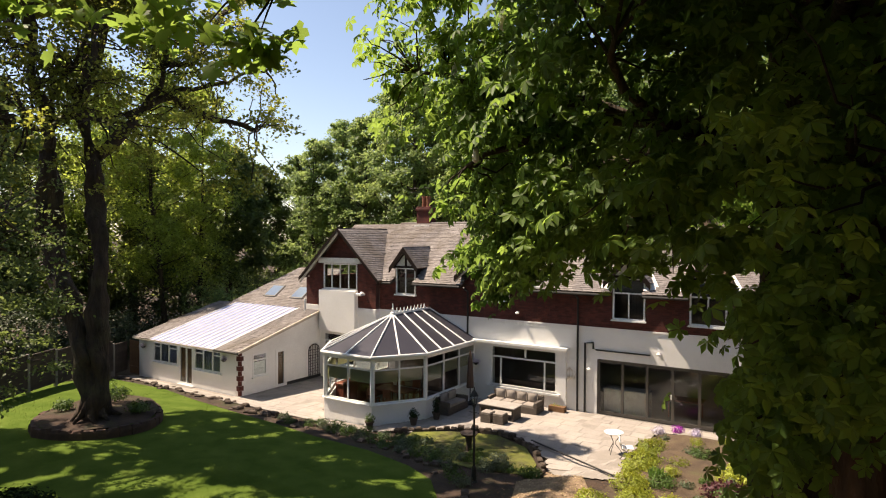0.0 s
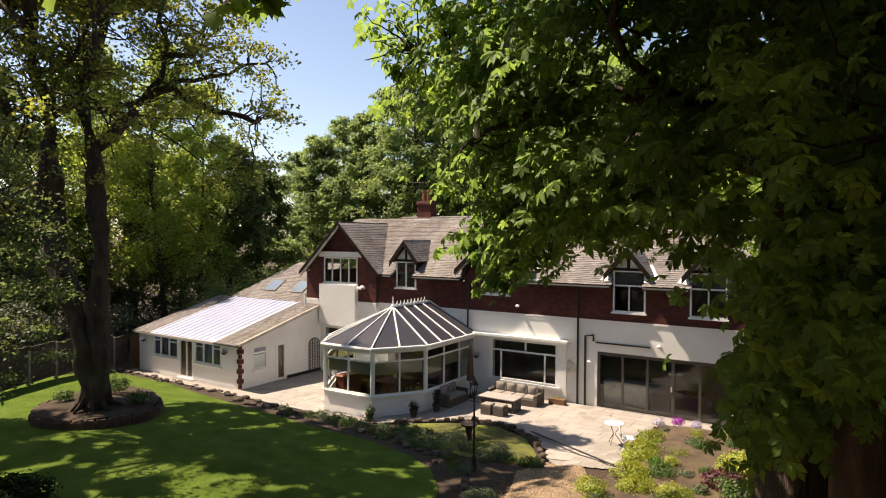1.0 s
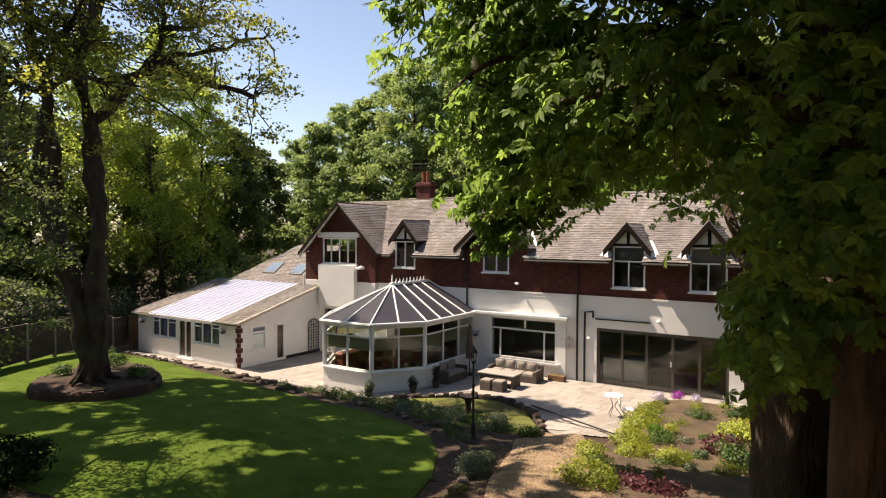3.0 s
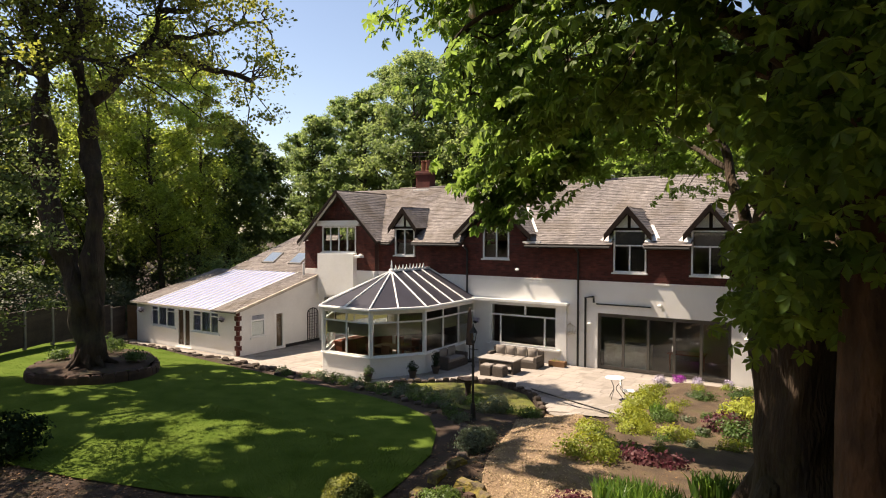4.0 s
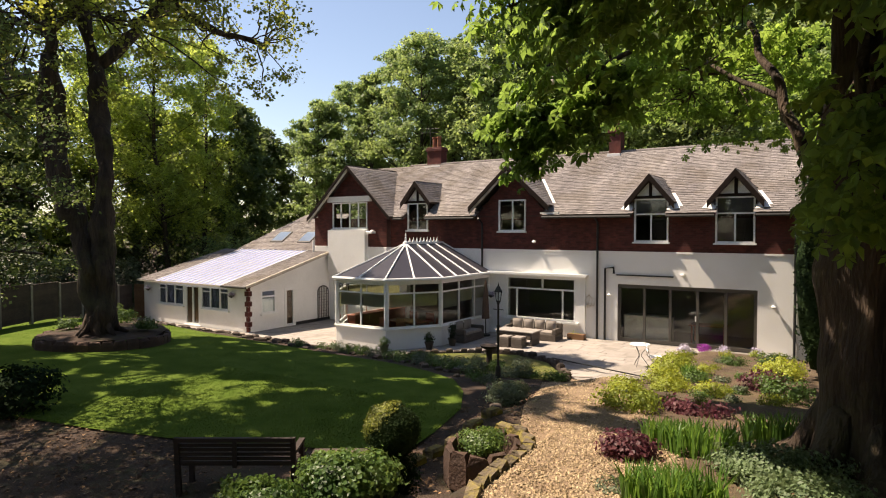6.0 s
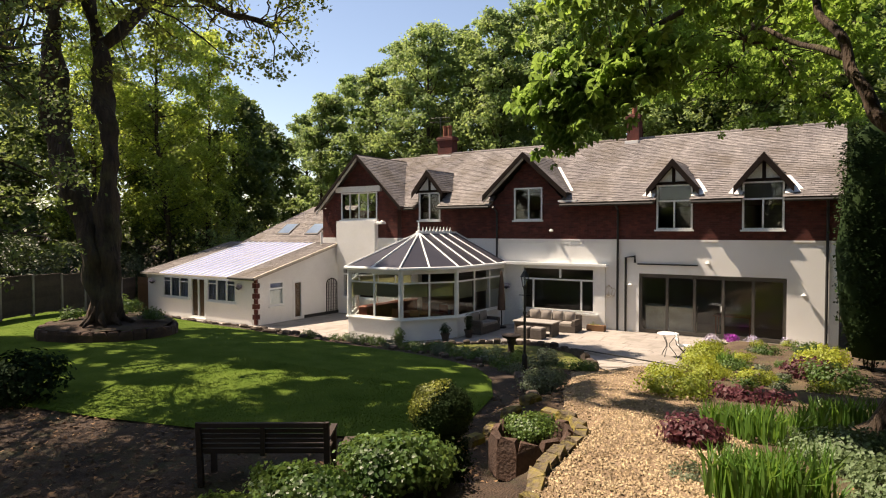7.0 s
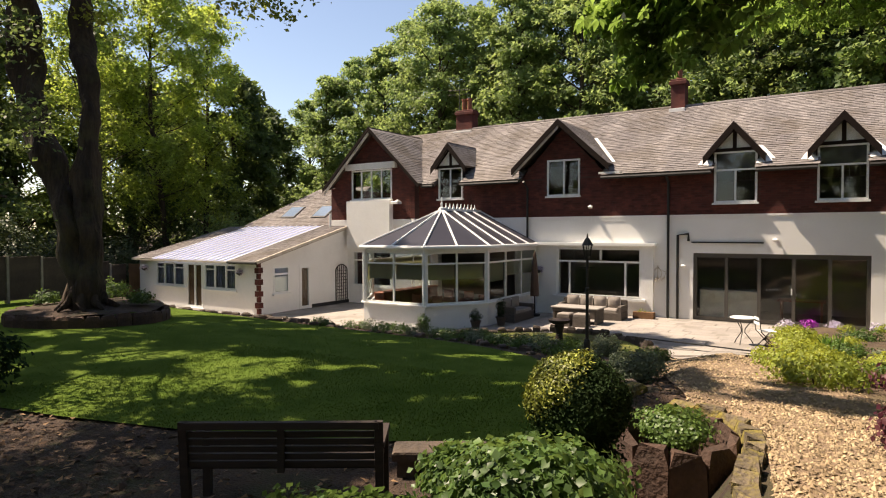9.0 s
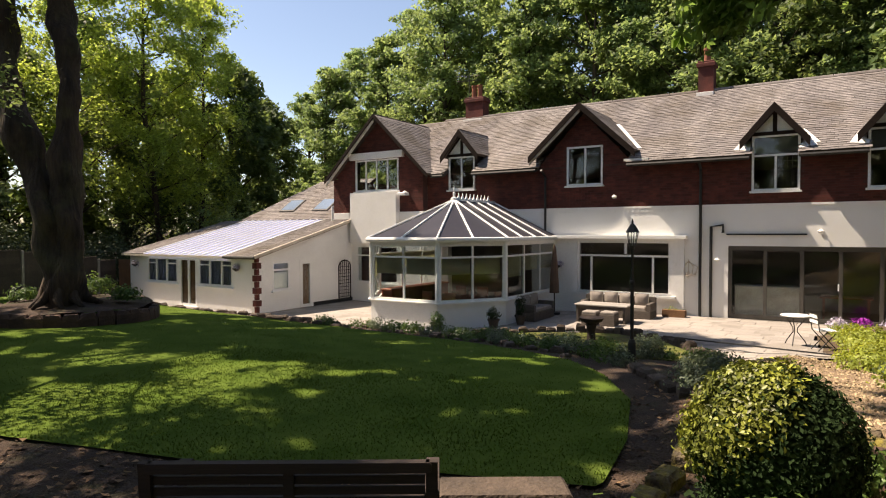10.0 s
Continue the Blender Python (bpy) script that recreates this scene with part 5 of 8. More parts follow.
    tip = [(-7.0, 13.9, 6.2, 0.2, 0.2, 0.16), (-7.15, 13.8, 6.4, 0.23, 0.23, 0.18), (-7.7, 13.7, 7.3, 0.3, 0.3, 0.24), (-7.2, 13.7, 6.95, 0.38, 0.38, 0.3), (-6.7, 13.8, 6.95, 0.4, 0.4, 0.32), (-6.25, 13.8, 7.05, 0.4, 0.4, 0.33), (-7.05, 13.8, 7.6, 0.5, 0.5, 0.4), (-7.4, 13.9, 8.0, 0.45, 0.45, 0.35),
           (-6.5, 14.0, 7.65, 0.55, 0.55, 0.45), (-5.9, 14.05, 7.45, 0.6, 0.6, 0.48), (-5.8, 13.95, 6.95, 0.38, 0.38, 0.3), (-5.4, 14.4, 7.55, 0.5, 0.5, 0.4), (-5.25, 14.4, 7.9, 0.6, 0.6, 0.48), (-6.4, 14.25, 8.2, 0.6, 0.6, 0.5), (-5.75, 14.3, 8.15, 0.6, 0.6, 0.5), (-4.85, 14.6, 8.2, 0.5, 0.5, 0.4), (-6.85, 13.85, 6.6, 0.28, 0.28, 0.23)]
    # flat sunlit sprays on the bough that reaches towards the house
    far = [(-5.4, 19.2, 8.4, 0.8, 0.8, 0.3), (-5.5, 16.8, 7.9, 0.7, 0.7, 0.3), (-4.5, 18.6, 8.25, 0.9, 0.9, 0.3), (-3.5, 18.0, 8.3, 0.9, 0.8, 0.35), (-3.55, 18.2, 7.2, 0.3, 0.3, 0.4), (-3.9, 17.6, 7.7, 0.5, 0.5, 0.3), (-4.4, 17.2, 8.7, 0.9, 0.9, 0.3), (-2.7, 18.6, 8.5, 0.8, 0.8, 0.35), (-2.5, 17.2, 7.7, 0.6, 0.6, 0.3), (-3.4, 16.2, 8.8, 0.9, 0.9, 0.3), (-5.2, 17.8, 9.0, 0.9, 0.9, 0.3), (-1.9, 18.0, 7.2, 0.6, 0.6, 0.4), (-4.2, 15.6, 9.2, 0.9, 0.9, 0.4), (-2.4, 15.6, 8.8, 0.9, 0.9, 0.4), (-5.0, 15.8, 8.6, 0.7, 0.7, 0.35), (-1.7, 16.5, 8.2, 0.8, 0.8, 0.4), (-3.0, 19.2, 8.9, 0.9, 0.9, 0.35)]
    # main boughs, each bending out and down; every tuft hangs on a twig from the nearest of them
    ends = [((-3.2, 9.6, 9.7), (-4.8, 9.0, 10.1), (-5.7, 8.6, 10.3)), ((-2.2, 13.2, 9.0), (-4.6, 14.2, 8.7), (-6.6, 13.9, 7.6)), ((-3.4, 11.0, 8.9), (-4.6, 10.4, 8.6), (-5.4, 9.8, 8.4)),
            ((-1.8, 9.2, 9.2), (-3.2, 8.0, 9.0), (-4.2, 7.6, 8.6)), ((-0.9, 8.6, 8.8), (-1.4, 7.0, 8.8), (-1.6, 5.8, 9.4)), ((0.2, 8.4, 8.4), (0.4, 6.4, 8.2), (0.7, 4.6, 7.8)),
            ((-0.6, 9.8, 7.2), (-0.7, 9.2, 6.6), (-0.6, 8.8, 5.6)), ((1.6, 10.4, 8.8), (2.6, 8.8, 8.2), (3.2, 6.4, 7.2))]
    ends += [(((tx + c[0]) / 2, (ty + c[1]) / 2, c[2] - 0.6), c[:3]) for c in top]
    nodes = []
    for e in ends:
        f = min(forks, key=lambda g: abs(g[2] - (e[0][2] - 1.2)))
        line = [Vector(f)]
        for q in e:
            line += limb_path(line[-1], q, rng, 0.10, 5, 0.03)[1:]
        s.tube(line, np.linspace(0.14, 0.025, len(line)), 8)
        nodes += line[3:]
    # the bough that leaves the trunk towards the house, and its side branches
    for line, r in [(((-0.6, 11.6, 4.7), (-1.0, 12.1, 5.4), (-1.35, 12.5, 6.05), (-1.8, 13.0, 7.1), (-2.2, 13.3, 8.0), (-2.6, 14.2, 9.6)), 0.15), (((-1.8, 13.0, 7.1), (-2.5, 13.5, 7.5), (-3.25, 14.25, 8.3), (-3.7, 16.4, 8.5), (-4.6, 18.6, 8.15)), 0.06), (((-3.6, 15.9, 8.45), (-3.2, 17.4, 8.35), (-2.6, 18.4, 8.4)), 0.035)]:
        pts, rad = smooth_line(line, np.linspace(r, r * 0.3, len(line)), 7 * len(line))
        s.tube(gnarled(pts, 0.10, 38), rad, 9)
        nodes += [Vector(q) for q in pts[6::3]]
    for c in fine + tip + far + top:
        src = min(nodes, key=lambda q: (q - Vector(c[:3])).length)
        for k in range(5):
            u = Vector(rng.normal(size=3)).normalized() * (0.85 if k else 0.1)
            s.tube(limb_path(src, Vector(c[:3]) + Vector((u.x * c[3], u.y * c[4], u.z * c[5])), rng, 0.16, 6, 0.05), [0.02, 0.017, 0.014, 0.011, 0.008, 0.005], 5, cap=False)
    part("trunk", s, M_BARK, t, "thick rough dark trunk and limbs", True)
    p = outside_lane(sprays(fine, 7.8, 11, 0.46, 78, 0.6, 0.0), 1.35)
    # leaves left out where sun is to reach the plants by the trunk
    g = p[:, :2] - (p[:, 2:] - 2) * np.array([[SUN_DIR.x / SUN_DIR.z, SUN_DIR.y / SUN_DIR.z]])
    p = p[((g[:, 0] + 1.7) / 0.8) ** 2 + ((g[:, 1] - 8.9) / 1.0) ** 2 + 0.5 * np.sin(g[:, 0] * 9) * np.cos(g[:, 1] * 8) > 1]
    size = np.interp(p[:, 1], [4.0, 9.0], [0.20, 0.34])
    part("crown", palmate_mesh("crown", p, size, M_CHESTNUT, 79, core=(tx, ty, 8)), M_CHESTNUT, t, "fresh green palmate leaves")
    p = sprays(tip, 24, 9, 0.4, 84, 0.7, 0.0)
    part("crown", palmate_mesh("crown", p, 0.40, M_CHESTNUT, 85, core=(tx, ty, 8)), M_CHESTNUT, t, "large sunlit leaves at the end of a hanging bough")
    p = sprays(far, 19, 12, 0.5, 86, 0.3, 0.0)
    part("crown", palmate_mesh("crown", p, 0.24, M_CHESTNUT, 87, core=(tx, ty, 8)), M_CHESTNUT, t, "flat sprays of yellow-green leaves")
    top += [(0.5, 6.0, 12.4, 2.0, 2.0, 1.0), (1.5, 1.5, 10.8, 1.8, 1.6, 0.9), (3.0, 2.5, 9.0, 1.4, 1.4, 1.3), (-0.5, 0.5, 11.6, 1.8, 1.5, 0.8), (2.6, -0.5, 10.2, 1.8, 1.6, 1.0)]
    p = outside_lane(np.concatenate([sprays([c for c in top if c[0] > -1.45], 4.2, 14, 0.8, 80, 0.5, 0.2), sprays([c for c in top if c[0] <= -1.45], 2.4, 13, 0.8, 83, 0.5, 0.2)]), 1.35)
    part("crown", palmate_mesh("crown", p, 0.62, M_CHESTNUT, 81, True, (tx, ty, 8)), M_CHESTNUT, t, "leaves of the upper crown, mostly unseen, added for shade")
    b = Shape()
    for cx, cy, cz in [(-7.3, 13.4, 6.9), (-7.0, 13.3, 7.5), (-6.3, 13.6, 8.0), (-4.6, 7.9, 9.9), (-3.9, 7.3, 8.6), (-3.2, 6.7, 10.0)]:
        prof = [(0.015, cz), (0.05, cz + 0.03), (0.045, cz + 0.1), (0.03, cz + 0.17), (0.005, cz + 0.23)]
        b.lathe(cx, cy, prof, 7)
    tagged(part("blossom", b, M_BLOSSOM, t, "cream flower candles"), kind="stuff")


chestnut()


OLD, SITE, GROW = np.array((-19.65, 10.75, 1.2)), np.array((-21.7, 11.8, 1.2)), 1.1
site = lambda p: (np.asarray(p, float) - OLD) * GROW + SITE
back = lambda p: tuple((np.asarray(p, float) - SITE) / GROW + OLD)


def sun_dapple(p):
    """True for the leaves to keep; the rest are cut along the sun's rays to light patches of the garden."""
    g = p[:, :2] - p[:, 2:] * np.array([[SUN_DIR.x / SUN_DIR.z, SUN_DIR.y / SUN_DIR.z]])
    rng = np.random.default_rng(52)
    f = np.zeros(len(p))
    for _ in range(9):
        a, w = rng.uniform(0, math.pi), rng.uniform(0.85, 2.3)
        f += np.sin((g[:, 0] * math.cos(a) + g[:, 1] * math.sin(a)) * 2 * math.pi / w + rng.uniform(0, 6.28)) * (0.55 + 0.25 * w)
    # two holes cut for the sun patches on lawn and soil
    glade = ((g[:, 0] + 13.1) / 1.25) ** 2 + ((g[:, 1] - 8.2) / 0.85) ** 2 + 0.25 * np.sin(g[:, 0] * 7) * np.cos(g[:, 1] * 6) > 1
    glade &= ((g[:, 0] + 6.7) / 1.0) ** 2 + ((g[:, 1] - 7.9) / 0.9) ** 2 + 0.3 * np.sin(g[:, 0] * 8) * np.cos(g[:, 1] * 7) > 1
    return glade & (f < 1.45 - np.where(g[:, 0] > -7.0, 0.7, 0.0) + np.where(g[:, 0] > -19.5, 0.0, np.where(g[:, 0] > -23.5, 2.2, -3.0)) - np.where((g[:, 0] < -12.5) & (g[:, 1] < 10.5), 0.5, 0.0) + np.where((g[:, 0] > -13) & (g[:, 1] < 9.5), 0.4, 0.0) - np.where((g[:, 1] > 16.6) & (g[:, 0] < -11.6), 2.2, 0.0) + np.where((g[:, 1] > 16.6) & (g[:, 0] > -11.6), 1.2, 0.0))


def sycamore():
    rng = np.random.default_rng(31)
    t = thing("sycamore_tree", "tall twin-stemmed tree with a wide crown, on a raised bed", "tree")
    s = Shape()
    main = [(-19.65, 10.75, 0.9), (-19.62, 10.75, 1.45), (-19.55, 10.8, 2.4), (-19.5, 10.85, 4.5), (-19.62, 10.95, 7.0), back((-22.2, 12.15, 9.4)), back((-22.3, 12.15, 10.5))]
    s.tube(*smooth_line(main, [0.46, 0.37, 0.32, 0.27, 0.235, 0.22, 0.21], 46), 20)
    left = [back(q) for q in ((-21.72, 11.8, 1.2), (-21.76, 11.76, 2.4), (-21.98, 11.6, 3.8), (-22.55, 11.2, 5.8), (-22.9, 10.95, 8.0), (-22.7, 10.8, 10.5))]
    s.tube(*smooth_line(left, [0.30, 0.31, 0.35, 0.355, 0.33, 0.29], 44), 20)
    for k in range(8):
        a = k * 0.785 + 0.2
        s.tube([(-19.65 + 0.75 * math.cos(a), 10.75 + 0.75 * math.sin(a), 1.3), (-19.65 + 0.4 * math.cos(a), 10.75 + 0.4 * math.sin(a), 1.48), (-19.62 + 0.2 * math.cos(a), 10.75 + 0.2 * math.sin(a), 2.2)], [0.04, 0.10, 0.10], 7)
    # crooked limbs from the two stems, in order from a fork outwards: line and thickness
    boughs = [
        ([(-22.3, 12.1, 10.4), (-22.8, 12.0, 11.8), (-23.0, 12.0, 12.6), (-22.8, 12.3, 13.4), (-22.7, 12.6, 14.3), (-22.6, 12.8, 15.3), (-22.7, 13.0, 16.6)], 0.22),
        ([(-23.0, 12.0, 12.6), (-23.9, 11.8, 13.5), (-24.8, 11.6, 14.2), (-25.7, 11.5, 14.7), (-26.8, 11.3, 15.2)], 0.15),
        ([(-22.2, 12.2, 10.4), (-21.8, 12.9, 11.4), (-21.9, 13.3, 12.0), (-21.7, 13.9, 12.5), (-21.3, 14.6, 12.9), (-21.1, 15.1, 12.6), (-20.8, 15.7, 12.2), (-20.4, 16.4, 12.2), (-19.6, 17.0, 11.8)], 0.19),
        ([(-21.7, 13.8, 12.4), (-21.2, 14.0, 13.1), (-21.0, 14.2, 13.8), (-21.1, 14.3, 14.3), (-21.5, 14.3, 15.0), (-21.7, 14.3, 15.7), (-21.8, 14.5, 16.6)], 0.13),
        ([(-21.0, 14.2, 14.0), (-20.7, 14.9, 14.1), (-20.7, 15.4, 14.7), (-20.9, 15.7, 15.5), (-20.6, 16.3, 16.3)], 0.10),
        ([(-21.3, 14.5, 12.9), (-21.0, 15.3, 13.3), (-20.8, 16.1, 13.6), (-20.4, 17.0, 14.1), (-19.6, 17.6, 14.3)], 0.10),
        ([(-22.7, 10.8, 10.4), (-22.5, 10.8, 11.3), (-22.5, 10.7, 11.9), (-22.6, 10.5, 12.5), (-22.7, 10.4, 13.1), (-22.7, 10.3, 14.0), (-22.7, 10.2, 15.2)], 0.23),
        ([(-22.6, 10.8, 11.2), (-21.9, 11.0, 11.6), (-21.3, 11.2, 12.0), (-20.7, 11.3, 12.6), (-20.5, 11.3, 13.5), (-20.2, 11.4, 14.8)], 0.14),
        ([(-21.9, 11.0, 11.6), (-21.2, 11.1, 11.6), (-20.3, 11.3, 11.4)], 0.07),
        ([(-22.7, 10.7, 11.1), (-23.2, 10.6, 11.3), (-23.8, 10.3, 11.6), (-24.3, 10.1, 11.8), (-25.4, 9.7, 11.8)], 0.12),
        ([(-22.6, 10.5, 12.5), (-21.9, 10.8, 12.8), (-21.2, 11.0, 13.2), (-20.8, 11.1, 13.9), (-20.4, 11.1, 14.8)], 0.11),
        ([(-22.5, 10.7, 11.8), (-23.2, 10.7, 11.6), (-24.1, 10.6, 12.3), (-25.2, 10.5, 13.1)], 0.11),
        ([(-22.7, 10.3, 13.8), (-23.6, 10.0, 15.0), (-25.2, 9.8, 16.0)], 0.12), ([(-22.7, 10.3, 14.2), (-21.4, 9.6, 15.6), (-19.6, 9.2, 16.6)], 0.12)]
    tips = []
    for line, r in boughs:
        pts = [Vector(back(q)) for q in line]
        fine = []
        for i in range(len(pts) - 1):
            for u in (0, 0.5):
                fine.append(pts[i].lerp(pts[i + 1], u) + Vector(rng.normal(size=3)) * (0.07 if u else 0))
        fine.append(pts[-1])
        s.tube(fine, np.linspace(r, r * 0.42, len(fine)), 8)
        tips += [(p, r) for p in fine[3:]]
    clumps = []
    for p, r in tips:
        for _ in range(3):
            u = Vector(rng.normal(size=3))
            u.z = u.z * 0.5 + 0.25
            end = p + u.normalized() * rng.uniform(0.7, 1.7)
            twig = limb_path(p, end, rng, 0.22, 6)
            s.tube(twig, np.linspace(0.036, 0.010, 6), 5, cap=False)
            for q in (twig[5],):
                clumps.append((*(q + Vector(rng.normal(size=3)) * 0.1), rng.uniform(0.2, 0.42), rng.uniform(0.2, 0.42), rng.uniform(0.12, 0.24)))
    # the leafy boughs that hang low to the side and behind
    low = [(-18.2, 8.9, 10.0, 1.1, 0.9, 0.6), (-16.5, 9.9, 9.8, 1.1, 0.9, 0.6), (-15.4, 10.9, 10.2, 1.0, 0.9, 0.6), (-13.9, 13.2, 10.4, 0.9, 0.9, 0.6), (-17.8, 10.6, 11.4, 1.2, 1.1, 0.6), (-15.6, 14.0, 11.9, 0.8, 0.8, 0.6), (-15.6, 14.1, 10.9, 0.7, 0.7, 0.5), (-16.3, 13.7, 13.2, 0.9, 0.9, 0.7), (-17.4, 12.9, 12.9, 0.9, 0.9, 0.7), (-17.3, 12.8, 11.2, 0.8, 0.8, 0.6), (-18.2, 12.4, 13.4, 1.0, 1.0, 0.7), (-16.8, 13.4, 14.2, 0.9, 0.9, 0.6), (-23.8, 8.8, 10.5, 1.4, 1.4, 1.0)]
    for c in [(-17.4, 13.9, 10.1, 0.9, 0.8, 0.5), (-16.6, 14.5, 10.2, 0.8, 0.8, 0.5), (-16.0, 14.9, 9.75, 0.6, 0.6, 0.45), (-16.6, 14.4, 9.35, 0.45, 0.45, 0.3), (-17.5, 13.8, 9.45, 0.7, 0.7, 0.4), (-23.7, 10.2, 9.9, 0.9, 0.9, 0.7), (-22.9, 10.6, 8.7, 0.7, 0.7, 0.6), (-24.3, 9.8, 8.2, 0.8, 0.8, 0.7), (-22.0, 11.2, 10.4, 0.9, 0.9, 0.6), (-20.9, 12.2, 9.7, 0.9, 0.9, 0.6), (-20.2, 12.8, 10.6, 0.9, 0.9, 0.6), (-24.6, 9.6, 10.8, 1.0, 1.0, 0.7)]:
        low.append((*back(c[:3]), *c[3:]))
    for c in low:
        src = min(tips, key=lambda q: (q[0] - Vector(c[:3])).length)[0]
        s.tube(limb_path(src, c[:3], rng, 0.08, 6, 0.05), np.linspace(0.035, 0.012, 6), 5, cap=False)
    # mostly unseen upper crown, added to dapple the lawn: dense tufts with gaps between them
    high = []
    while len(high) < 58:
        q = (rng.uniform(-35, -16), rng.uniform(2.0, 17), rng.uniform(17.0, 19.6))
        if (q[0] + 25.6) ** 2 / 81 + (q[1] - 9.4) ** 2 / 50 > 1 or (-30 < q[0] < -22.5 and 7 < q[1] < 13 and rng.random() < 0.65) or (q[0] < -32.6 and q[1] > 7.5) or (q[0] > -24 and q[1] > 14):
            continue
        k = rng.uniform(0.85, 1.5)
        high.append((*back(q), k, k, k * 0.5))
    # further tufts out of view, set to shade the gravel and the sofa
    for q, k in [((-15.4, 9.5, 17.8), 0.9), ((-14.5, 9.1, 17.6), 0.7), ((-20.6, 17.8, 18.0), 1.2), ((-19.3, 17.7, 17.8), 1.0)]:
        high.append((*back(q), k, k * 0.8, k * 0.4))
    for c in high:
        src = max(tips, key=lambda q: q[0].z - 0.8 * (q[0] - Vector(c[:3])).length)[0]
        s.tube(limb_path(src, c[:3], rng, 0.06, 6, 0.03), np.linspace(0.07, 0.02, 6), 5, cap=False)
    s.v = gnarled(site(s.v), 0.075, 37)
    part("trunk", s, M_BARK, t, "dark twin trunk with spreading limbs", True)
    p = np.concatenate([sprays(clumps, 30.0, 19, 0.44, 32, 0.6, 0.0), sprays(low, 2.8, 40, 0.42, 33, 0.4, 0.1)])
    p = p[sun_dapple(site(p)) | (site(p)[:, 1] > 10.0)]
    part("crown", leaf_mesh("crown", site(p), 0.135, M_SYCAMORE, aspect=0.8, seed=35), M_SYCAMORE, t, "bronze-green spring leaves")
    p, q, sz = shell(high, 0.27, 4.4, 34)
    keep = sun_dapple(site(p))
    p, q, sz = p[keep], q[keep], sz[keep]
    part("crown", tri_leaves("crown", site(p), q, sz, M_SYCAMORE, 36), M_SYCAMORE, t, "added, mostly unseen tufts of the upper crown that dapple the lawn")


sycamore()


def wood_tree(name, label, x, y, top, low, r, material, size, seed, group, leaves=15000, trunk=0.26, flat=0.13, droop=0.22, pad=0.30, per=85):
    """A woodland tree: a trunk, rising limbs and sprays of leaves in uneven tiers between the heights low and top."""
    rng = np.random.default_rng(seed)
    z0 = ground_z(x, y)
    nb = 34
    q = np.linspace(0, 1, nb) ** 0.9
    a = np.arange(nb) * 2.4 + rng.uniform(0, 6.28) + rng.normal(size=nb) * 0.3
    wide = r * 1.25 * (1 - q ** 2.6) ** 0.6 * (0.75 + 0.25 * np.minimum(1, q / 0.22)) * rng.uniform(0.72, 1.15, nb)
    d = wide * rng.uniform(0.55, 0.92, nb)
    bough = np.stack([x + d * np.cos(a), y + d * np.sin(a), low + q * (top - low) * 0.95 + 0.10 * d], 1)
    n = int(leaves / per)
    j = rng.integers(0, nb, n)
    c = bough[j] + rng.normal(size=(n, 3)) * np.array([0.36, 0.36, 0.15]) * r * (0.75 - 0.35 * q[j])[:, None]
    c[:, 2] = np.minimum(c[:, 2], top)
    a = np.arctan2(c[:, 1] - y, c[:, 0] - x)
    k = pad * r * rng.uniform(0.6, 1.25, n) * (1 - 0.3 * q[j])
    idx = np.repeat(np.arange(n), rng.integers(per // 2, per + per // 2, n))
    u, v = rng.normal(size=len(idx)) * 0.55, rng.normal(size=len(idx)) * 0.42
    ca, sa, kk = np.cos(a[idx]), np.sin(a[idx]), k[idx]
    p = c[idx] + np.stack([(u * ca - v * sa) * kk, (u * sa + v * ca) * kk, (rng.normal(size=len(idx)) * flat * 1.6 - droop * (u * u + v * v) * 1.3) * kk], 1)
    nor = np.stack([ca * (0.25 + 0.4 * u), sa * (0.25 + 0.4 * u), np.full(len(idx), 0.9)], 1)
    t = thing(name, label, "tree", group)
    s = Shape()
    lean = rng.normal(size=2) * 0.4
    tp = [(x, y, z0 - 0.3), (x, y, z0 + 0.4), (x + lean[0] * .4, y + lean[1] * .4, z0 + (top - z0) * .25), (x + lean[0], y + lean[1], z0 + (top - z0) * 0.5), (x + lean[0] * .6, y + lean[1], z0 + (top - z0) * .88)]
    s.tube(tp, [trunk * 1.5, trunk, trunk * .85, trunk * .6, trunk * .15], 9)
    for i in range(nb):
        zf = min(max(z0 + 1.5, bough[i][2] - 0.55 * d[i] - 0.4), z0 + (top - z0) * 0.85)
        g = min(1.0, (zf - z0) / (top - z0) / 0.5)
        s.tube(limb_path((x + lean[0] * g, y + lean[1] * g, zf), bough[i], rng, 0.06, 5, -0.04), np.linspace(trunk * 0.26, 0.02, 5), 5, cap=False)
    part("trunk", s, M_BARK, t, "", True)
    part("crown", tri_leaves("crown", p, nor, size, material, seed + 2, 0.7), material, t)
    return t


BACK = "woodland trees behind the house"
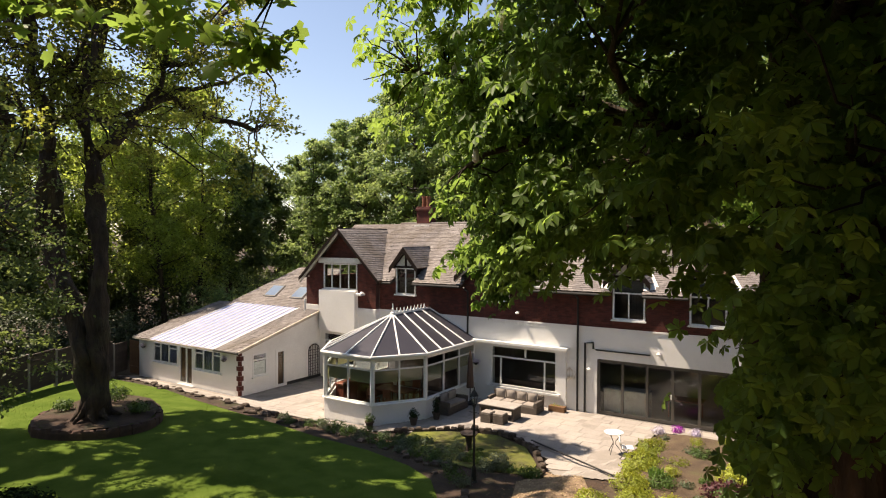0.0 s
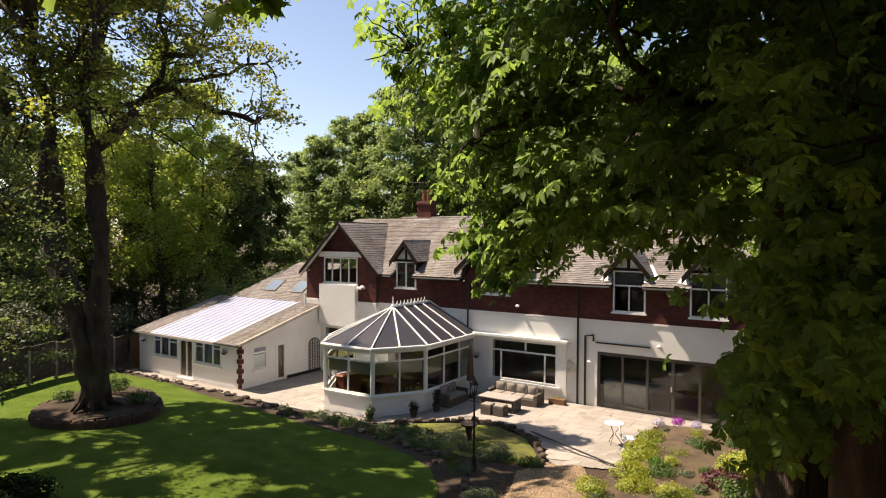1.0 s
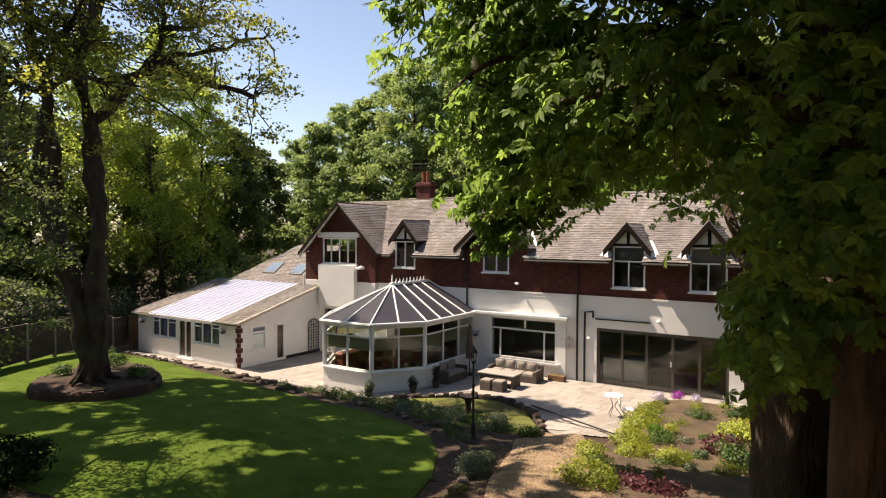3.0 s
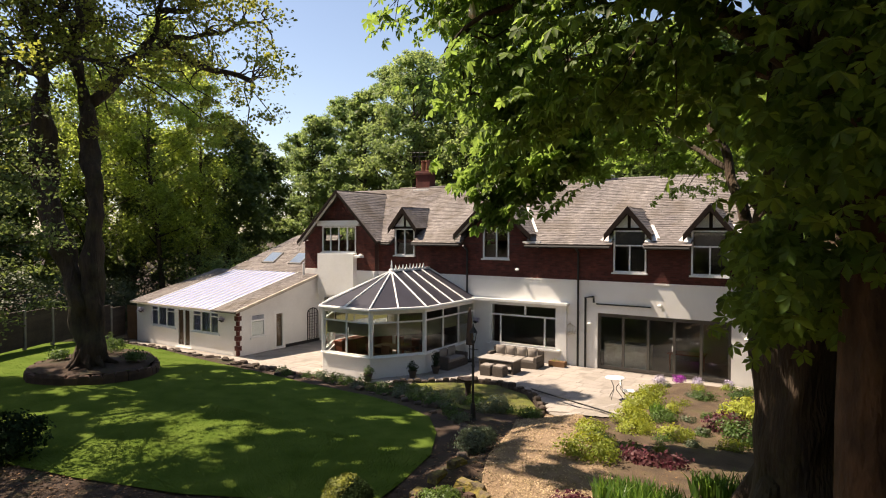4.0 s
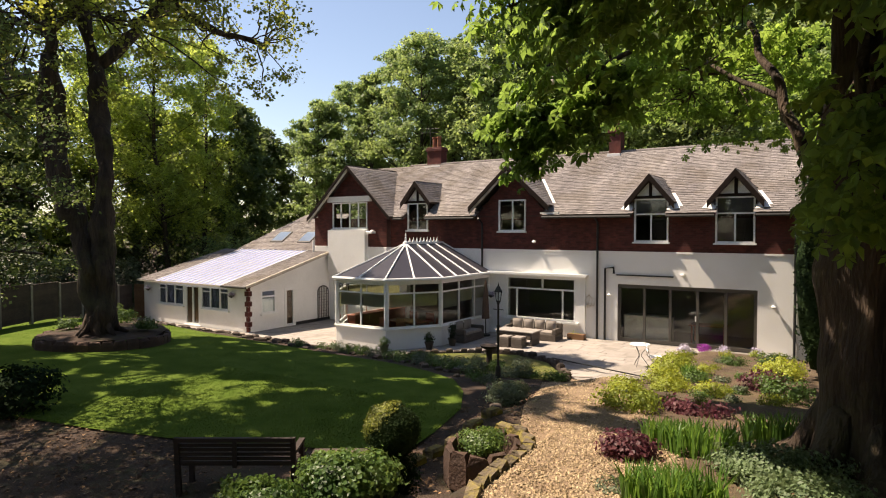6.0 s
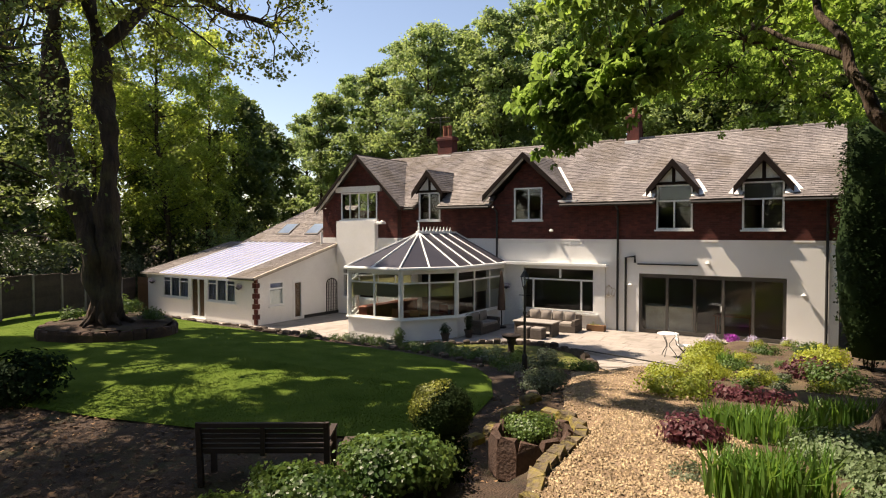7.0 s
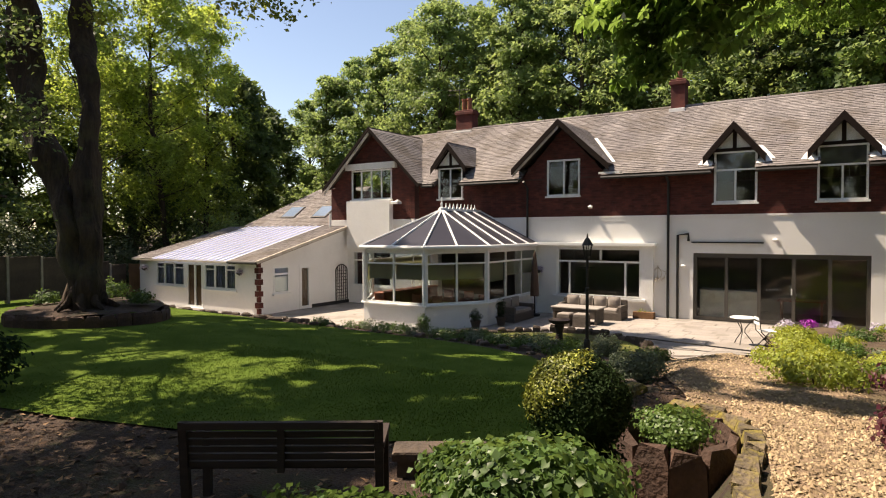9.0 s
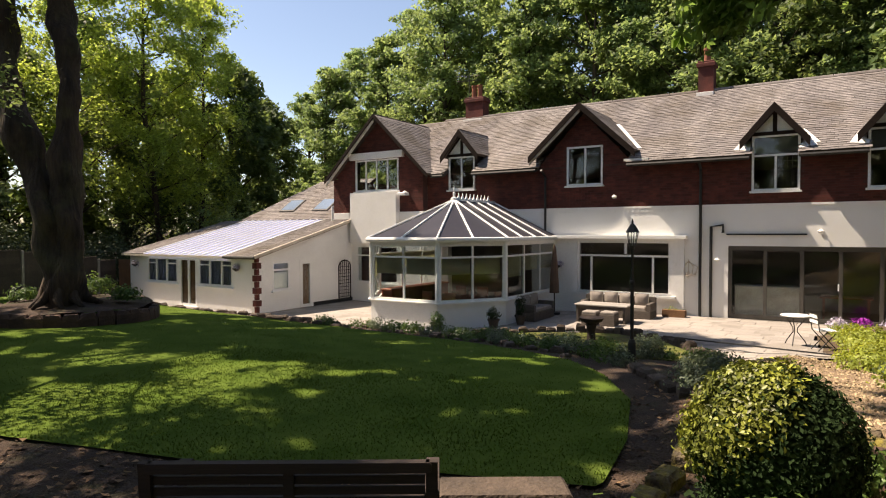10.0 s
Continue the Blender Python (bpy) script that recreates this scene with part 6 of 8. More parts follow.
for i, (bx, by, top) in enumerate([(-48.2, 47, 16.4), (-41.4, 43, 17.1), (-40.9, 46, 19.2), (-35.1, 42.5, 18.6), (-34.3, 45, 21.3), (-29.3, 42, 20.7), (-27.8, 45, 20.9), (-23.3, 41.5, 20.5), (-21.8, 44, 21.8), (-17.8, 41, 20.4), (-15.7, 43, 21.2), (-12.4, 40.5, 19.6), (-10.1, 42, 19.8), (-7.2, 39.5, 18.1), (-4.8, 41, 18.1), (-2.4, 38, 16.6), (-0.1, 39, 16.4), (3.0, 37.5, 16.5), (6.5, 36, 16), (10, 33, 15)]):
    low, r = (3.0 if bx < -34 or bx > 1 else 8.0), 2.7 + 0.5 * (i % 3)

    # some right-hand beeches get the darker leaf in place of shade
    far = bx > -13
    wood_tree("beech_tree", "tall fresh-green beech at the wood's edge" if i % 2 else "tall tiered beech in full spring leaf", bx, by, top, low, r, M_WOOD_DARK if far and i % 3 == 1 else M_BEECH, 0.23, 200 + i, BACK, leaves=28000, flat=0.17, pad=0.20, per=42)
for i, (bx, by, top, low, r) in enumerate([(-46, 55, 15, 4, 4), (-37, 56, 17, 6, 4), (-28, 55, 20, 8, 4.2), (-19, 55, 22, 10, 4.2), (-10, 54, 23, 8, 4.2), (-1, 54, 23, 8, 4.2), (8, 52, 22, 6, 4.2), (16, 46, 20, 4, 4.2)]):
    wood_tree("oak_tree", "dark woodland tree deep in the wood", bx, by, top, low, r, M_WOOD_DARK, 0.55, 260 + i, BACK, leaves=8000)
LEFT = "woodland trees beyond the fence"
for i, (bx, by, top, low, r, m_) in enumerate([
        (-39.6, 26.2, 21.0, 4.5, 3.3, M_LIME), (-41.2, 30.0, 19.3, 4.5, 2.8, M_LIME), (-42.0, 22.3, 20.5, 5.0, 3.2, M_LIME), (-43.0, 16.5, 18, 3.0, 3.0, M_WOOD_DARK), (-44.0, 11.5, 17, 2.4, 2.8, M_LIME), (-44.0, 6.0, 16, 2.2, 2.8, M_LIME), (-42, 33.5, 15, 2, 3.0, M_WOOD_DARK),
        (-45, 27, 15, 2, 3.4, M_WOOD_DARK), (-47, 21, 15, 2, 3.6, M_WOOD_DARK), (-49, 14, 15, 2, 3.6, M_WOOD_DARK), (-49, 7, 14, 2, 3.6, M_WOOD_DARK), (-45, 0, 19, 2, 3.4, M_WOOD_LIT), (-55, 38, 16, 2, 4.0, M_WOOD_LIT), (-54, 30, 20, 2, 4.0, M_WOOD_DARK), (-49, 42, 15, 2, 3.4, M_WOOD_DARK)]):
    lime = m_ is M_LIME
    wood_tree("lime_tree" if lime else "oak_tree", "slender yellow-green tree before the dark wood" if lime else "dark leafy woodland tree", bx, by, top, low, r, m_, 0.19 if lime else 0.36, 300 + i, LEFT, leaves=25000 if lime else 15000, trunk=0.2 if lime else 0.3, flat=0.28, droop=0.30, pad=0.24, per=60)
# trees out of view, added to close the horizon and block skylight
AROUND = "trees round the garden"
for i, (bx, by) in enumerate([(14, 30), (17, 20), (16, 10), (13, 0), (8, -9), (0, -13), (-9, -14), (-18, -12), (-27, -9), (-34, -4), (5.5, -5.5), (-1.5, -7.5), (9.5, 3.0)]):
    wood_tree("oak_tree", "unseen tree added round the garden to hold back skylight", bx, by, 19, 1.5, 4.2, M_WOOD_DARK, 1.0, 340 + i, AROUND, leaves=2600, flat=0.3)


def bush(name, label, x, y, r, h, material, size, seed, n=600, category="shrub", group="", ry=None, lumps=6, z=None, stems=True):
    """A shrub: short stems under a lumpy mass of leaves."""
    rng = np.random.default_rng(seed)
    ry = ry or r
    z0 = ground_z(x, y) if z is None else z
    t = thing(name, label, category, group)
    cl = [(x, y, z0 + h * 0.5, r * 0.8, ry * 0.8, h * 0.48)]
    for _ in range(lumps):
        a = rng.uniform(0, 6.28)
        q = rng.uniform(0.35, 0.75)
        cl.append((x + r * q * math.cos(a), y + ry * q * math.sin(a), z0 + h * rng.uniform(0.3, 0.72), r * rng.uniform(0.25, 0.45), ry * rng.uniform(0.25, 0.45), h * rng.uniform(0.22, 0.35)))
    vol = sum(c[3] * c[4] * c[5] * 4.19 for c in cl)
    p = sprays(cl, n / 7 / vol, 7, max(0.06, size * 1.5), seed, 0.8, 0.62)
    p[:, 2] = np.maximum(p[:, 2], z0 + 0.02)
    if stems:
        s = Shape()
        for k in range(7):
            a = k * 0.9
            s.tube([(x + 0.1 * r * math.cos(a), y + 0.1 * ry * math.sin(a), z0 - 0.08), (x + 0.5 * r * math.cos(a), y + 0.5 * ry * math.sin(a), z0 + h * 0.55)], [0.02, 0.008], 5, cap=False)
        part("stems", s, M_BARK, t)
    nor = p - np.array([x, y, z0 + h * 0.3])
    nor /= np.linalg.norm(nor, axis=1, keepdims=True) + 1e-6
    part("leaves", leaf_mesh("leaves", p, size, material, normals=nor + np.array([0, 0, 0.4]), spread=0.55, aspect=0.9 if material is M_IVY else 0.62, seed=seed), material, t)
    return t


for i, (bx, by, r, h, m_) in enumerate([(-34.2, 26.8, 2.4, 4.6, M_BEECH), (-32.0, 29.8, 2.4, 5.4, M_WOOD_LIT), (-36.6, 29.4, 2.6, 5.6, M_WOOD_LIT), (-33.5, 33.4, 2.8, 5.8, M_BEECH), (-29.5, 34.0, 2.4, 5.2, M_BEECH), (-38.0, 33.5, 2.6, 4.8, M_BUSH_SHADED), (-36.6, 21.0, 1.8, 3.2, M_BUSH_SHADED), (-35.4, 17.8, 1.8, 3.4, M_BUSH_SHADED), (-33.6, 14.5, 1.7, 3.6, M_BUSH_SHADED), (-31.8, 10.5, 1.8, 3.4, M_BUSH_SHADED), (-30.5, 7.2, 1.8, 3.6, M_BUSH_SHADED), (-41, 26, 2.6, 4.6, M_BUSH_SHADED), (-42, 31, 2.6, 4.6, M_BUSH_SHADED), (-43, 37, 2.8, 4.8, M_BUSH_SHADED), (-29.5, 4.0, 1.8, 3.4, M_BUSH_SHADED)]):
    bush("hazel_bush", "leafy green bush beyond the annexe" if m_ is not M_BUSH_SHADED else "bush beyond the fence, its leaf darkened in place of overhead shade", bx, by, r, h, m_, 0.16, 400 + i, 5200, "bush", "bushes at the wood's edge", lumps=9)
for i, (bx, by, r, h) in enumerate([(-1.15, 23.4, 1.0, 7.2), (-1.2, 20.4, 0.95, 6.8), (0.0, 18.6, 1.0, 6.0), (1.3, 17.2, 1.1, 5.6)]):
    t = bush("conifer", "tall dark conifer beside the house" if i == 0 else "dark conifer in the hedge row", bx, by, r, h, M_CONIFER, 0.10, 450 + i, 15000, "tree", "conifer row", lumps=14)
    z0 = ground_z(bx, by)
    core = Shape().lathe(bx, by, [(r * 0.45, z0 + 0.05 * h), (r * 0.66, z0 + 0.2 * h), (r * 0.7, z0 + 0.45 * h), (r * 0.6, z0 + 0.7 * h), (r * 0.35, z0 + 0.88 * h), (0.04, z0 + 0.95 * h)], 14)
    core.v = gnarled(core.v, 0.10, 460 + i)
    part("core", core, M_CONIFER, t, "dark inner growth", True)

# the tree whose boughs reach in over the lawn from beside the bench; its high, unseen clumps are added for shade
tree("hornbeam_tree", "dark tree whose low boughs reach over the lawn", (-15, 1.5), [(-15.0, 1.5, 0.6), (-15.0, 1.5, 1.4), (-15.1, 1.6, 4.5), (-14.8, 1.9, 8.0), (-14.6, 2.2, 11.0)], [0.55, 0.38, 0.32, 0.27, 0.2],
     [(-14.4, 5.4, 6.6, 1.0, 0.9, 0.8), (-15.4, 5.0, 7.8, 1.2, 1.1, 0.9), (-13.6, 5.8, 8.2, 0.9, 0.8, 0.7), (-14.6, 5.6, 9.6, 1.2, 1.0, 0.8), (-13.6, 4.4, 10.4, 1.3, 1.1, 0.8), (-16.4, 4.4, 9.6, 1.4, 1.2, 0.9), (-16.6, 5.2, 6.6, 1.0, 1.0, 0.8),
      (-16.3, 7.3, 7.0, 1.2, 1.0, 1.5), (-17.0, 6.9, 5.0, 1.2, 1.0, 1.2), (-16.9, 7.1, 9.3, 1.2, 1.0, 0.9), (-17.8, 7.0, 3.4, 1.0, 0.8, 0.7), (-15, 3, 13, 2.2, 2.0, 1.1), (-18.0, 2.5, 11, 2.0, 1.8, 1.2), (-12.8, 1.5, 12, 2.0, 1.8, 1.1), (-15.5, -0.5, 12, 2.2, 2.0, 1.2), (-19.0, 4.6, 8.4, 1.2, 1.2, 0.8), (-18.6, 8.6, 5.6, 1.0, 0.8, 0.9), (-18.2, 8.4, 7.4, 1.0, 0.8, 0.8), (-17.6, 8.2, 8.8, 0.9, 0.8, 0.7), (-18.8, 8.8, 4.2, 0.8, 0.7, 0.6), (-20.0, 3.5, 13.5, 2.0, 1.6, 0.9), (-17.6, 4.6, 14.2, 1.8, 1.4, 0.8), (-18.6, 4.3, 13.2, 1.8, 1.3, 0.7), (-16.6, 3.6, 13.0, 1.6, 1.2, 0.7), (-18.0, 4.0, 12.5, 1.7, 1.3, 0.6), (-17.6, 4.2, 13.8, 1.3, 1.1, 0.6), (-17.3, 3.3, 12.3, 1.5, 1.2, 0.6), (-19.4, 6.2, 14.6, 1.6, 1.2, 0.8)],
     M_WOOD_DARK, 0.12, 3.2, 44, 0.5, 370, limb_r=0.1, twigs=4, hollow=0.1, forks=[(-15.1, 1.6, 4.5), (-14.8, 1.9, 8.0), (-14.6, 2.2, 11.0)])


# the maple beside the flight's start, one bough of which hangs into the open
def maple():
    rng = np.random.default_rng(91)
    t = thing("maple_tree", "maple whose leafy bough hangs beside the chestnut", "tree")
    x, y = -7.5, -3.0
    s = Shape()
    z0 = ground_z(x, y)
    s.tube([(x, y, z0 - 0.2), (x, y, z0 + 0.6), (x + 0.1, y, 6.0), (x + 0.4, y + 0.2, 9.0), (x + 0.8, y + 0.4, 11.5)], [0.55, 0.38, 0.3, 0.24, 0.15], 14)
    bough = [Vector(q) for q in ((x + 0.4, y + 0.2, 9.0), (-6.3, -1.2, 10.0), (-5.0, 0.8, 10.2), (-4.0, 1.9, 9.9), (-3.2, 2.5, 9.6), (-2.6, 2.95, 9.35))]
    s.tube(bough, [0.13, 0.10, 0.07, 0.045, 0.03, 0.015], 8)
    tufts = [(-3.95, 2.05, 9.0, 0.22, 0.22, 0.15), (-3.7, 2.2, 9.05, 0.25, 0.25, 0.15), (-3.45, 2.35, 9.0, 0.25, 0.25, 0.15), (-3.25, 2.5, 8.95, 0.22, 0.22, 0.16), (-3.05, 2.65, 8.85, 0.2, 0.2, 0.16), (-2.9, 2.75, 8.72, 0.15, 0.15, 0.14), (-2.8, 2.85, 8.85, 0.14, 0.14, 0.15),
             (-3.15, 2.5, 9.15, 0.3, 0.3, 0.15), (-3.6, 2.1, 9.3, 0.35, 0.35, 0.15), (-2.85, 2.75, 9.1, 0.22, 0.22, 0.15), (-4.3, 1.7, 9.2, 0.3, 0.3, 0.2)]
    for c in tufts:
        src = min(bough[2:], key=lambda q: (q - Vector(c[:3])).length)
        s.tube(limb_path(src, c[:3], rng, 0.06, 5), [0.012, 0.01, 0.008, 0.006, 0.004], 5, cap=False)
    crown = []
    for k in range(16):
        a, d = rng.uniform(0, 6.28), rng.uniform(0.5, 2.6)
        crown.append((x + 0.8 + d * math.cos(a), y + 0.2 + d * 0.8 * math.sin(a), rng.uniform(10.2, 14.0), rng.uniform(0.8, 1.4), rng.uniform(0.8, 1.4), rng.uniform(0.5, 0.8)))
        s.tube(limb_path((x + 0.5, y + 0.2, 9.6), crown[-1][:3], rng, 0.08, 6), np.linspace(0.07, 0.02, 6), 6, cap=False)
    part("trunk", s, M_BARK, t, "grey-brown trunk and boughs", True)
    p = sprays(tufts, 95, 9, 0.16, 92, 0.8, 0.0)
    part("crown", lobed_mesh("crown", p, 0.095, M_CHESTNUT, 93), M_CHESTNUT, t, "broad lobed leaves of the hanging bough")
    p, q, sz = shell(crown, 0.3, 0.9, 94)
    part("crown", tri_leaves("crown", p, q, sz, M_SYCAMORE, 95), M_SYCAMORE, t, "leafy upper crown")


maple()


# the pine that stands behind the chestnut's hanging skirt
def pine():
    rng = np.random.default_rng(97)
    t = thing("pine_tree", "tall pine with scaly orange-brown bark beside the chestnut", "tree")
    x, y = 0.32, 8.2
    z0 = ground_z(x, y)
    s = Shape()
    s.tube([(x + 0.02 * math.sin(z), y, z) for z in (z0 - 0.3, z0 + 0.2, z0 + 0.8, 4.0, 7.0, 10.0, 13.0)], [0.52, 0.42, 0.36, 0.34, 0.31, 0.26, 0.15], 14)
    tufts = []
    for k in range(22):
        a, d, z = rng.uniform(0, 6.28), rng.uniform(0.4, 2.4), rng.uniform(10.4, 14.5)
        c = (x + 0.6 + d * math.cos(a), y - 0.8 + d * math.sin(a), z)
        s.tube(limb_path((x, y, min(z, 12.8) - 0.6), c, rng, 0.06, 6), np.linspace(0.06, 0.015, 6), 6, cap=False)
        tufts.append((*c, rng.uniform(0.6, 1.1), rng.uniform(0.6, 1.1), rng.uniform(0.35, 0.6)))
    part("trunk", s, M_PINE, t, "scaly orange-brown trunk", True)
    p, q, sz = shell(tufts, 0.2, 1.2, 98)
    part("crown", tri_leaves("crown", p, q, sz, M_CONIFER, 99), M_CONIFER, t, "dark needle tufts")


M_PINE = mat("pine_bark", (0.125, 0.068, 0.038), 0.95, (0.040, 0.025, 0.018), 5.0, fine=12, bump=1.0, dist=0.06, streak=(1, 1, 0.35))
pine()

# ---- garden ----
PATIO = poly_inside([(-32.4, 18.7), (-27, 18.5), (-24, 18.3), (-20.5, 18.4), (-17.5, 18.35), (-15.2, 18.7), (-13.4, 19.8), (-11.9, 20.8), (-10.6, 21.0), (-9.7, 20.8), (-8.8, 20.25), (-8.1, 19.35), (-7.6, 18.4), (-7.0, 17.7), (-6.0, 17.5), (-5.3, 18.0), (-5.75, 20.2), (-6.0, 22.8), (-5.6, 24.2), (-2.4, 24.5), (-2.4, 25.28), (-19.9, 25.28), (-19.9, 24.98), (-23.7, 24.98), (-23.75, 19.62), (-32.4, 19.62)])
CONS_IN = poly_inside([tuple(p) for p in offset_poly(CV, 0.10)])
patio = sheet("patio", lambda x, y: PATIO(x, y) and not CONS_IN(x, y), -33, -2, 17.2, 25.5, 0.12, 0.011, M_JOINT, "paved patio of pale sandstone flags", "patio")
rng = np.random.default_rng(12)
row_y = 17.45
while row_y < 25.2:
    d = 0.6 if rng.random() < 0.6 else 0.45
    fx = -32.4 + rng.uniform(0, 0.5)
    while fx < -2.5:
        w = rng.choice([0.6, 0.9, 0.75])
        x0, x1, y0, y1 = fx + 0.012, fx + w - 0.012, row_y + 0.012, min(row_y + d, 25.27) - 0.012
        fx += w
        cs = [(x0, y0), (x1, y0), (x1, y1), (x0, y1)]
        inn = [PATIO(*c) and not CONS_IN(*c) for c in cs]
        if sum(inn) < 3:
            continue
        tilt = rng.normal() * 0.003
        zs = [ground_z(*c) + 0.016 + tilt * (1 if i in (1, 2) else -1) for i, c in enumerate(cs)]
        b = 0.012
        vs = [(x, y, z - 0.05) for (x, y), z in zip(cs, zs)] + [(x, y, z - 0.006) for (x, y), z in zip(cs, zs)] + [(x + (b if i in (0, 3) else -b), y + (b if i < 2 else -b), z) for i, ((x, y), z) in enumerate(zip(cs, zs))]
        fs = [(8, 9, 10, 11)] + [(i, (i + 1) % 4, 4 + (i + 1) % 4, 4 + i) for i in range(4)] + [(4 + i, 4 + (i + 1) % 4, 8 + (i + 1) % 4, 8 + i) for i in range(4)]
        part("flagstone", mesh_of("flagstone", vs, fs, M_FLAG), M_FLAG, patio)
    row_y += d
# dark drainage channel across the patio
part("channel", Shape().slab([(-9.3, 20.72, ground_z(-9.3, 20.7) + 0.035), (-5.3, 18.0, ground_z(-5.3, 18.0) + 0.035), (-5.27, 18.06, ground_z(-5.3, 18.1) + 0.035), (-9.27, 20.78, ground_z(-9.3, 20.8) + 0.035)], 0.03), M_BLACK, patio, "narrow dark drainage channel")


def rock(parent, x, y, z, sx, sy, sz, rz, material, rng, name="stone"):
    """A worn block with uneven faces."""
    vs = []
    for k, (u, v, w) in enumerate([(-1, -1, 0), (1, -1, 0), (1, 1, 0), (-1, 1, 0), (-1, -1, .75), (1, -1, .75), (1, 1, .75), (-1, 1, .75), (-.7, -.7, 1), (.7, -.7, 1), (.7, .7, 1), (-.7, .7, 1)]):
        j = rng.normal(size=3) * 0.07
        vs.append(((u + j[0]) * sx / 2, (v + j[1]) * sy / 2, (w + j[2] * 0.6) * sz))
    fs = [(0, 1, 5, 4), (1, 2, 6, 5), (2, 3, 7, 6), (3, 0, 4, 7), (4, 5, 9, 8), (5, 6, 10, 9), (6, 7, 11, 10), (7, 4, 8, 11), (8, 9, 10, 11), (3, 2, 1, 0)]
    ob = new(name, mesh_of(name, vs, fs, material))
    ob.parent = parent
    ob.matrix_basis = pose(x, y, z, 0, 0, rz)
    return ob


def rounded(pts, closed=False):
    """A line with its corners cut twice."""
    for _ in range(2):
        q = [] if closed else [pts[0]]
        for (xa, ya), (xb, yb) in zip(pts, pts[1:]):
            q += [(xa * 0.75 + xb * 0.25, ya * 0.75 + yb * 0.25), (xa * 0.25 + xb * 0.75, ya * 0.25 + yb * 0.75)]
        pts = q + [q[0] if closed else pts[-1]]
    return pts


def along(pts, step):
    out, carry = [], 0.0
    for (xa, ya), (xb, yb) in zip(pts[:-1], pts[1:]):
        L = math.hypot(xb - xa, yb - ya)
        d = carry
        while d < L:
            out.append((xa + (xb - xa) * d / L, ya + (yb - ya) * d / L, math.degrees(math.atan2(yb - ya, xb - xa))))
            d += step
        carry = d - L
    return out


rng = np.random.default_rng(14)
# round bed edged with upright stones
edging = thing("stone_edging", "curved edging of upright stone blocks round the moss bed", "edging")
for i, (x, y, a) in enumerate(along([(-14.2, 19.3), (-13.3, 19.75), (-12.4, 20.4), (-11.4, 20.75), (-10.6, 20.8), (-9.8, 20.6), (-9.0, 20.05), (-8.3, 19.2), (-7.75, 18.3), (-7.5, 17.5)], 0.27)):
    rock(edging, x, y, ground_z(x, y) - 0.05, 0.25, 0.17, 0.15 + 0.07 * (i % 2) + rng.normal() * 0.02, a + rng.normal() * 4, M_STONE, rng)
sheet("moss_bed", poly_inside([(-13.6, 19.4), (-12.3, 20.2), (-10.6, 20.6), (-9.1, 19.9), (-8.1, 18.6), (-8.0, 17.4), (-9.6, 16.8), (-11.6, 17.0), (-13.2, 17.8)]), -14.5, -7, 16, 21, 0.12, 0.035, mat("moss_grass", (0.17, 0.18, 0.028), 0.95, (0.075, 0.085, 0.018), 1.4, fine=40, bump=0.9, dist=0.03, stain=(0.055, 0.040, 0.024, 0.92), stain_scale=0.9, stain_lo=0.46), "yellow-green mossy grass inside the stone edging", "moss bed")
# rough rockery between lawn and patio
rockery = thing("rockery_edging", "line of rough dark rocks between lawn and paving", "rockery")
for x, y, a in along([(-31.5, 18.2), (-27, 18.15), (-24, 17.75), (-21, 17.4), (-18, 17.2), (-15.5, 17.0), (-13, 17.0), (-11, 16.3), (-9.6, 15.6)], 0.42):
    for _ in range(2):
        px, py = x + rng.normal() * 0.2, y + 0.25 + rng.normal() * 0.28
        k = rng.uniform(0.08, 0.24)
        rock(rockery, px, py, ground_z(px, py) - 0.06, k * 1.3, k, k * 0.75, rng.uniform(0, 180), M_STONE, rng, "rock")
# raised bed of the large tree
BED = [(bx - 2.05, by + 1.05) for bx, by in ((-20.7, 9.1), (-19.4, 9.4), (-18.4, 10.2), (-17.9, 11.3), (-18.6, 12.6), (-20.4, 13.6), (-22.2, 13.5), (-22.9, 12.0), (-22.3, 10.3), (-20.7, 9.1))]
bed = thing("tree_bed", "raised round bed edged with dark stone, soil on top", "raised bed")
BED = rounded(BED, True)
for x, y, a in along(BED, 0.36):
    rock(bed, x, y, ground_z(x, y) - 0.08, 0.38, 0.20, 0.42 + rng.normal() * 0.02, a, M_BEDSTONE, rng)
cx, cy = -22.35, 12.35
v, f = [(cx, cy, 1.44)], []
for k, (x, y) in enumerate(BED[:-1]):
    for q in (0.5, 0.97):
        v.append((cx + (x - cx) * q, cy + (y - cy) * q, 1.43 - 0.18 * q + rng.normal() * 0.02))
n = len(BED) - 1
for k in range(n):
    a, b = 1 + 2 * k, 1 + 2 * ((k + 1) % n)
    f += [(0, a, b), (a, a + 1, b + 1, b)]
part("bed_soil", mesh_of("bed_soil", v, f, M_SOIL, True), M_SOIL, bed)

# mossy wall that holds the gravel path
wallm = thing("mossy_path_wall", "low wall of mossy blocks along the gravel path", "garden wall")
WL = [(-4.0, 4.9), (-4.33, 6.6), (-4.6, 7.25), (-4.73, 7.95), (-4.72, 8.7), (-4.8, 9.3), (-5.05, 9.75), (-5.4, 9.98), (-5.8, 10.0)]
for x, y, a in along(rounded(WL), 0.33):
    top_z = ground_z(max(x, -4.75) + 0.4, y) + 0.085 + rng.normal() * 0.012
    rock(wallm, x, y, 0.95, 0.36, 0.22, top_z - 0.95, a + rng.normal() * 1.5, M_MOSS, rng, "block")
ring = thing("planter_ring", "small ring of low dark stones round a fern-green plant", "planter")
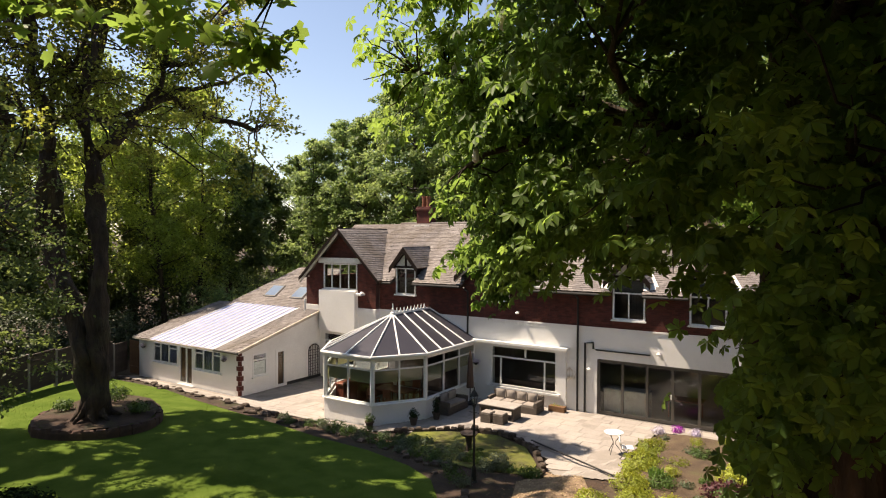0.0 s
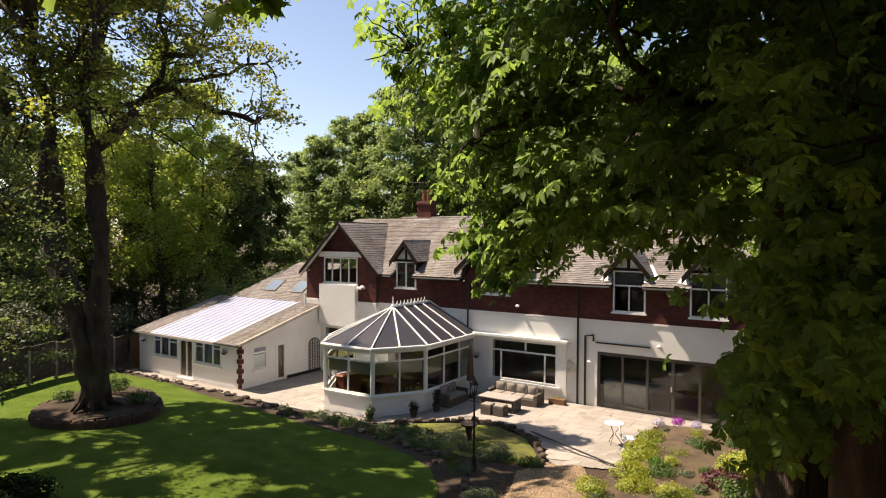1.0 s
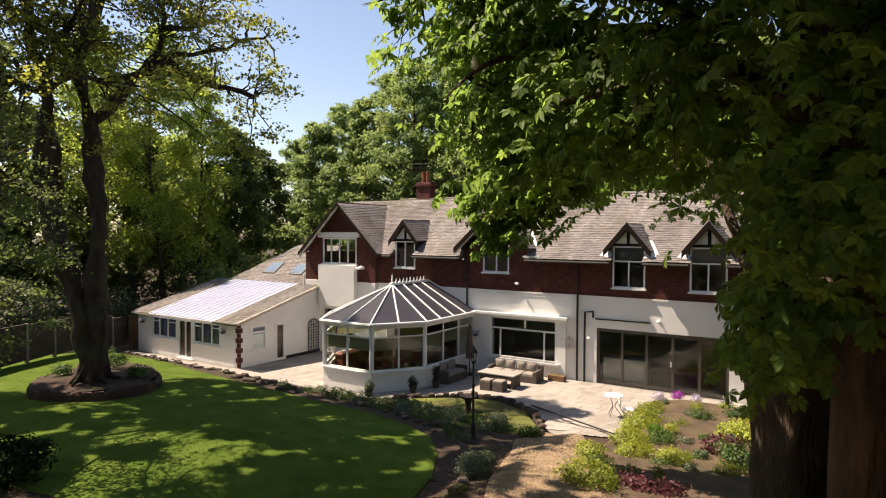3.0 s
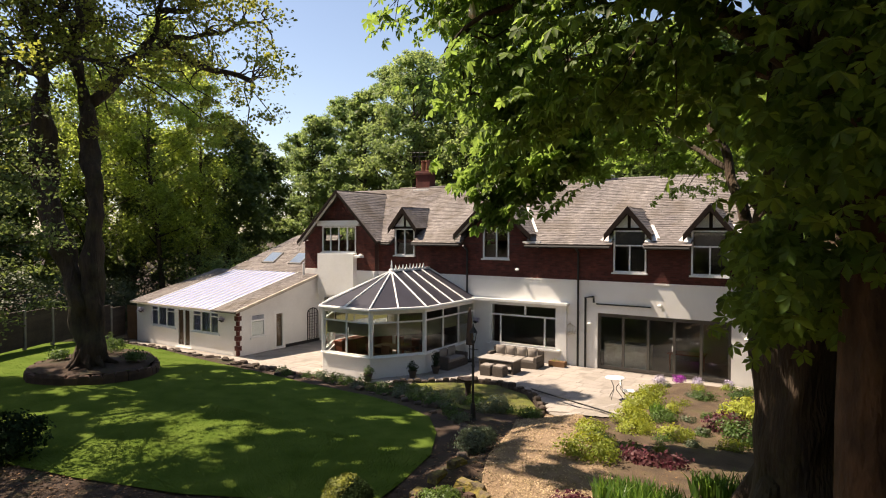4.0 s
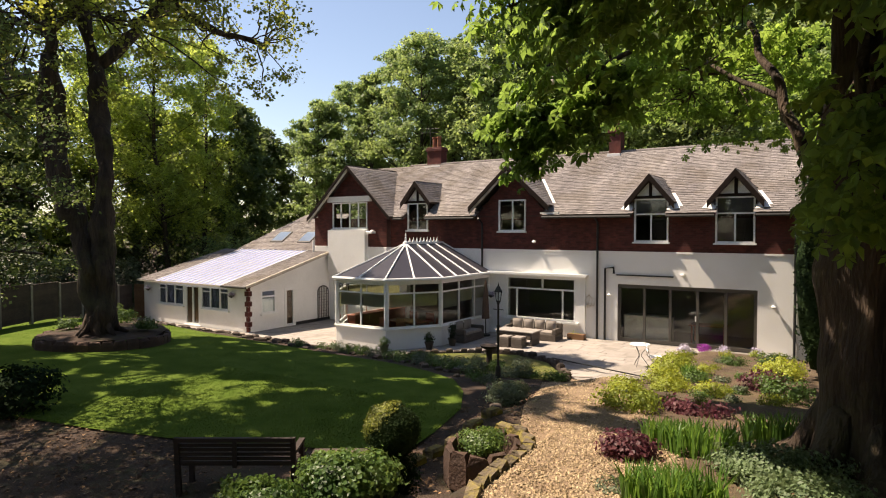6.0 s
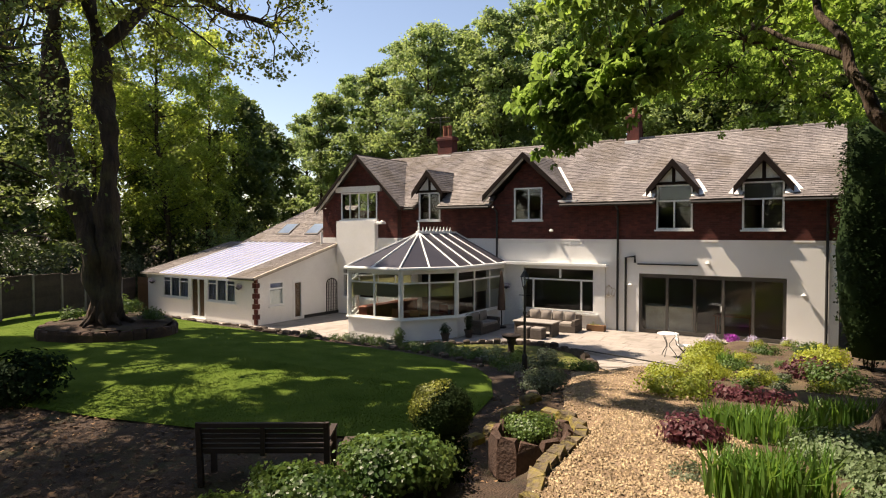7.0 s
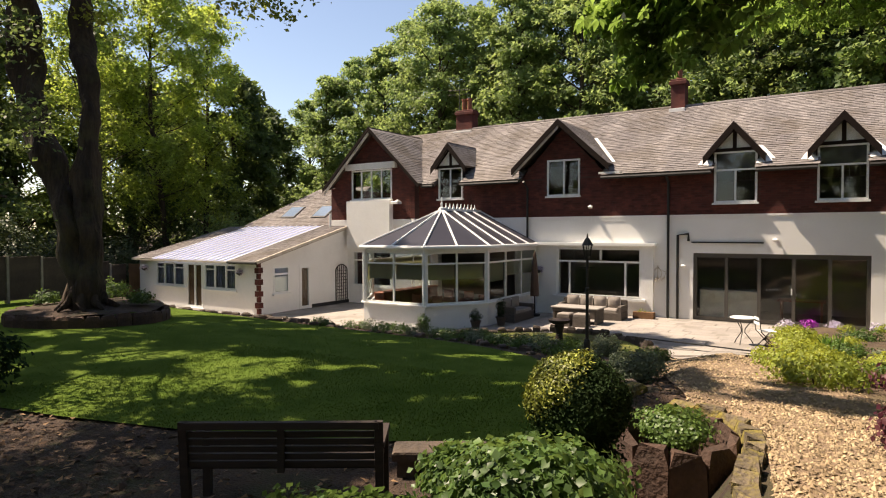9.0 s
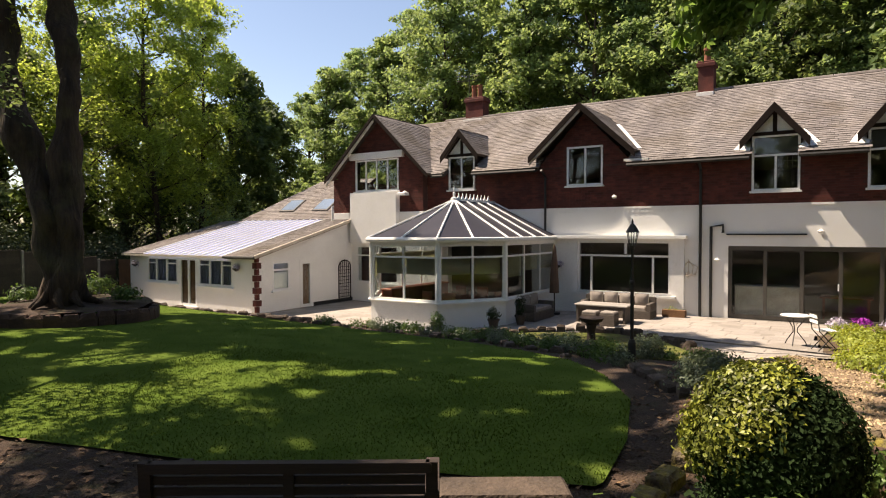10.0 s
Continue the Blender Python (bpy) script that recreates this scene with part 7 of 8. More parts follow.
for k in range(11):
    a = k * 0.571
    x, y = -5.45 + 0.5 * math.cos(a), 9.0 + 0.6 * math.sin(a)
    rock(ring, x, y, 0.95, 0.33, 0.12, 0.56, math.degrees(a) + 90, M_BEDSTONE, rng)
edge2 = thing("gully_edging", "broken line of mossy stones beside the soil gully", "edging")
for x, y, a in along([(-6.75, 8.4), (-6.7, 9.6), (-6.6, 10.5), (-6.45, 11.2), (-6.9, 12.2), (-7.6, 13.3), (-8.4, 14.6)], 0.55):
    rock(edge2, x, y, ground_z(x, y) - 0.05, 0.36, 0.22, 0.17, a + rng.normal() * 12, M_MOSS if y < 11.5 else M_STONE, rng)
slab_ = thing("stone_slab", "flat reddish stone slab on low blocks beside the bench", "slab")
part("slab", Shape().box(-0.5, -0.18, 0.16, 0.5, 0.18, 0.25, 0.02), M_STONE, slab_)
for q in (-0.35, 0.35):
    part("block", Shape().box(q - .1, -0.15, -0.05, q + .1, 0.15, 0.16), M_STONE, slab_)
slab_.matrix_basis = pose(-7.6, 8.15, ground_z(-7.6, 8.15), 0, 0, 33)

# gravel chips, grass
def scatter(inside, x0, x1, y0, y1, n, seed):
    g = np.random.default_rng(seed)
    p = np.stack([g.uniform(x0, x1, n), g.uniform(y0, y1, n)], 1)
    return np.array([q for q in p if inside(q[0], q[1])])


def chips():
    g = np.random.default_rng(15)
    p = np.concatenate([scatter(PATH_IN, -7.8, -2.0, 5.0, 11, 26000, 16), scatter(PATH_IN, -8.5, -2.0, 11, 18.2, 9000, 17)])
    n = len(p)
    z = np.array([ground_z(*q) for q in p]) + 0.035
    c = np.stack([p[:, 0], p[:, 1], z], 1)
    s = g.uniform(0.012, 0.034, (n, 1))
    a = g.uniform(0, 6.28, n)
    u = np.stack([np.cos(a), np.sin(a), g.normal(size=n) * 0.35], 1)
    w = np.stack([-np.sin(a), np.cos(a), g.normal(size=n) * 0.35], 1) * g.uniform(0.5, 0.9, (n, 1))
    top = np.array([0, 0, 1.0]) * g.uniform(0.4, 0.9, (n, 1))
    V = np.stack([c - u * s, c - w * s, c + u * s, c + w * s, c + top * s + u * s * 0.2], 1).reshape(-1, 3)
    i = np.arange(n)[:, None] * 5
    F = np.concatenate([i + np.array(t_) for t_ in ((0, 1, 4), (1, 2, 4), (2, 3, 4), (3, 0, 4))], 1).reshape(-1, 3)
    tagged(new("gravel", mesh_of("gravel", V, F.tolist(), M_CHIP)), "loose buff gravel chips on the path", "gravel", kind="stuff")


chips()


def clods():
    g = np.random.default_rng(61)
    zones = [(-7.9, 9, -4.9, 16), (-5.6, 13.5, -1.5, 24), (-3.4, 7, 0, 14), (-16, 3, -8.8, 7.4), (-19, 17, -8.8, 18.3)]
    pts = np.concatenate([np.stack([g.uniform(x0, x1, int((x1 - x0) * (y1 - y0) * 55)), g.uniform(y0, y1, int((x1 - x0) * (y1 - y0) * 55))], 1) for x0, y0, x1, y1 in zones])
    pts = np.array([q for q in pts if not PATH_IN(*q) and not LAWN(*q) and not PATIO(*q)])
    c = np.array([(x, y, ground_z(x, y) - 0.01) for x, y in pts])
    n = len(c)
    s = g.uniform(0.02, 0.075, (n, 1)) * g.uniform(0.4, 1, (n, 1))
    V, a = [], g.uniform(0, 6.28, n)
    for k in range(4):
        V.append(c + np.stack([np.cos(a + k * 1.57), np.sin(a + k * 1.57), g.normal(size=n) * 0.2], 1) * s * g.uniform(0.6, 1.2, (n, 1)))
    V.append(c + np.array([0, 0, 1]) * s * g.uniform(0.15, 0.45, (n, 1)) + g.normal(size=(n, 3)) * s * 0.2)
    V = np.stack(V, 1).reshape(-1, 3)
    i = np.arange(n)[:, None] * 5
    F = np.concatenate([i + np.array(t_) for t_ in ((0, 1, 4), (1, 2, 4), (2, 3, 4), (3, 0, 4))], 1).reshape(-1, 3)
    tagged(new("soil_clods", mesh_of("soil_clods", V, F.tolist(), mat("clod", (0.13, 0.078, 0.048), 0.95, (0.05, 0.032, 0.022), 6.0, fine=30, island=0.4))), "crumbs of soil and bark mulch on the beds", "soil", kind="stuff")


def litter():
    g = np.random.default_rng(62)
    zones = [(-7.9, 8, -4.9, 16), (-3.4, 7, 0, 14), (-17, 2.5, -6.5, 8.5), (-24.5, 9.6, -19.2, 13.6)]
    pts = np.concatenate([np.stack([g.uniform(x0, x1, int((x1 - x0) * (y1 - y0) * 30)), g.uniform(y0, y1, int((x1 - x0) * (y1 - y0) * 30))], 1) for x0, y0, x1, y1 in zones])
    pts = np.array([q for q in pts if not PATH_IN(*q) and not LAWN(*q) and not PATIO(*q)])
    c = np.array([(x, y, ground_z(x, y) + 0.015) for x, y in pts])
    m = mat("dry_leaf", (0.26, 0.155, 0.075), 0.85, (0.12, 0.065, 0.035), 3.0, fine=12, bump=0, island=0.45)
    tagged(new("leaf_litter", tri_leaves("leaf_litter", c, np.tile([0.0, 0.0, 1.0], (len(c), 1)), 0.075, m, 63, 0.3)), "dry brown leaves scattered on the soil", "litter", kind="stuff")


clods()
litter()


def blades(name, pts, zs, h, w, material, seed, lean=0.35, segs=1):
    """Upright tapering blades."""
    g = np.random.default_rng(seed)
    n = len(pts)
    a = g.uniform(0, 6.28, n)
    hh = h * g.uniform(0.55, 1.2, n)
    u = np.stack([np.cos(a), np.sin(a), np.zeros(n)], 1) * w
    ln = g.normal(size=(n, 2)) * lean
    base = np.stack([pts[:, 0], pts[:, 1], zs], 1)
    mid = base + np.stack([ln[:, 0] * hh * .35, ln[:, 1] * hh * .35, hh * 0.6], 1)
    tip = base + np.stack([ln[:, 0] * hh, ln[:, 1] * hh, hh * (1 - 0.25 * np.abs(ln).sum(1))], 1)
    V = np.stack([base - u, base + u, mid + u * 0.8, mid - u * 0.8, tip], 1).reshape(-1, 3)
    i = np.arange(n)[:, None] * 5
    F = [tuple(q) for q in np.concatenate([i + np.array([0, 1, 2]), i + np.array([0, 2, 3]), i + np.array([3, 2, 4])], 1).reshape(-1, 3).tolist()]
    return mesh_of(name, V, F, material)


near_lawn = np.concatenate([scatter(LAWN, -15, -7, 6, 12, 34000, 18), scatter(LAWN, -31, -7, 6, 18.2, 42000, 19)])
tagged(new("grass", blades("grass", near_lawn, np.array([ground_z(*q) for q in near_lawn]) + 0.02, 0.035, 0.006, M_BLADE, 20)), "short grass blades of the mown lawn", "grass", kind="stuff")


def iris(x, y, r, n, h, seed, label):
    g = np.random.default_rng(seed)
    t = thing("iris_clump", label, "plant", "iris clumps by the path")
    d, a = r * np.sqrt(g.uniform(0, 1, n)), g.uniform(0, 6.28, n)
    p = np.stack([x + d * np.cos(a), y + d * np.sin(a) * 0.8], 1)
    part("leaves", blades("leaves", p, np.array([ground_z(*q) for q in p]) - 0.02, h, 0.020, M_IRIS, seed, 0.22), M_IRIS, t)["kind"] = "stuff"


M_IRIS = mat("iris_leaf", (0.10, 0.20, 0.035), 0.45, (0.07, 0.15, 0.03), 2.0, fine=4, bump=0, island=0.25, translucent=0.35)
iris(-2.75, 10.9, 0.78, 420, 0.55, 21, "clump of upright green iris leaves")
iris(-2.35, 7.9, 0.62, 430, 0.72, 22, "tall clump of bright green iris leaves")
iris(-1.7, 12.2, 0.5, 220, 0.6, 23, "clump of iris leaves under the chestnut")
iris(-4.3, 18.3, 0.25, 60, 0.4, 24, "small tuft of sword-shaped leaves")

SH = "shrubs in the flower bed"
for i, (n_, lab, x, y, r, ry, h, m_, sz, cnt) in enumerate([
        ("golden_shrub", "low golden-leaved shrub at the path's edge", -4.4, 13.1, 0.72, 0.75, 0.5, M_SHRUB_Y, 0.07, 2600),
        ("golden_shrub", "spreading golden shrub beside the patio", -5.0, 19.2, 0.6, 1.3, 0.42, M_SHRUB_Y, 0.07, 3000),
        ("golden_shrub", "golden shrub beside the bistro chair", -5.2, 21.4, 0.55, 0.9, 0.42, M_SHRUB_Y, 0.07, 2000),
        ("golden_shrub", "small round golden shrub on the soil", -3.35, 16.3, 0.55, 0.5, 0.35, M_SHRUB_Y, 0.06, 1500),
        ("golden_shrub", "bright yellow shrub near the conifers", -2.2, 19.4, 0.7, 0.8, 0.6, M_SHRUB_Y, 0.08, 1900),
        ("golden_shrub", "low golden mound near the patio edge", -5.1, 15.2, 0.5, 0.5, 0.35, M_SHRUB_Y, 0.06, 1500),
        ("golden_shrub", "low golden shrub spreading over the soil", -4.75, 17.3, 0.6, 0.75, 0.36, M_SHRUB_Y, 0.06, 2200),
        ("golden_shrub", "golden mat at the edge of the bed", -4.35, 16.2, 0.55, 0.6, 0.28, M_SHRUB_Y, 0.055, 1800),
        ("green_shrub", "fresh green mat between golden shrubs", -4.05, 17.9, 0.5, 0.6, 0.26, M_SHRUB_G, 0.055, 1500),
        ("heuchera", "purple-leaved mound beside the gravel", -3.45, 9.75, 0.42, 0.45, 0.34, M_PURPLE, 0.085, 1700),
        ("heuchera", "low purple-leaved plants along the bed", -3.3, 13.6, 0.8, 0.35, 0.24, M_PURPLE, 0.10, 900),
        ("heuchera", "purple-leaved plant under the shrubs", -2.5, 17.8, 0.6, 0.5, 0.45, M_PURPLE, 0.10, 1000),
        ("green_shrub", "dark green shrub beyond the purple plants", -1.9, 17.0, 0.7, 0.7, 0.6, M_SHRUB_G, 0.08, 1500),
        ("green_shrub", "small green shrub in the soil bed", -3.6, 21.3, 0.45, 0.45, 0.3, M_SHRUB_G, 0.06, 1000),
        ("green_shrub", "small green shrub before the folding doors", -2.7, 22.2, 0.5, 0.5, 0.35, M_SHRUB_G, 0.06, 1100),
        ("geranium_patch", "broad patch of green lobed leaves", -1.6, 10.1, 0.95, 1.0, 0.38, M_GERANIUM, 0.065, 6500),
        ("geranium_patch", "green lobed leaves by the chestnut's roots", -1.1, 8.6, 0.8, 1.0, 0.42, M_GERANIUM, 0.065, 5000),
        ("creeping_plant", "flat silvery creeping plant on the gravel's edge", -3.2, 8.3, 0.32, 0.35, 0.12, M_SHRUB_D, 0.04, 700),
        ("lavender_bush", "grey-green feathery bush above the gully", -6.75, 12.4, 0.55, 0.6, 0.5, M_SHRUB_D, 0.05, 3600),
        ("lavender_bush", "grey-green bush above the gully", -7.1, 13.3, 0.36, 0.4, 0.38, M_SHRUB_D, 0.06, 2000),
        ("grass_tuft", "round tuft of fine dark foliage", -8.9, 17.5, 0.42, 0.42, 0.55, M_SHRUB_D, 0.05, 1800),
        ("green_shrub", "low green shrub at the corner of the stone edging", -7.75, 17.4, 0.45, 0.4, 0.32, M_SHRUB_G, 0.06, 1300),
        
        ("variegated_shrub", "wide mass of glossy cream-edged leaves", -5.95, 6.3, 0.65, 0.5, 0.36, M_IVY, 0.055, 9500), ("variegated_shrub", "low glossy cream-edged shrub behind the bench", -7.6, 5.5, 0.8, 0.5, 0.27, M_IVY, 0.056, 6720),
        ("variegated_shrub", "glossy cream-edged shrub beside the clipped ball", -5.6, 5.95, 0.55, 0.5, 0.55, M_IVY, 0.06, 5600),
        ("variegated_shrub", "glossy cream-edged leaves spreading before the bench", -6.95, 5.85, 0.75, 0.5, 0.36, M_IVY, 0.056, 5040), ("variegated_shrub", "low glossy leaves at the foot of the bed", -6.2, 5.35, 0.6, 0.5, 0.24, M_IVY, 0.056, 5040), ("variegated_shrub", "glossy leaves spilling towards the gully", -5.55, 6.35, 0.5, 0.45, 0.48, M_IVY, 0.056, 4080),
        ("variegated_shrub", "glossy cream-edged leaves under the clipped ball", -5.85, 6.9, 0.42, 0.35, 0.34, M_IVY, 0.042, 4800),
        ("laurel_bush", "dark leafy bush at the lawn's edge", -15.4, 6.6, 1.3, 1.0, 1.0, M_CONIFER, 0.11, 3000),
        ("laurel_bush", "dark leafy bush in the shade", -17.8, 5.6, 1.3, 1.0, 1.1, M_CONIFER, 0.11, 2600)]):
    bush(n_, lab, x, y, r, h, m_, sz, 500 + i, cnt, "shrub", SH, ry=ry)
bush("fern_plant", "bright green feathery plant in the stone ring", -5.45, 9.0, 0.40, 0.30, M_IVY, 0.042, 519, 4600, "shrub", SH, ry=0.56, z=1.40)
rng = np.random.default_rng(25)
for i, (x, y) in enumerate([(q[0], q[1]) for q in along([(-18.5, 17.5), (-15, 17.2), (-12.8, 17.3), (-11.0, 16.7), (-9.5, 15.9), (-8.8, 14.9)], 0.7)]):
    bush("border_plant", "small green border plant among the rocks", x, y + rng.normal() * 0.15, rng.uniform(0.28, 0.48), rng.uniform(0.2, 0.34), M_SHRUB_G if i % 3 else M_SHRUB_D, 0.06, 560 + i, 420, "plant", "border plants along the rockery", lumps=3, stems=False)
for i, (x, y) in enumerate([(q[0], q[1]) for q in along([(-17.0, 18.0), (-14.6, 18.0), (-13.4, 18.2), (-12.0, 17.6), (-10.4, 17.3), (-9.3, 16.9)], 0.8)]):
    bush("border_plant", "leafy green plant between lawn and stone edging", x, y + rng.normal() * 0.2, rng.uniform(0.25, 0.45), rng.uniform(0.22, 0.42), M_SHRUB_G if i % 2 else M_GERANIUM, 0.06, 580 + i, 520, "plant", "border plants along the rockery", lumps=4, stems=False)
g = np.random.default_rng(626)
for i in range(22):
    x, y = g.uniform(-13.2, -8.4), g.uniform(16.9, 18.7)
    bush("border_plant", "dark green leafy plant on the mossy bed" if i % 2 else "low grey-green plant on the mossy bed", x, y, g.uniform(0.2, 0.42), g.uniform(0.18, 0.38), M_SHRUB_G if i % 2 else M_SHRUB_D, 0.06, 800 + i, 380, "plant", "plants on the moss bed", lumps=4, stems=False)
for i, (x, y, m_, r, lab) in enumerate([(-4.95, 24.0, M_MAGENTA, 0.28, "cushion of magenta flowers"), (-5.5, 23.5, M_LILAC, 0.26, "pale lilac and white flowers"), (-4.3, 23.9, M_LILAC, 0.24, "pale flowers before the doors"), (-3.3, 24.0, M_LILAC, 0.2, "small pale flowers by the wall")]):
    bush("flower_cushion", lab, x, y, r, 0.30, m_, 0.05, 600 + i, 700, "flowers", "flowers before the folding doors", lumps=3, stems=False, z=0.5)
for i, (x, y, r, h) in enumerate([(-23.0, 13.4, 0.5, 0.5), (-24.0, 13.5, 0.5, 0.6), (-21.0, 13.0, 0.4, 0.35), (-23.6, 11.7, 0.4, 0.3)]):
    bush("bed_plant", "green leafy plant in the tree's bed", x, y, r, h, M_SHRUB_G, 0.09, 620 + i, 600, "plant", "plants in the tree bed", lumps=4, stems=False, z=1.4)

g = np.random.default_rng(630)
for i in range(34):
    x, y = g.uniform(-5.4, -1.7), g.uniform(14.5, 23.6)
    k = i % 4
    bush("bed_plant", ("yellow-green", "fresh green", "golden", "grey-green")[k] + " low plant in the flower bed", x, y, g.uniform(0.16, 0.42), g.uniform(0.12, 0.3), (M_SHRUB_Y, M_SHRUB_G, M_SHRUB_Y, M_SHRUB_D)[k], 0.05, 700 + i, 420, "plant", "low plants in the flower bed", lumps=3, stems=False)

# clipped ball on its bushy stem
ballt = bush("topiary_ball", "clipped ball topiary, sun and shade put into its leaf colours", -5.68, 6.98, 0.44, 1.0, M_CONIFER, 0.04, 640, 8500, "topiary", z=1.1, lumps=5)
BALL = np.array([-5.67, 6.98, 2.215])
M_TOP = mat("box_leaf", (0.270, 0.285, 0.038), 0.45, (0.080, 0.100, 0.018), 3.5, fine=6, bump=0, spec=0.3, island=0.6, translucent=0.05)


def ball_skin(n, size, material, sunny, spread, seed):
    """Leaves over the ball; golden ones on the sunward side only, standing in for sunlight."""
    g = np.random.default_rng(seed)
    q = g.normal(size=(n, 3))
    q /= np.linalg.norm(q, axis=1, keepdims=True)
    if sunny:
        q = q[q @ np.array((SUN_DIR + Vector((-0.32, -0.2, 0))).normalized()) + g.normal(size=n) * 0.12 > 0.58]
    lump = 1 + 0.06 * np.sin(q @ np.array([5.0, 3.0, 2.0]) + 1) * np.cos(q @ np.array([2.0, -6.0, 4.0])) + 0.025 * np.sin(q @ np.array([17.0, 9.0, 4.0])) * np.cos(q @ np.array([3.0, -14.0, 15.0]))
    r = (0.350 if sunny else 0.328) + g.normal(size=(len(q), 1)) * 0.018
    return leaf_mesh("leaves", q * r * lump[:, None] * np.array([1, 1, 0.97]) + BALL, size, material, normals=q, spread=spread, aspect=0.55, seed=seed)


# light and shade of the ball put into two leaf colours
part("leaves", ball_skin(34000, 0.027, M_TOP, True, 0.5, 26), M_TOP, ballt, "golden leaves on the sunward side, in place of sunlight")
part("leaves", ball_skin(20000, 0.025, M_CONIFER, False, 0.6, 28), M_CONIFER, ballt, "dark leaves under the gold, in place of the ball's shade")
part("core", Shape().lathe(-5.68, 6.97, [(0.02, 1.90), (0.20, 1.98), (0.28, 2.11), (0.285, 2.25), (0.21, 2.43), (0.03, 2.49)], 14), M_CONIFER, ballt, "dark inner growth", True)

# ---- furniture and fittings ----
M_BENCH = mat("bench_wood", (0.048, 0.030, 0.023), 0.75, (0.026, 0.018, 0.014), 3.0, fine=25, streak=(0.3, 4, 4))


def bench():
    t = thing("garden_bench", "dark weathered slatted wooden garden bench", "bench", at=(-8.2, 6.55, 0.95), rz=33)
    for sx in (-0.84, 0.84):
        part("leg", Shape().box(sx - .035, 0.42, -0.05, sx + .035, 0.49, 0.62), M_BENCH, t)
        part("leg", Shape().add([(sx - .035, -0.05, -0.05), (sx + .035, -0.05, -0.05), (sx + .035, 0.02, -0.05), (sx - .035, 0.02, -0.05), (sx - .035, -0.12, 0.86), (sx + .035, -0.12, 0.86), (sx + .035, -0.06, 0.86), (sx - .035, -0.06, 0.86)],
             [(3, 2, 1, 0), (4, 5, 6, 7), (0, 1, 5, 4), (1, 2, 6, 5), (2, 3, 7, 6), (3, 0, 4, 7)]), M_BENCH, t)
        part("armrest", Shape().box(sx - .045, -0.08, 0.62, sx + .045, 0.52, 0.66, 0.01), M_BENCH, t)
    for k in range(5):
        part("seat_slat", Shape().box(-0.84, 0.02 + k * 0.095, 0.41, 0.84, 0.10 + k * 0.095, 0.44, 0.005), M_BENCH, t)
    for k in range(6):
        z = 0.46 + k * 0.066
        y = -0.03 - 0.06 * (z / 0.86)
        part("back_slat", Shape().box(-0.80, y - .012, z, 0.80, y + .012, z + 0.05), M_BENCH, t)
    part("top_rail", Shape().box(-0.84, -0.13, 0.80, 0.84, -0.07, 0.86, 0.01), M_BENCH, t)
    part("back_post", Shape().box(-0.03, -0.11, 0.42, 0.03, -0.08, 0.82), M_BENCH, t)


bench()


def lamp_post():
    x, y = -8.75, 15.7
    z = ground_z(x, y) - 0.12
    t = thing("lamp_post", "black iron garden lamp post with a glazed lantern", "lamp post")
    part("base", Shape().lathe(x, y, [(.12, z - .1), (.12, z + .1), (.08, z + .16), (.07, z + .5), (.05, z + .56)], 12), M_BLACK, t)
    part("pole", Shape().lathe(x, y, [(.035, z + .5), (.035, z + 1.6), (.05, z + 1.62), (.05, z + 1.66), (.03, z + 1.68), (.028, z + 2.25), (.055, z + 2.28), (.02, z + 2.3)], 10), M_BLACK, t)
    part("crossbar", Shape().tube([(x - .16, y, z + 2.1), (x + .16, y, z + 2.1)], 0.012, 6), M_BLACK, t)
    ln = part("lantern", Shape().lathe(x, y, [(.06, z + 2.3), (.075, z + 2.33), (.06, z + 2.34)], 6), M_BLACK, t)
    part("glass", Shape().lathe(x, y, [(.06, z + 2.34), (.105, z + 2.58)], 6), M_GLASS, ln, "clear lantern panes")
    for k in range(6):
        a = 2 * math.pi * k / 6
        part("bar", Shape().tube([(x + .062 * math.cos(a), y + .062 * math.sin(a), z + 2.33), (x + .108 * math.cos(a), y + .108 * math.sin(a), z + 2.59)], 0.008, 5), M_BLACK, ln)
    part("cap", Shape().lathe(x, y, [(.135, z + 2.58), (.11, z + 2.62), (.05, z + 2.72), (.02, z + 2.74), (.02, z + 2.78), (.004, z + 2.84)], 6), M_BLACK, ln)


lamp_post()


def bird_bath():
    x, y = -10.45, 18.3
    z = ground_z(x, y)
    t = thing("bird_bath", "dark stone bird bath on a pedestal", "bird bath")
    part("pedestal", Shape().lathe(x, y, [(.19, z - .05), (.19, z + .08), (.11, z + .14), (.09, z + .4), (.13, z + .58), (.1, z + .62)], 14), M_BENCH, t)
    part("bowl", Shape().lathe(x, y, [(.1, z + .6), (.26, z + .66), (.30, z + .74), (.27, z + .74), (.05, z + .69)], 16), M_BENCH, t)


bird_bath()
M_RATTAN = mat("grey_rattan", (0.115, 0.095, 0.08), 0.8, (0.08, 0.065, 0.055), 8.0, fine=90, bump=0.7, streak=(1, 1, 3))
M_CUSHION = mat("grey_cushion", (0.30, 0.265, 0.235), 0.95, (0.24, 0.21, 0.185), 4.0, fine=60, bump=0.3)
M_TABLETOP = mat("pale_table_top", (0.38, 0.35, 0.32), 0.5, (0.31, 0.285, 0.26), 3.0)


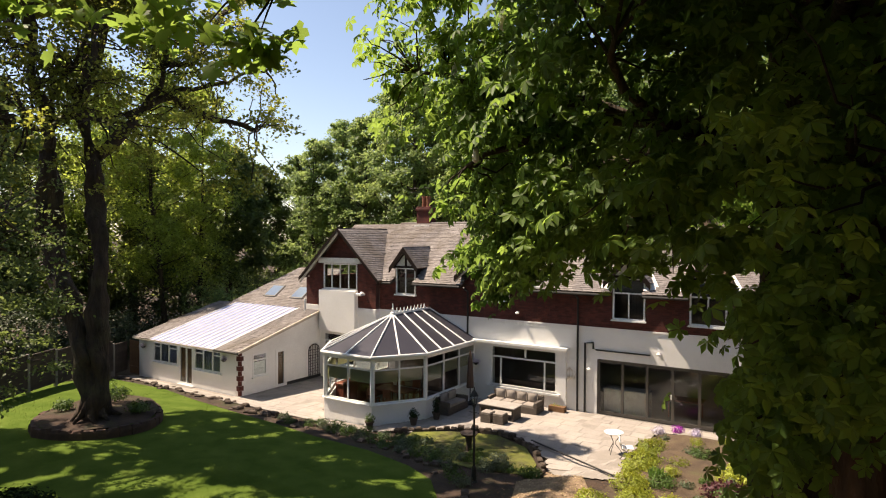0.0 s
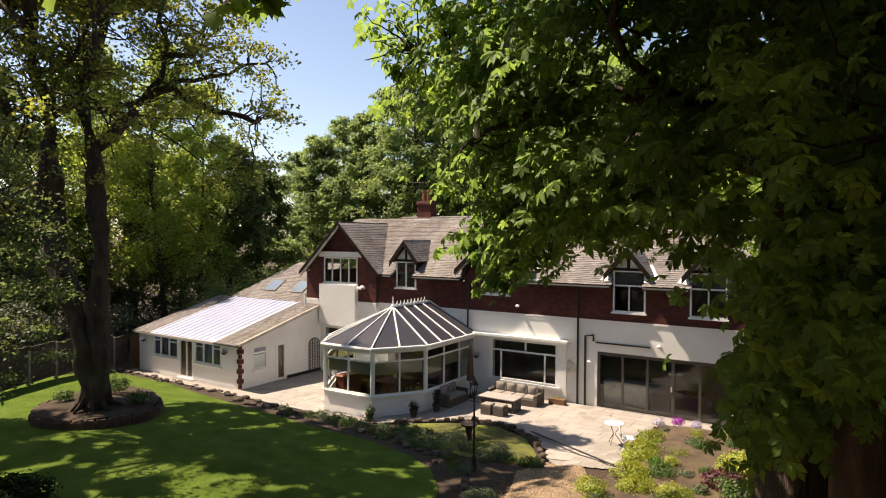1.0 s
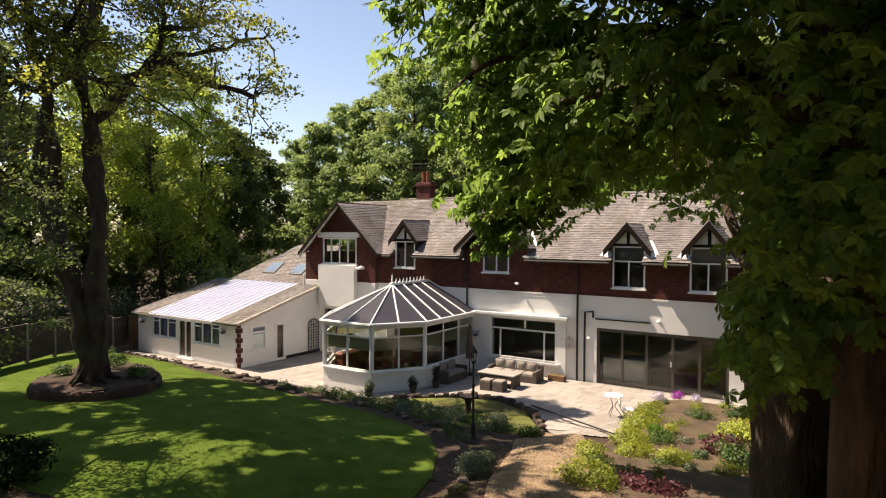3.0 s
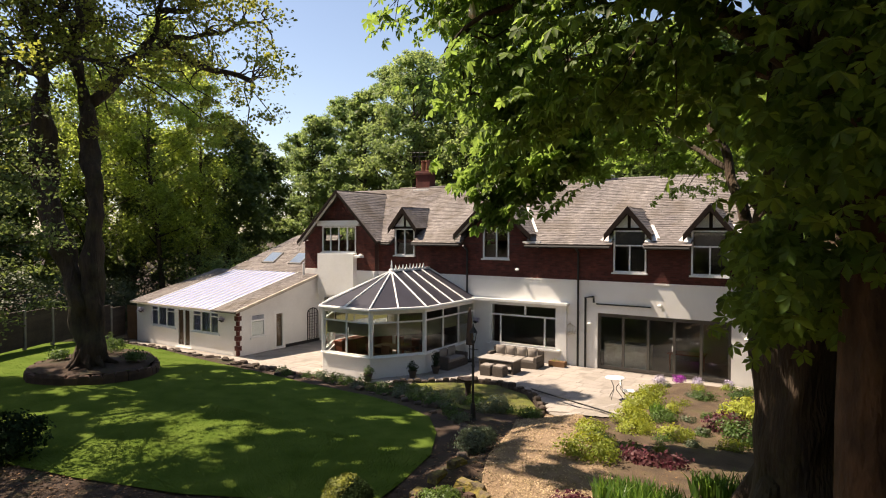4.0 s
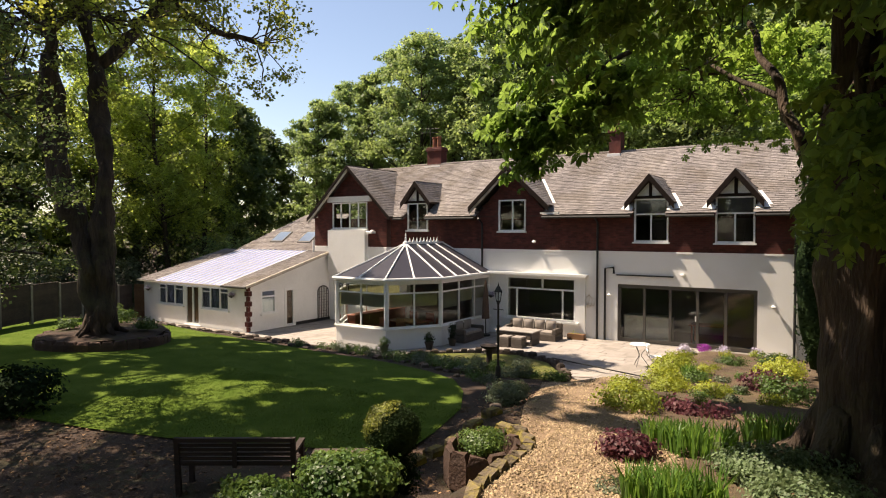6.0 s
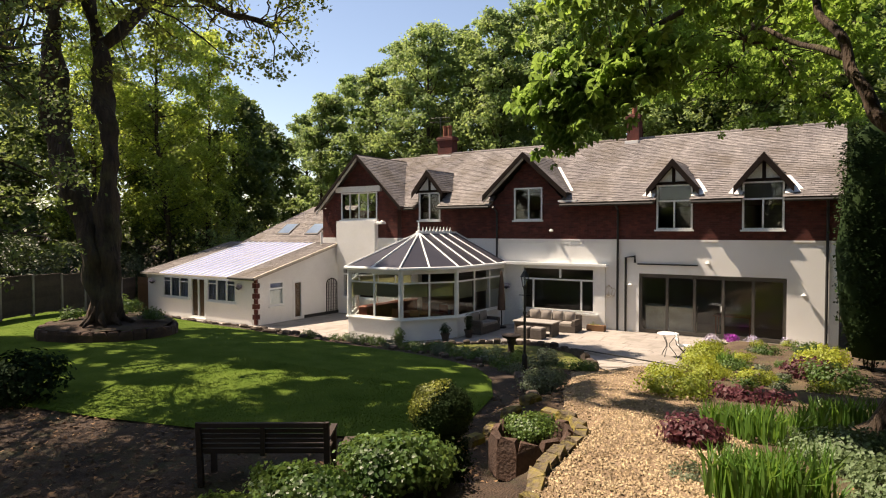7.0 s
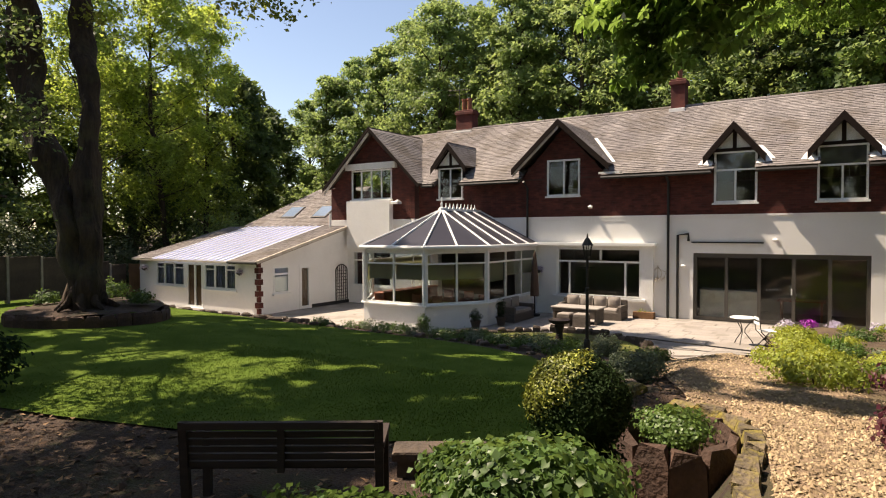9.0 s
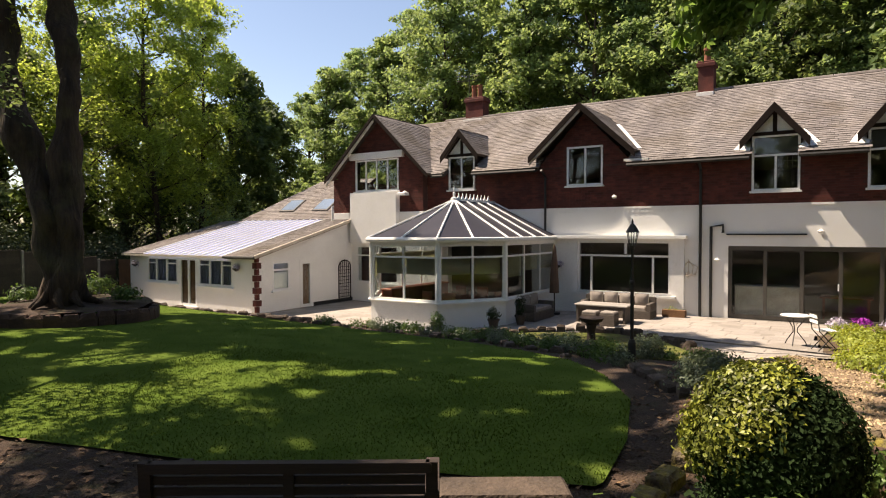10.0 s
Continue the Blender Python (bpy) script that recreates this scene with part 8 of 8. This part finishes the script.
def pillow(x0, y0, z0, x1, y1, z1):
    """A soft block with bulging faces."""
    sh = Shape()
    n = 6
    grid = [(i / n * 2 - 1, j / n * 2 - 1) for j in range(n + 1) for i in range(n + 1)]
    for sgn in (-1, 1):
        b = len(sh.v)
        for u, v in grid:
            e = (1 - u ** 4) * (1 - v ** 4)
            sh.v.append(((x0 + x1) / 2 + u * (x1 - x0) / 2, (y0 + y1) / 2 + sgn * (y1 - y0) / 2 * (0.25 + 0.75 * e), (z0 + z1) / 2 + v * (z1 - z0) / 2))
        for j in range(n):
            for i in range(n):
                q = (b + j * (n + 1) + i, b + j * (n + 1) + i + 1, b + (j + 1) * (n + 1) + i + 1, b + (j + 1) * (n + 1) + i)
                sh.f.append(q if sgn < 0 else q[::-1])
    return sh


def sofa(name, label, at, rz, length, seats):
    t = thing(name, label, "sofa", "garden lounge set", at=at, rz=rz)
    part("base", Shape().box(0, 0, 0.0, length, 0.78, 0.30, 0.03), M_RATTAN, t)
    part("backrest", Shape().box(0, 0.62, 0.30, length, 0.78, 0.68, 0.03), M_RATTAN, t)
    for a in (0, length - 0.13):
        part("arm", Shape().box(a, 0, 0.30, a + 0.13, 0.62, 0.52, 0.03), M_RATTAN, t)
    w = (length - 0.3) / seats
    for k in range(seats):
        a = 0.15 + k * w
        part("seat_cushion", Shape().box(a, 0.02, 0.30, a + w - 0.02, 0.60, 0.41, 0.04), M_CUSHION, t, "grey seat cushion")
        part("back_cushion", pillow(a + 0.02, 0.44, 0.38, a + w - 0.04, 0.64, 0.78), M_CUSHION, t, "plump grey back cushion", True)


zp = lambda x, y: ground_z(x, y) + 0.02
sofa("garden_sofa", "grey rattan sofa with three plump cushions under the window", (-12.75, 23.75, zp(-12, 24)), 0, 2.3, 4)
sofa("garden_sofa", "grey rattan sofa in the shade beside the conservatory", (-13.55, 21.9, zp(-13.3, 22.6)), 90, 1.6, 2)


def lounge_table():
    t = thing("lounge_table", "low rattan table with a pale top", "table", at=(-11.6, 22.75, zp(-11.6, 22.7)))
    part("tabletop", Shape().box(-0.82, -0.42, 0.52, 0.82, 0.42, 0.56, 0.01), M_TABLETOP, t, "pale slab top")
    part("apron", Shape().box(-0.76, -0.38, 0.42, 0.76, 0.38, 0.52), M_RATTAN, t)
    for sx in (-0.76, 0.69):
        part("end_panel", Shape().box(sx, -0.36, 0, sx + .07, 0.36, 0.42), M_RATTAN, t)


lounge_table()
for sx in (-11.75, -11.2):
    st = thing("rattan_stool", "small grey rattan cube stool with a cushion", "stool", "rattan stools", at=(sx, 22.0, zp(sx, 22)))
    part("base", Shape().box(-.22, -.22, 0, .22, .22, .36, 0.03), M_RATTAN, st)
    part("cushion", Shape().box(-.21, -.21, .36, .21, .21, .42, 0.03), M_CUSHION, st)


def bistro():
    x, y = -6.35, 20.95
    z = zp(x, y)
    t = thing("bistro_table", "small round white metal bistro table on dark curled legs", "table")
    part("tabletop", Shape().lathe(x, y, [(.02, z + .70), (.31, z + .70), (.325, z + .715), (.31, z + .73), (.02, z + .735)], 24), M_UPVC, t, "white round top")
    for k in range(3):
        a = k * 2.094 + 0.4
        part("leg", Shape().tube([(x + .27 * math.cos(a), y + .27 * math.sin(a), z + .69), (x + .06 * math.cos(a), y + .06 * math.sin(a), z + .42), (x + .05 * math.cos(a), y + .05 * math.sin(a), z + .32), (x + .22 * math.cos(a), y + .22 * math.sin(a), z + .1), (x + .27 * math.cos(a), y + .27 * math.sin(a), z)], 0.012, 6), M_BLACK, t)
    c = thing("bistro_chair", "folding metal bistro chair with white slats", "chair", at=(-5.72, 20.35, zp(-5.72, 20.35)), rz=115)
    for sx in (-.19, .19):
        part("leg", Shape().tube([(sx, -.2, 0), (sx, .2, .45), (sx, .26, .82)], 0.012, 6), M_BLACK, c)
        part("leg", Shape().tube([(sx * .9, .22, 0), (sx * .9, -.18, .45)], 0.012, 6), M_BLACK, c)
    for k in range(5):
        part("seat_slat", Shape().box(-.2, -.18 + k * .075, .45, .2, -.12 + k * .075, .465), M_UPVC, c, "white seat slat")
    for k in range(2):
        part("back_slat", Shape().box(-.2, .235 + k * .012, .62 + k * .12, .2, .25 + k * .012, .69 + k * .12), M_UPVC, c, "white back slat")


bistro()


def potted(x, y, r, h, label, m_=M_SHRUB_G, n=700, terracotta=False, seed=0):
    t = bush("potted_shrub", label, x, y, r, h, m_, 0.05, 660 + seed, n, "potted plant", "pots by the house", z=zp(x, y) + 0.26, lumps=3)
    z = zp(x, y)
    part("pot", Shape().lathe(x, y, [(.11, z), (.16, z + .24), (.185, z + .25), (.185, z + .30), (.15, z + .30), (.13, z + .26)], 14), M_BRICK if terracotta else M_STONE, t)


potted(-15.3, 18.95, 0.22, 0.35, "clipped shrub in a stone pot by the conservatory", seed=1)
potted(-14.1, 20.2, 0.24, 0.4, "dark shrub in a stone pot by the conservatory", M_CONIFER, seed=2)
potted(-13.75, 21.3, 0.22, 0.7, "upright dark shrub in a pot by the conservatory", M_CONIFER, seed=3)
pl = thing("planter_trough", "low wooden planter trough with trailing plants", "planter", at=(-9.95, 24.75, zp(-9.95, 24.7)))
part("trough", Shape().wall("x", -.35, .35, 0, .22, -.14, .14), M_GATE, pl)
part("plants", leaf_mesh("plants", sprays([(0, 0, .26, .32, .12, .08)], 900, 7, .08, 5, .7, 0), .05, M_SHRUB_Y, seed=6), M_SHRUB_Y, pl)
par = thing("parasol", "closed brown parasol standing beside the conservatory", "parasol", at=(-13.75, 24.0, zp(-13.75, 24)))
part("pole", Shape().lathe(0, 0, [(.2, 0), (.2, .08), (.025, .1), (.025, 2.35)], 10), M_BLACK, par)
part("canopy", Shape().lathe(0, 0, [(.17, .75), (.15, 1.2), (.11, 1.8), (.05, 2.3), (.01, 2.42)], 9), mat("brown_canvas", (0.12, 0.075, 0.055), 0.95, (0.085, 0.055, 0.04), 3.0, fine=50), par)

# trellis, lights and ornaments on the walls
tr = thing("trellis", "arched dark wooden trellis on the annexe wall", "trellis")
AXF = AX1 + 0.03
s = Shape()
arch = [(24.12, 0.2), (24.12, 1.6)] + [(24.5 - 0.38 * math.cos(a), 1.6 + 0.28 * math.sin(a)) for a in np.linspace(0.2, math.pi - 0.2, 7)] + [(24.88, 1.6), (24.88, 0.2)]
part("frame", s.tube([(AXF, a, b) for a, b in arch], 0.025, 6), M_DARKWOOD, tr)
for k in range(5):
    yy = 24.12 + 0.127 * (k + 1)
    part("upright", Shape().box(AXF - .012, yy - .01, 0.2, AXF + .012, yy + .01, 1.62 + 0.26 * math.sin(math.pi * (k + 1) / 6)), M_DARKWOOD, tr)
for k in range(10):
    part("rail", Shape().box(AXF + .013, 24.12, 0.28 + k * 0.145, AXF + .025, 24.88, 0.30 + k * 0.145), M_DARKWOOD, tr)


def basket(x, y, z, seed):
    t = thing("wall_basket", "wall basket of pale flowers", "flower basket", "wall baskets")
    part("basket", Shape().lathe(x, y - .14, [(.02, z - .12), (.1, z - .06), (.14, z)], 10), M_BLACK, t)
    part("plants", leaf_mesh("plants", sprays([(x, y - .14, z + .06, .17, .14, .11)], 3000, 6, .08, seed, .8, 0), .06, M_LILAC, seed=seed), M_LILAC, t)["kind"] = "stuff"


for i, (bx, bz) in enumerate(((-31.4, 1.75), (-24.75, 1.75))):
    basket(bx, AY, bz, 680 + i)
basket(-14.05, WALL_Y - 0.14, 1.9, 684)


def wall_lamp(x, y, z):
    t = thing("wall_lamp", "small white outdoor wall lamp", "wall lamp", "wall lamps")
    part("bracket", Shape().box(x - .04, y - .03, z - .05, x + .04, y, z + .05), M_UPVC, t)
    part("shade", Shape().lathe(x, y - .14, [(.05, z - .06), (.09, z), (.03, z + .05), (.02, z + .06)], 12), M_UPVC, t)
    part("arm", Shape().tube([(x, y - .02, z + .03), (x, y - .14, z + .06)], .012, 6), M_UPVC, t)


for x, y, z in ((-8.75, WALL_Y, 2.2), (-2.9, WALL_Y, 2.1), (-5.95, WALL_Y, 3.1), (-12.05, WALL_Y, 4.3), (-20.75, GW, 4.75)):
    wall_lamp(x, y, z)
orn = thing("wall_ornament", "pale scrolled wire wall ornament with flowers", "ornament")
s = Shape()
for k in range(5):
    a0 = -9.62 + (k - 2) * 0.1
    s.tube([(a0, WALL_Y - .03, 1.7), (a0 + .04 * (k - 2), WALL_Y - .03, 1.95), (-9.62, WALL_Y - .03, 2.2 - abs(k - 2) * .05)], .01, 5)
part("frame", s, M_CREAM, orn)
part("flowers", leaf_mesh("flowers", sprays([(-9.62, WALL_Y - .1, 1.72, .22, .08, .12)], 2500, 6, .06, 8, .8, 0), .05, M_CREAM, seed=9), M_CREAM, orn)["kind"] = "stuff"
cam_ = thing("security_camera", "small white security camera by the gable window", "camera")
part("housing", Shape().box(-20.95, GW - .35, 4.62, -20.6, GW - .02, 4.74, 0.02), M_UPVC, cam_)

# furniture seen through the glass
M_REDWOOD = mat("red_brown_wood", (0.30, 0.085, 0.045), 0.5, (0.2, 0.055, 0.03), 3.0, fine=20, streak=(1, 4, 4))
dt = thing("dining_table", "red-brown dining table in the conservatory", "table", at=(-16.7, 22.4, 0.12))
part("tabletop", Shape().box(-.9, -.5, .72, .9, .5, .76, .01), M_REDWOOD, dt)
for sx in (-.82, .75):
    for sy in (-.43, .36):
        part("leg", Shape().box(sx, sy, 0, sx + .07, sy + .07, .72), M_REDWOOD, dt)


sb = thing("sideboard", "long red-brown sideboard along the conservatory side", "sideboard", at=(-18.85, 20.9, 0.12))
part("carcass", Shape().box(0, 0, 0, 0.45, 3.6, 0.98, 0.01), M_REDWOOD, sb)
part("worktop", Shape().box(-0.02, -0.03, 0.98, 0.5, 3.63, 1.03, 0.01), M_REDWOOD, sb)
for k in range(4):
    part("door", Shape().box(0.45, 0.06 + 0.88 * k, 0.08, 0.47, 0.86 + 0.88 * k, 0.92), M_REDWOOD, sb)


def dining_chair(x, y, rz):
    t = thing("dining_chair", "orange-red wooden dining chair in the conservatory", "chair", "conservatory chairs", at=(x, y, 0.12), rz=rz)
    part("seat", Shape().box(-.22, -.22, .44, .22, .22, .48, .01), M_REDWOOD, t)
    part("backrest", Shape().box(-.2, .19, .62, .2, .22, .98, .01), M_REDWOOD, t)
    for sx in (-.21, .17):
        part("leg", Shape().box(sx, -.21, 0, sx + .04, -.17, .44), M_REDWOOD, t)
        part("leg", Shape().box(sx, .18, 0, sx + .04, .22, 1.0), M_REDWOOD, t)


for x, y, rz_ in ((-17.2, 21.5, 180), (-16.3, 21.5, 180), (-17.2, 23.3, 0), (-16.3, 23.3, 0), (-15.3, 22.4, -90), (-18.3, 22.3, 90)):
    dining_chair(x, y, rz_)
unit = thing("kitchen_unit", "white kitchen unit behind the folding doors", "cabinet")
part("carcass", Shape().box(-8.3, 25.75, 0.3, -6.5, 26.35, 1.34, .01), M_CREAM, unit)
part("worktop", Shape().box(-8.33, 25.72, 1.34, -6.47, 26.4, 1.38), M_TABLETOP, unit)
it = thing("inner_table", "table standing inside the folding doors", "table", at=(-5.3, 27.0, 0.3))
part("tabletop", Shape().box(-.7, -.4, .7, .7, .4, .74, .01), M_REDWOOD, it)
for sx in (-.62, .56):
    for sy in (-.34, .28):
        part("leg", Shape().box(sx, sy, 0, sx + .06, sy + .06, .7), M_REDWOOD, it)

# ---- fence ----
FL = [(-24.6, 5.0), (-26.4, 8.2), (-28.2, 11.4), (-29.9, 14.4), (-31.6, 17.2), (-32.7, 19.4)]
fence = thing("garden_fence", "dark boarded fence with concrete posts at the garden's edge", "fence")
for (xa, ya), (xb, yb) in zip(FL[:-1], FL[1:]):
    za = 0.88 + (2.5 - 0.88) * 0 + ground_z(xa, ya) - 0.9
    L = math.hypot(xb - xa, yb - ya)
    ang = math.degrees(math.atan2(yb - ya, xb - xa))
    half = L / 2
    for h_ in range(2):
        x0, y0 = xa + (xb - xa) * h_ / 2, ya + (yb - ya) * h_ / 2
        z0 = ground_z(x0, y0)
        post = part("post", Shape().box(-.06, -.06, -.2, .06, .06, 1.72, .01), M_CONCRETE, fence, "concrete post", m=pose(x0, y0, z0, 0, 0, ang))
        for b in range(7):
            part("board", Shape().box(.06, -.02 - .008 * (b % 2), .1 + b * .215, half - .06, .0 - .008 * (b % 2), .1 + b * .215 + .225), M_FENCE, fence, m=pose(x0, y0, z0, 0, 0, ang))
        part("cap_rail", Shape().box(.06, -.05, 1.62, half - .06, .03, 1.66), M_FENCE, fence, m=pose(x0, y0, z0, 0, 0, ang))
gate = thing("garden_gate", "brown boarded gate beside the annexe", "gate", at=(-32.05, 19.75, 0.1), rz=180)
for k in range(8):
    part("board", Shape().box(k * .13, -.02, 0, k * .13 + .12, .01, 1.8), M_GATE, gate)
for z in (.3, 1.4):
    part("ledge", Shape().box(0, .01, z, 1.03, .04, z + .1), M_GATE, gate)

# ---- bricks of the upper walls, last ----
def brick_field(parent, x0, x1, z0, z1, y, holes, keep, near, seed):
    g = np.random.default_rng(seed)
    sh = Shape()
    bw, bh = 0.225, 0.075
    face = [(0, 1, 2, 3), (0, 4, 5, 1), (1, 5, 6, 2), (2, 6, 7, 3), (3, 7, 4, 0)]
    shared = None
    for j in range(int((z1 - z0) / bh)):
        for i in range(-1, int((x1 - x0) / bw) + 1):
            xa = max(x0, x0 + (i + (0.5 if j % 2 else 0)) * bw)
            xb = min(x1, x0 + (i + 1 + (0.5 if j % 2 else 0)) * bw)
            za, zb = z0 + j * bh, z0 + (j + 1) * bh
            if xb - xa < 0.05:
                continue
            xm, zm = (xa + xb) / 2, (za + zb) / 2
            if any(h[0] - .02 < xm < h[1] + .02 and h[2] - .02 < zm < h[3] + .02 for h in holes) or not keep(xm, zm):
                continue
            pr = 0.012 + abs(g.normal()) * 0.002
            m_ = 0.006
            vs = [(xa + m_, y - pr, za + m_), (xb - m_, y - pr, za + m_), (xb - m_, y - pr, zb - m_), (xa + m_, y - pr, zb - m_), (xa + m_, y, za + m_), (xb - m_, y, za + m_), (xb - m_, y, zb - m_), (xa + m_, y, zb - m_)]
            fs = [face[0], (4, 0, 3, 7), (1, 5, 6, 2), (3, 2, 6, 7), (4, 5, 1, 0)]
            if near(xm, zm) and xb - xa > bw * 0.98:
                if shared is None:
                    o = Vector((xa, y, za))
                    shared = mesh_of("brick", [Vector(v_) - o for v_ in vs], fs, M_BRICKP)
                ob = new("brick", shared)
                ob.parent = parent
                ob.matrix_basis = pose(xa, y, za)
            else:
                sh.add(vs, fs)
    tagged(part("brickwork", sh, M_BRICK, parent), kind="stuff")


brick_field(wall_up, -19.9, HOUSE_R, BAND, 5.42, WALL_Y + 0.012, upper, lambda x, z: True, lambda x, z: -6.4 < x < -4.9 and z < 5.4 or (x > -3.3 and z < 4.5), 40)
brick_field(wall_gab, HOUSE_L, -19.9, BAND, 8.0, GW + 0.012, [(-23.6, -21.1, BAND, 4.8), (-23.5, -21.15, 4.86, 6.22)], lambda x, z: z < 5.44 or z < 7.8 - 0.94 * abs(x - GAB_X + 0.05), lambda x, z: False, 41)
brick_field(wall_up, CG_X - 1.75, CG_X + 1.75, 5.44, 7.3, WALL_Y + 0.012, upper, lambda x, z: z < 7.25 - 1.06 * abs(x - CG_X), lambda x, z: False, 42)
for ob in bpy.data.objects:
    if ob.name.startswith("pane") or ob.name.startswith("glass"):
        ob.visible_shadow = False
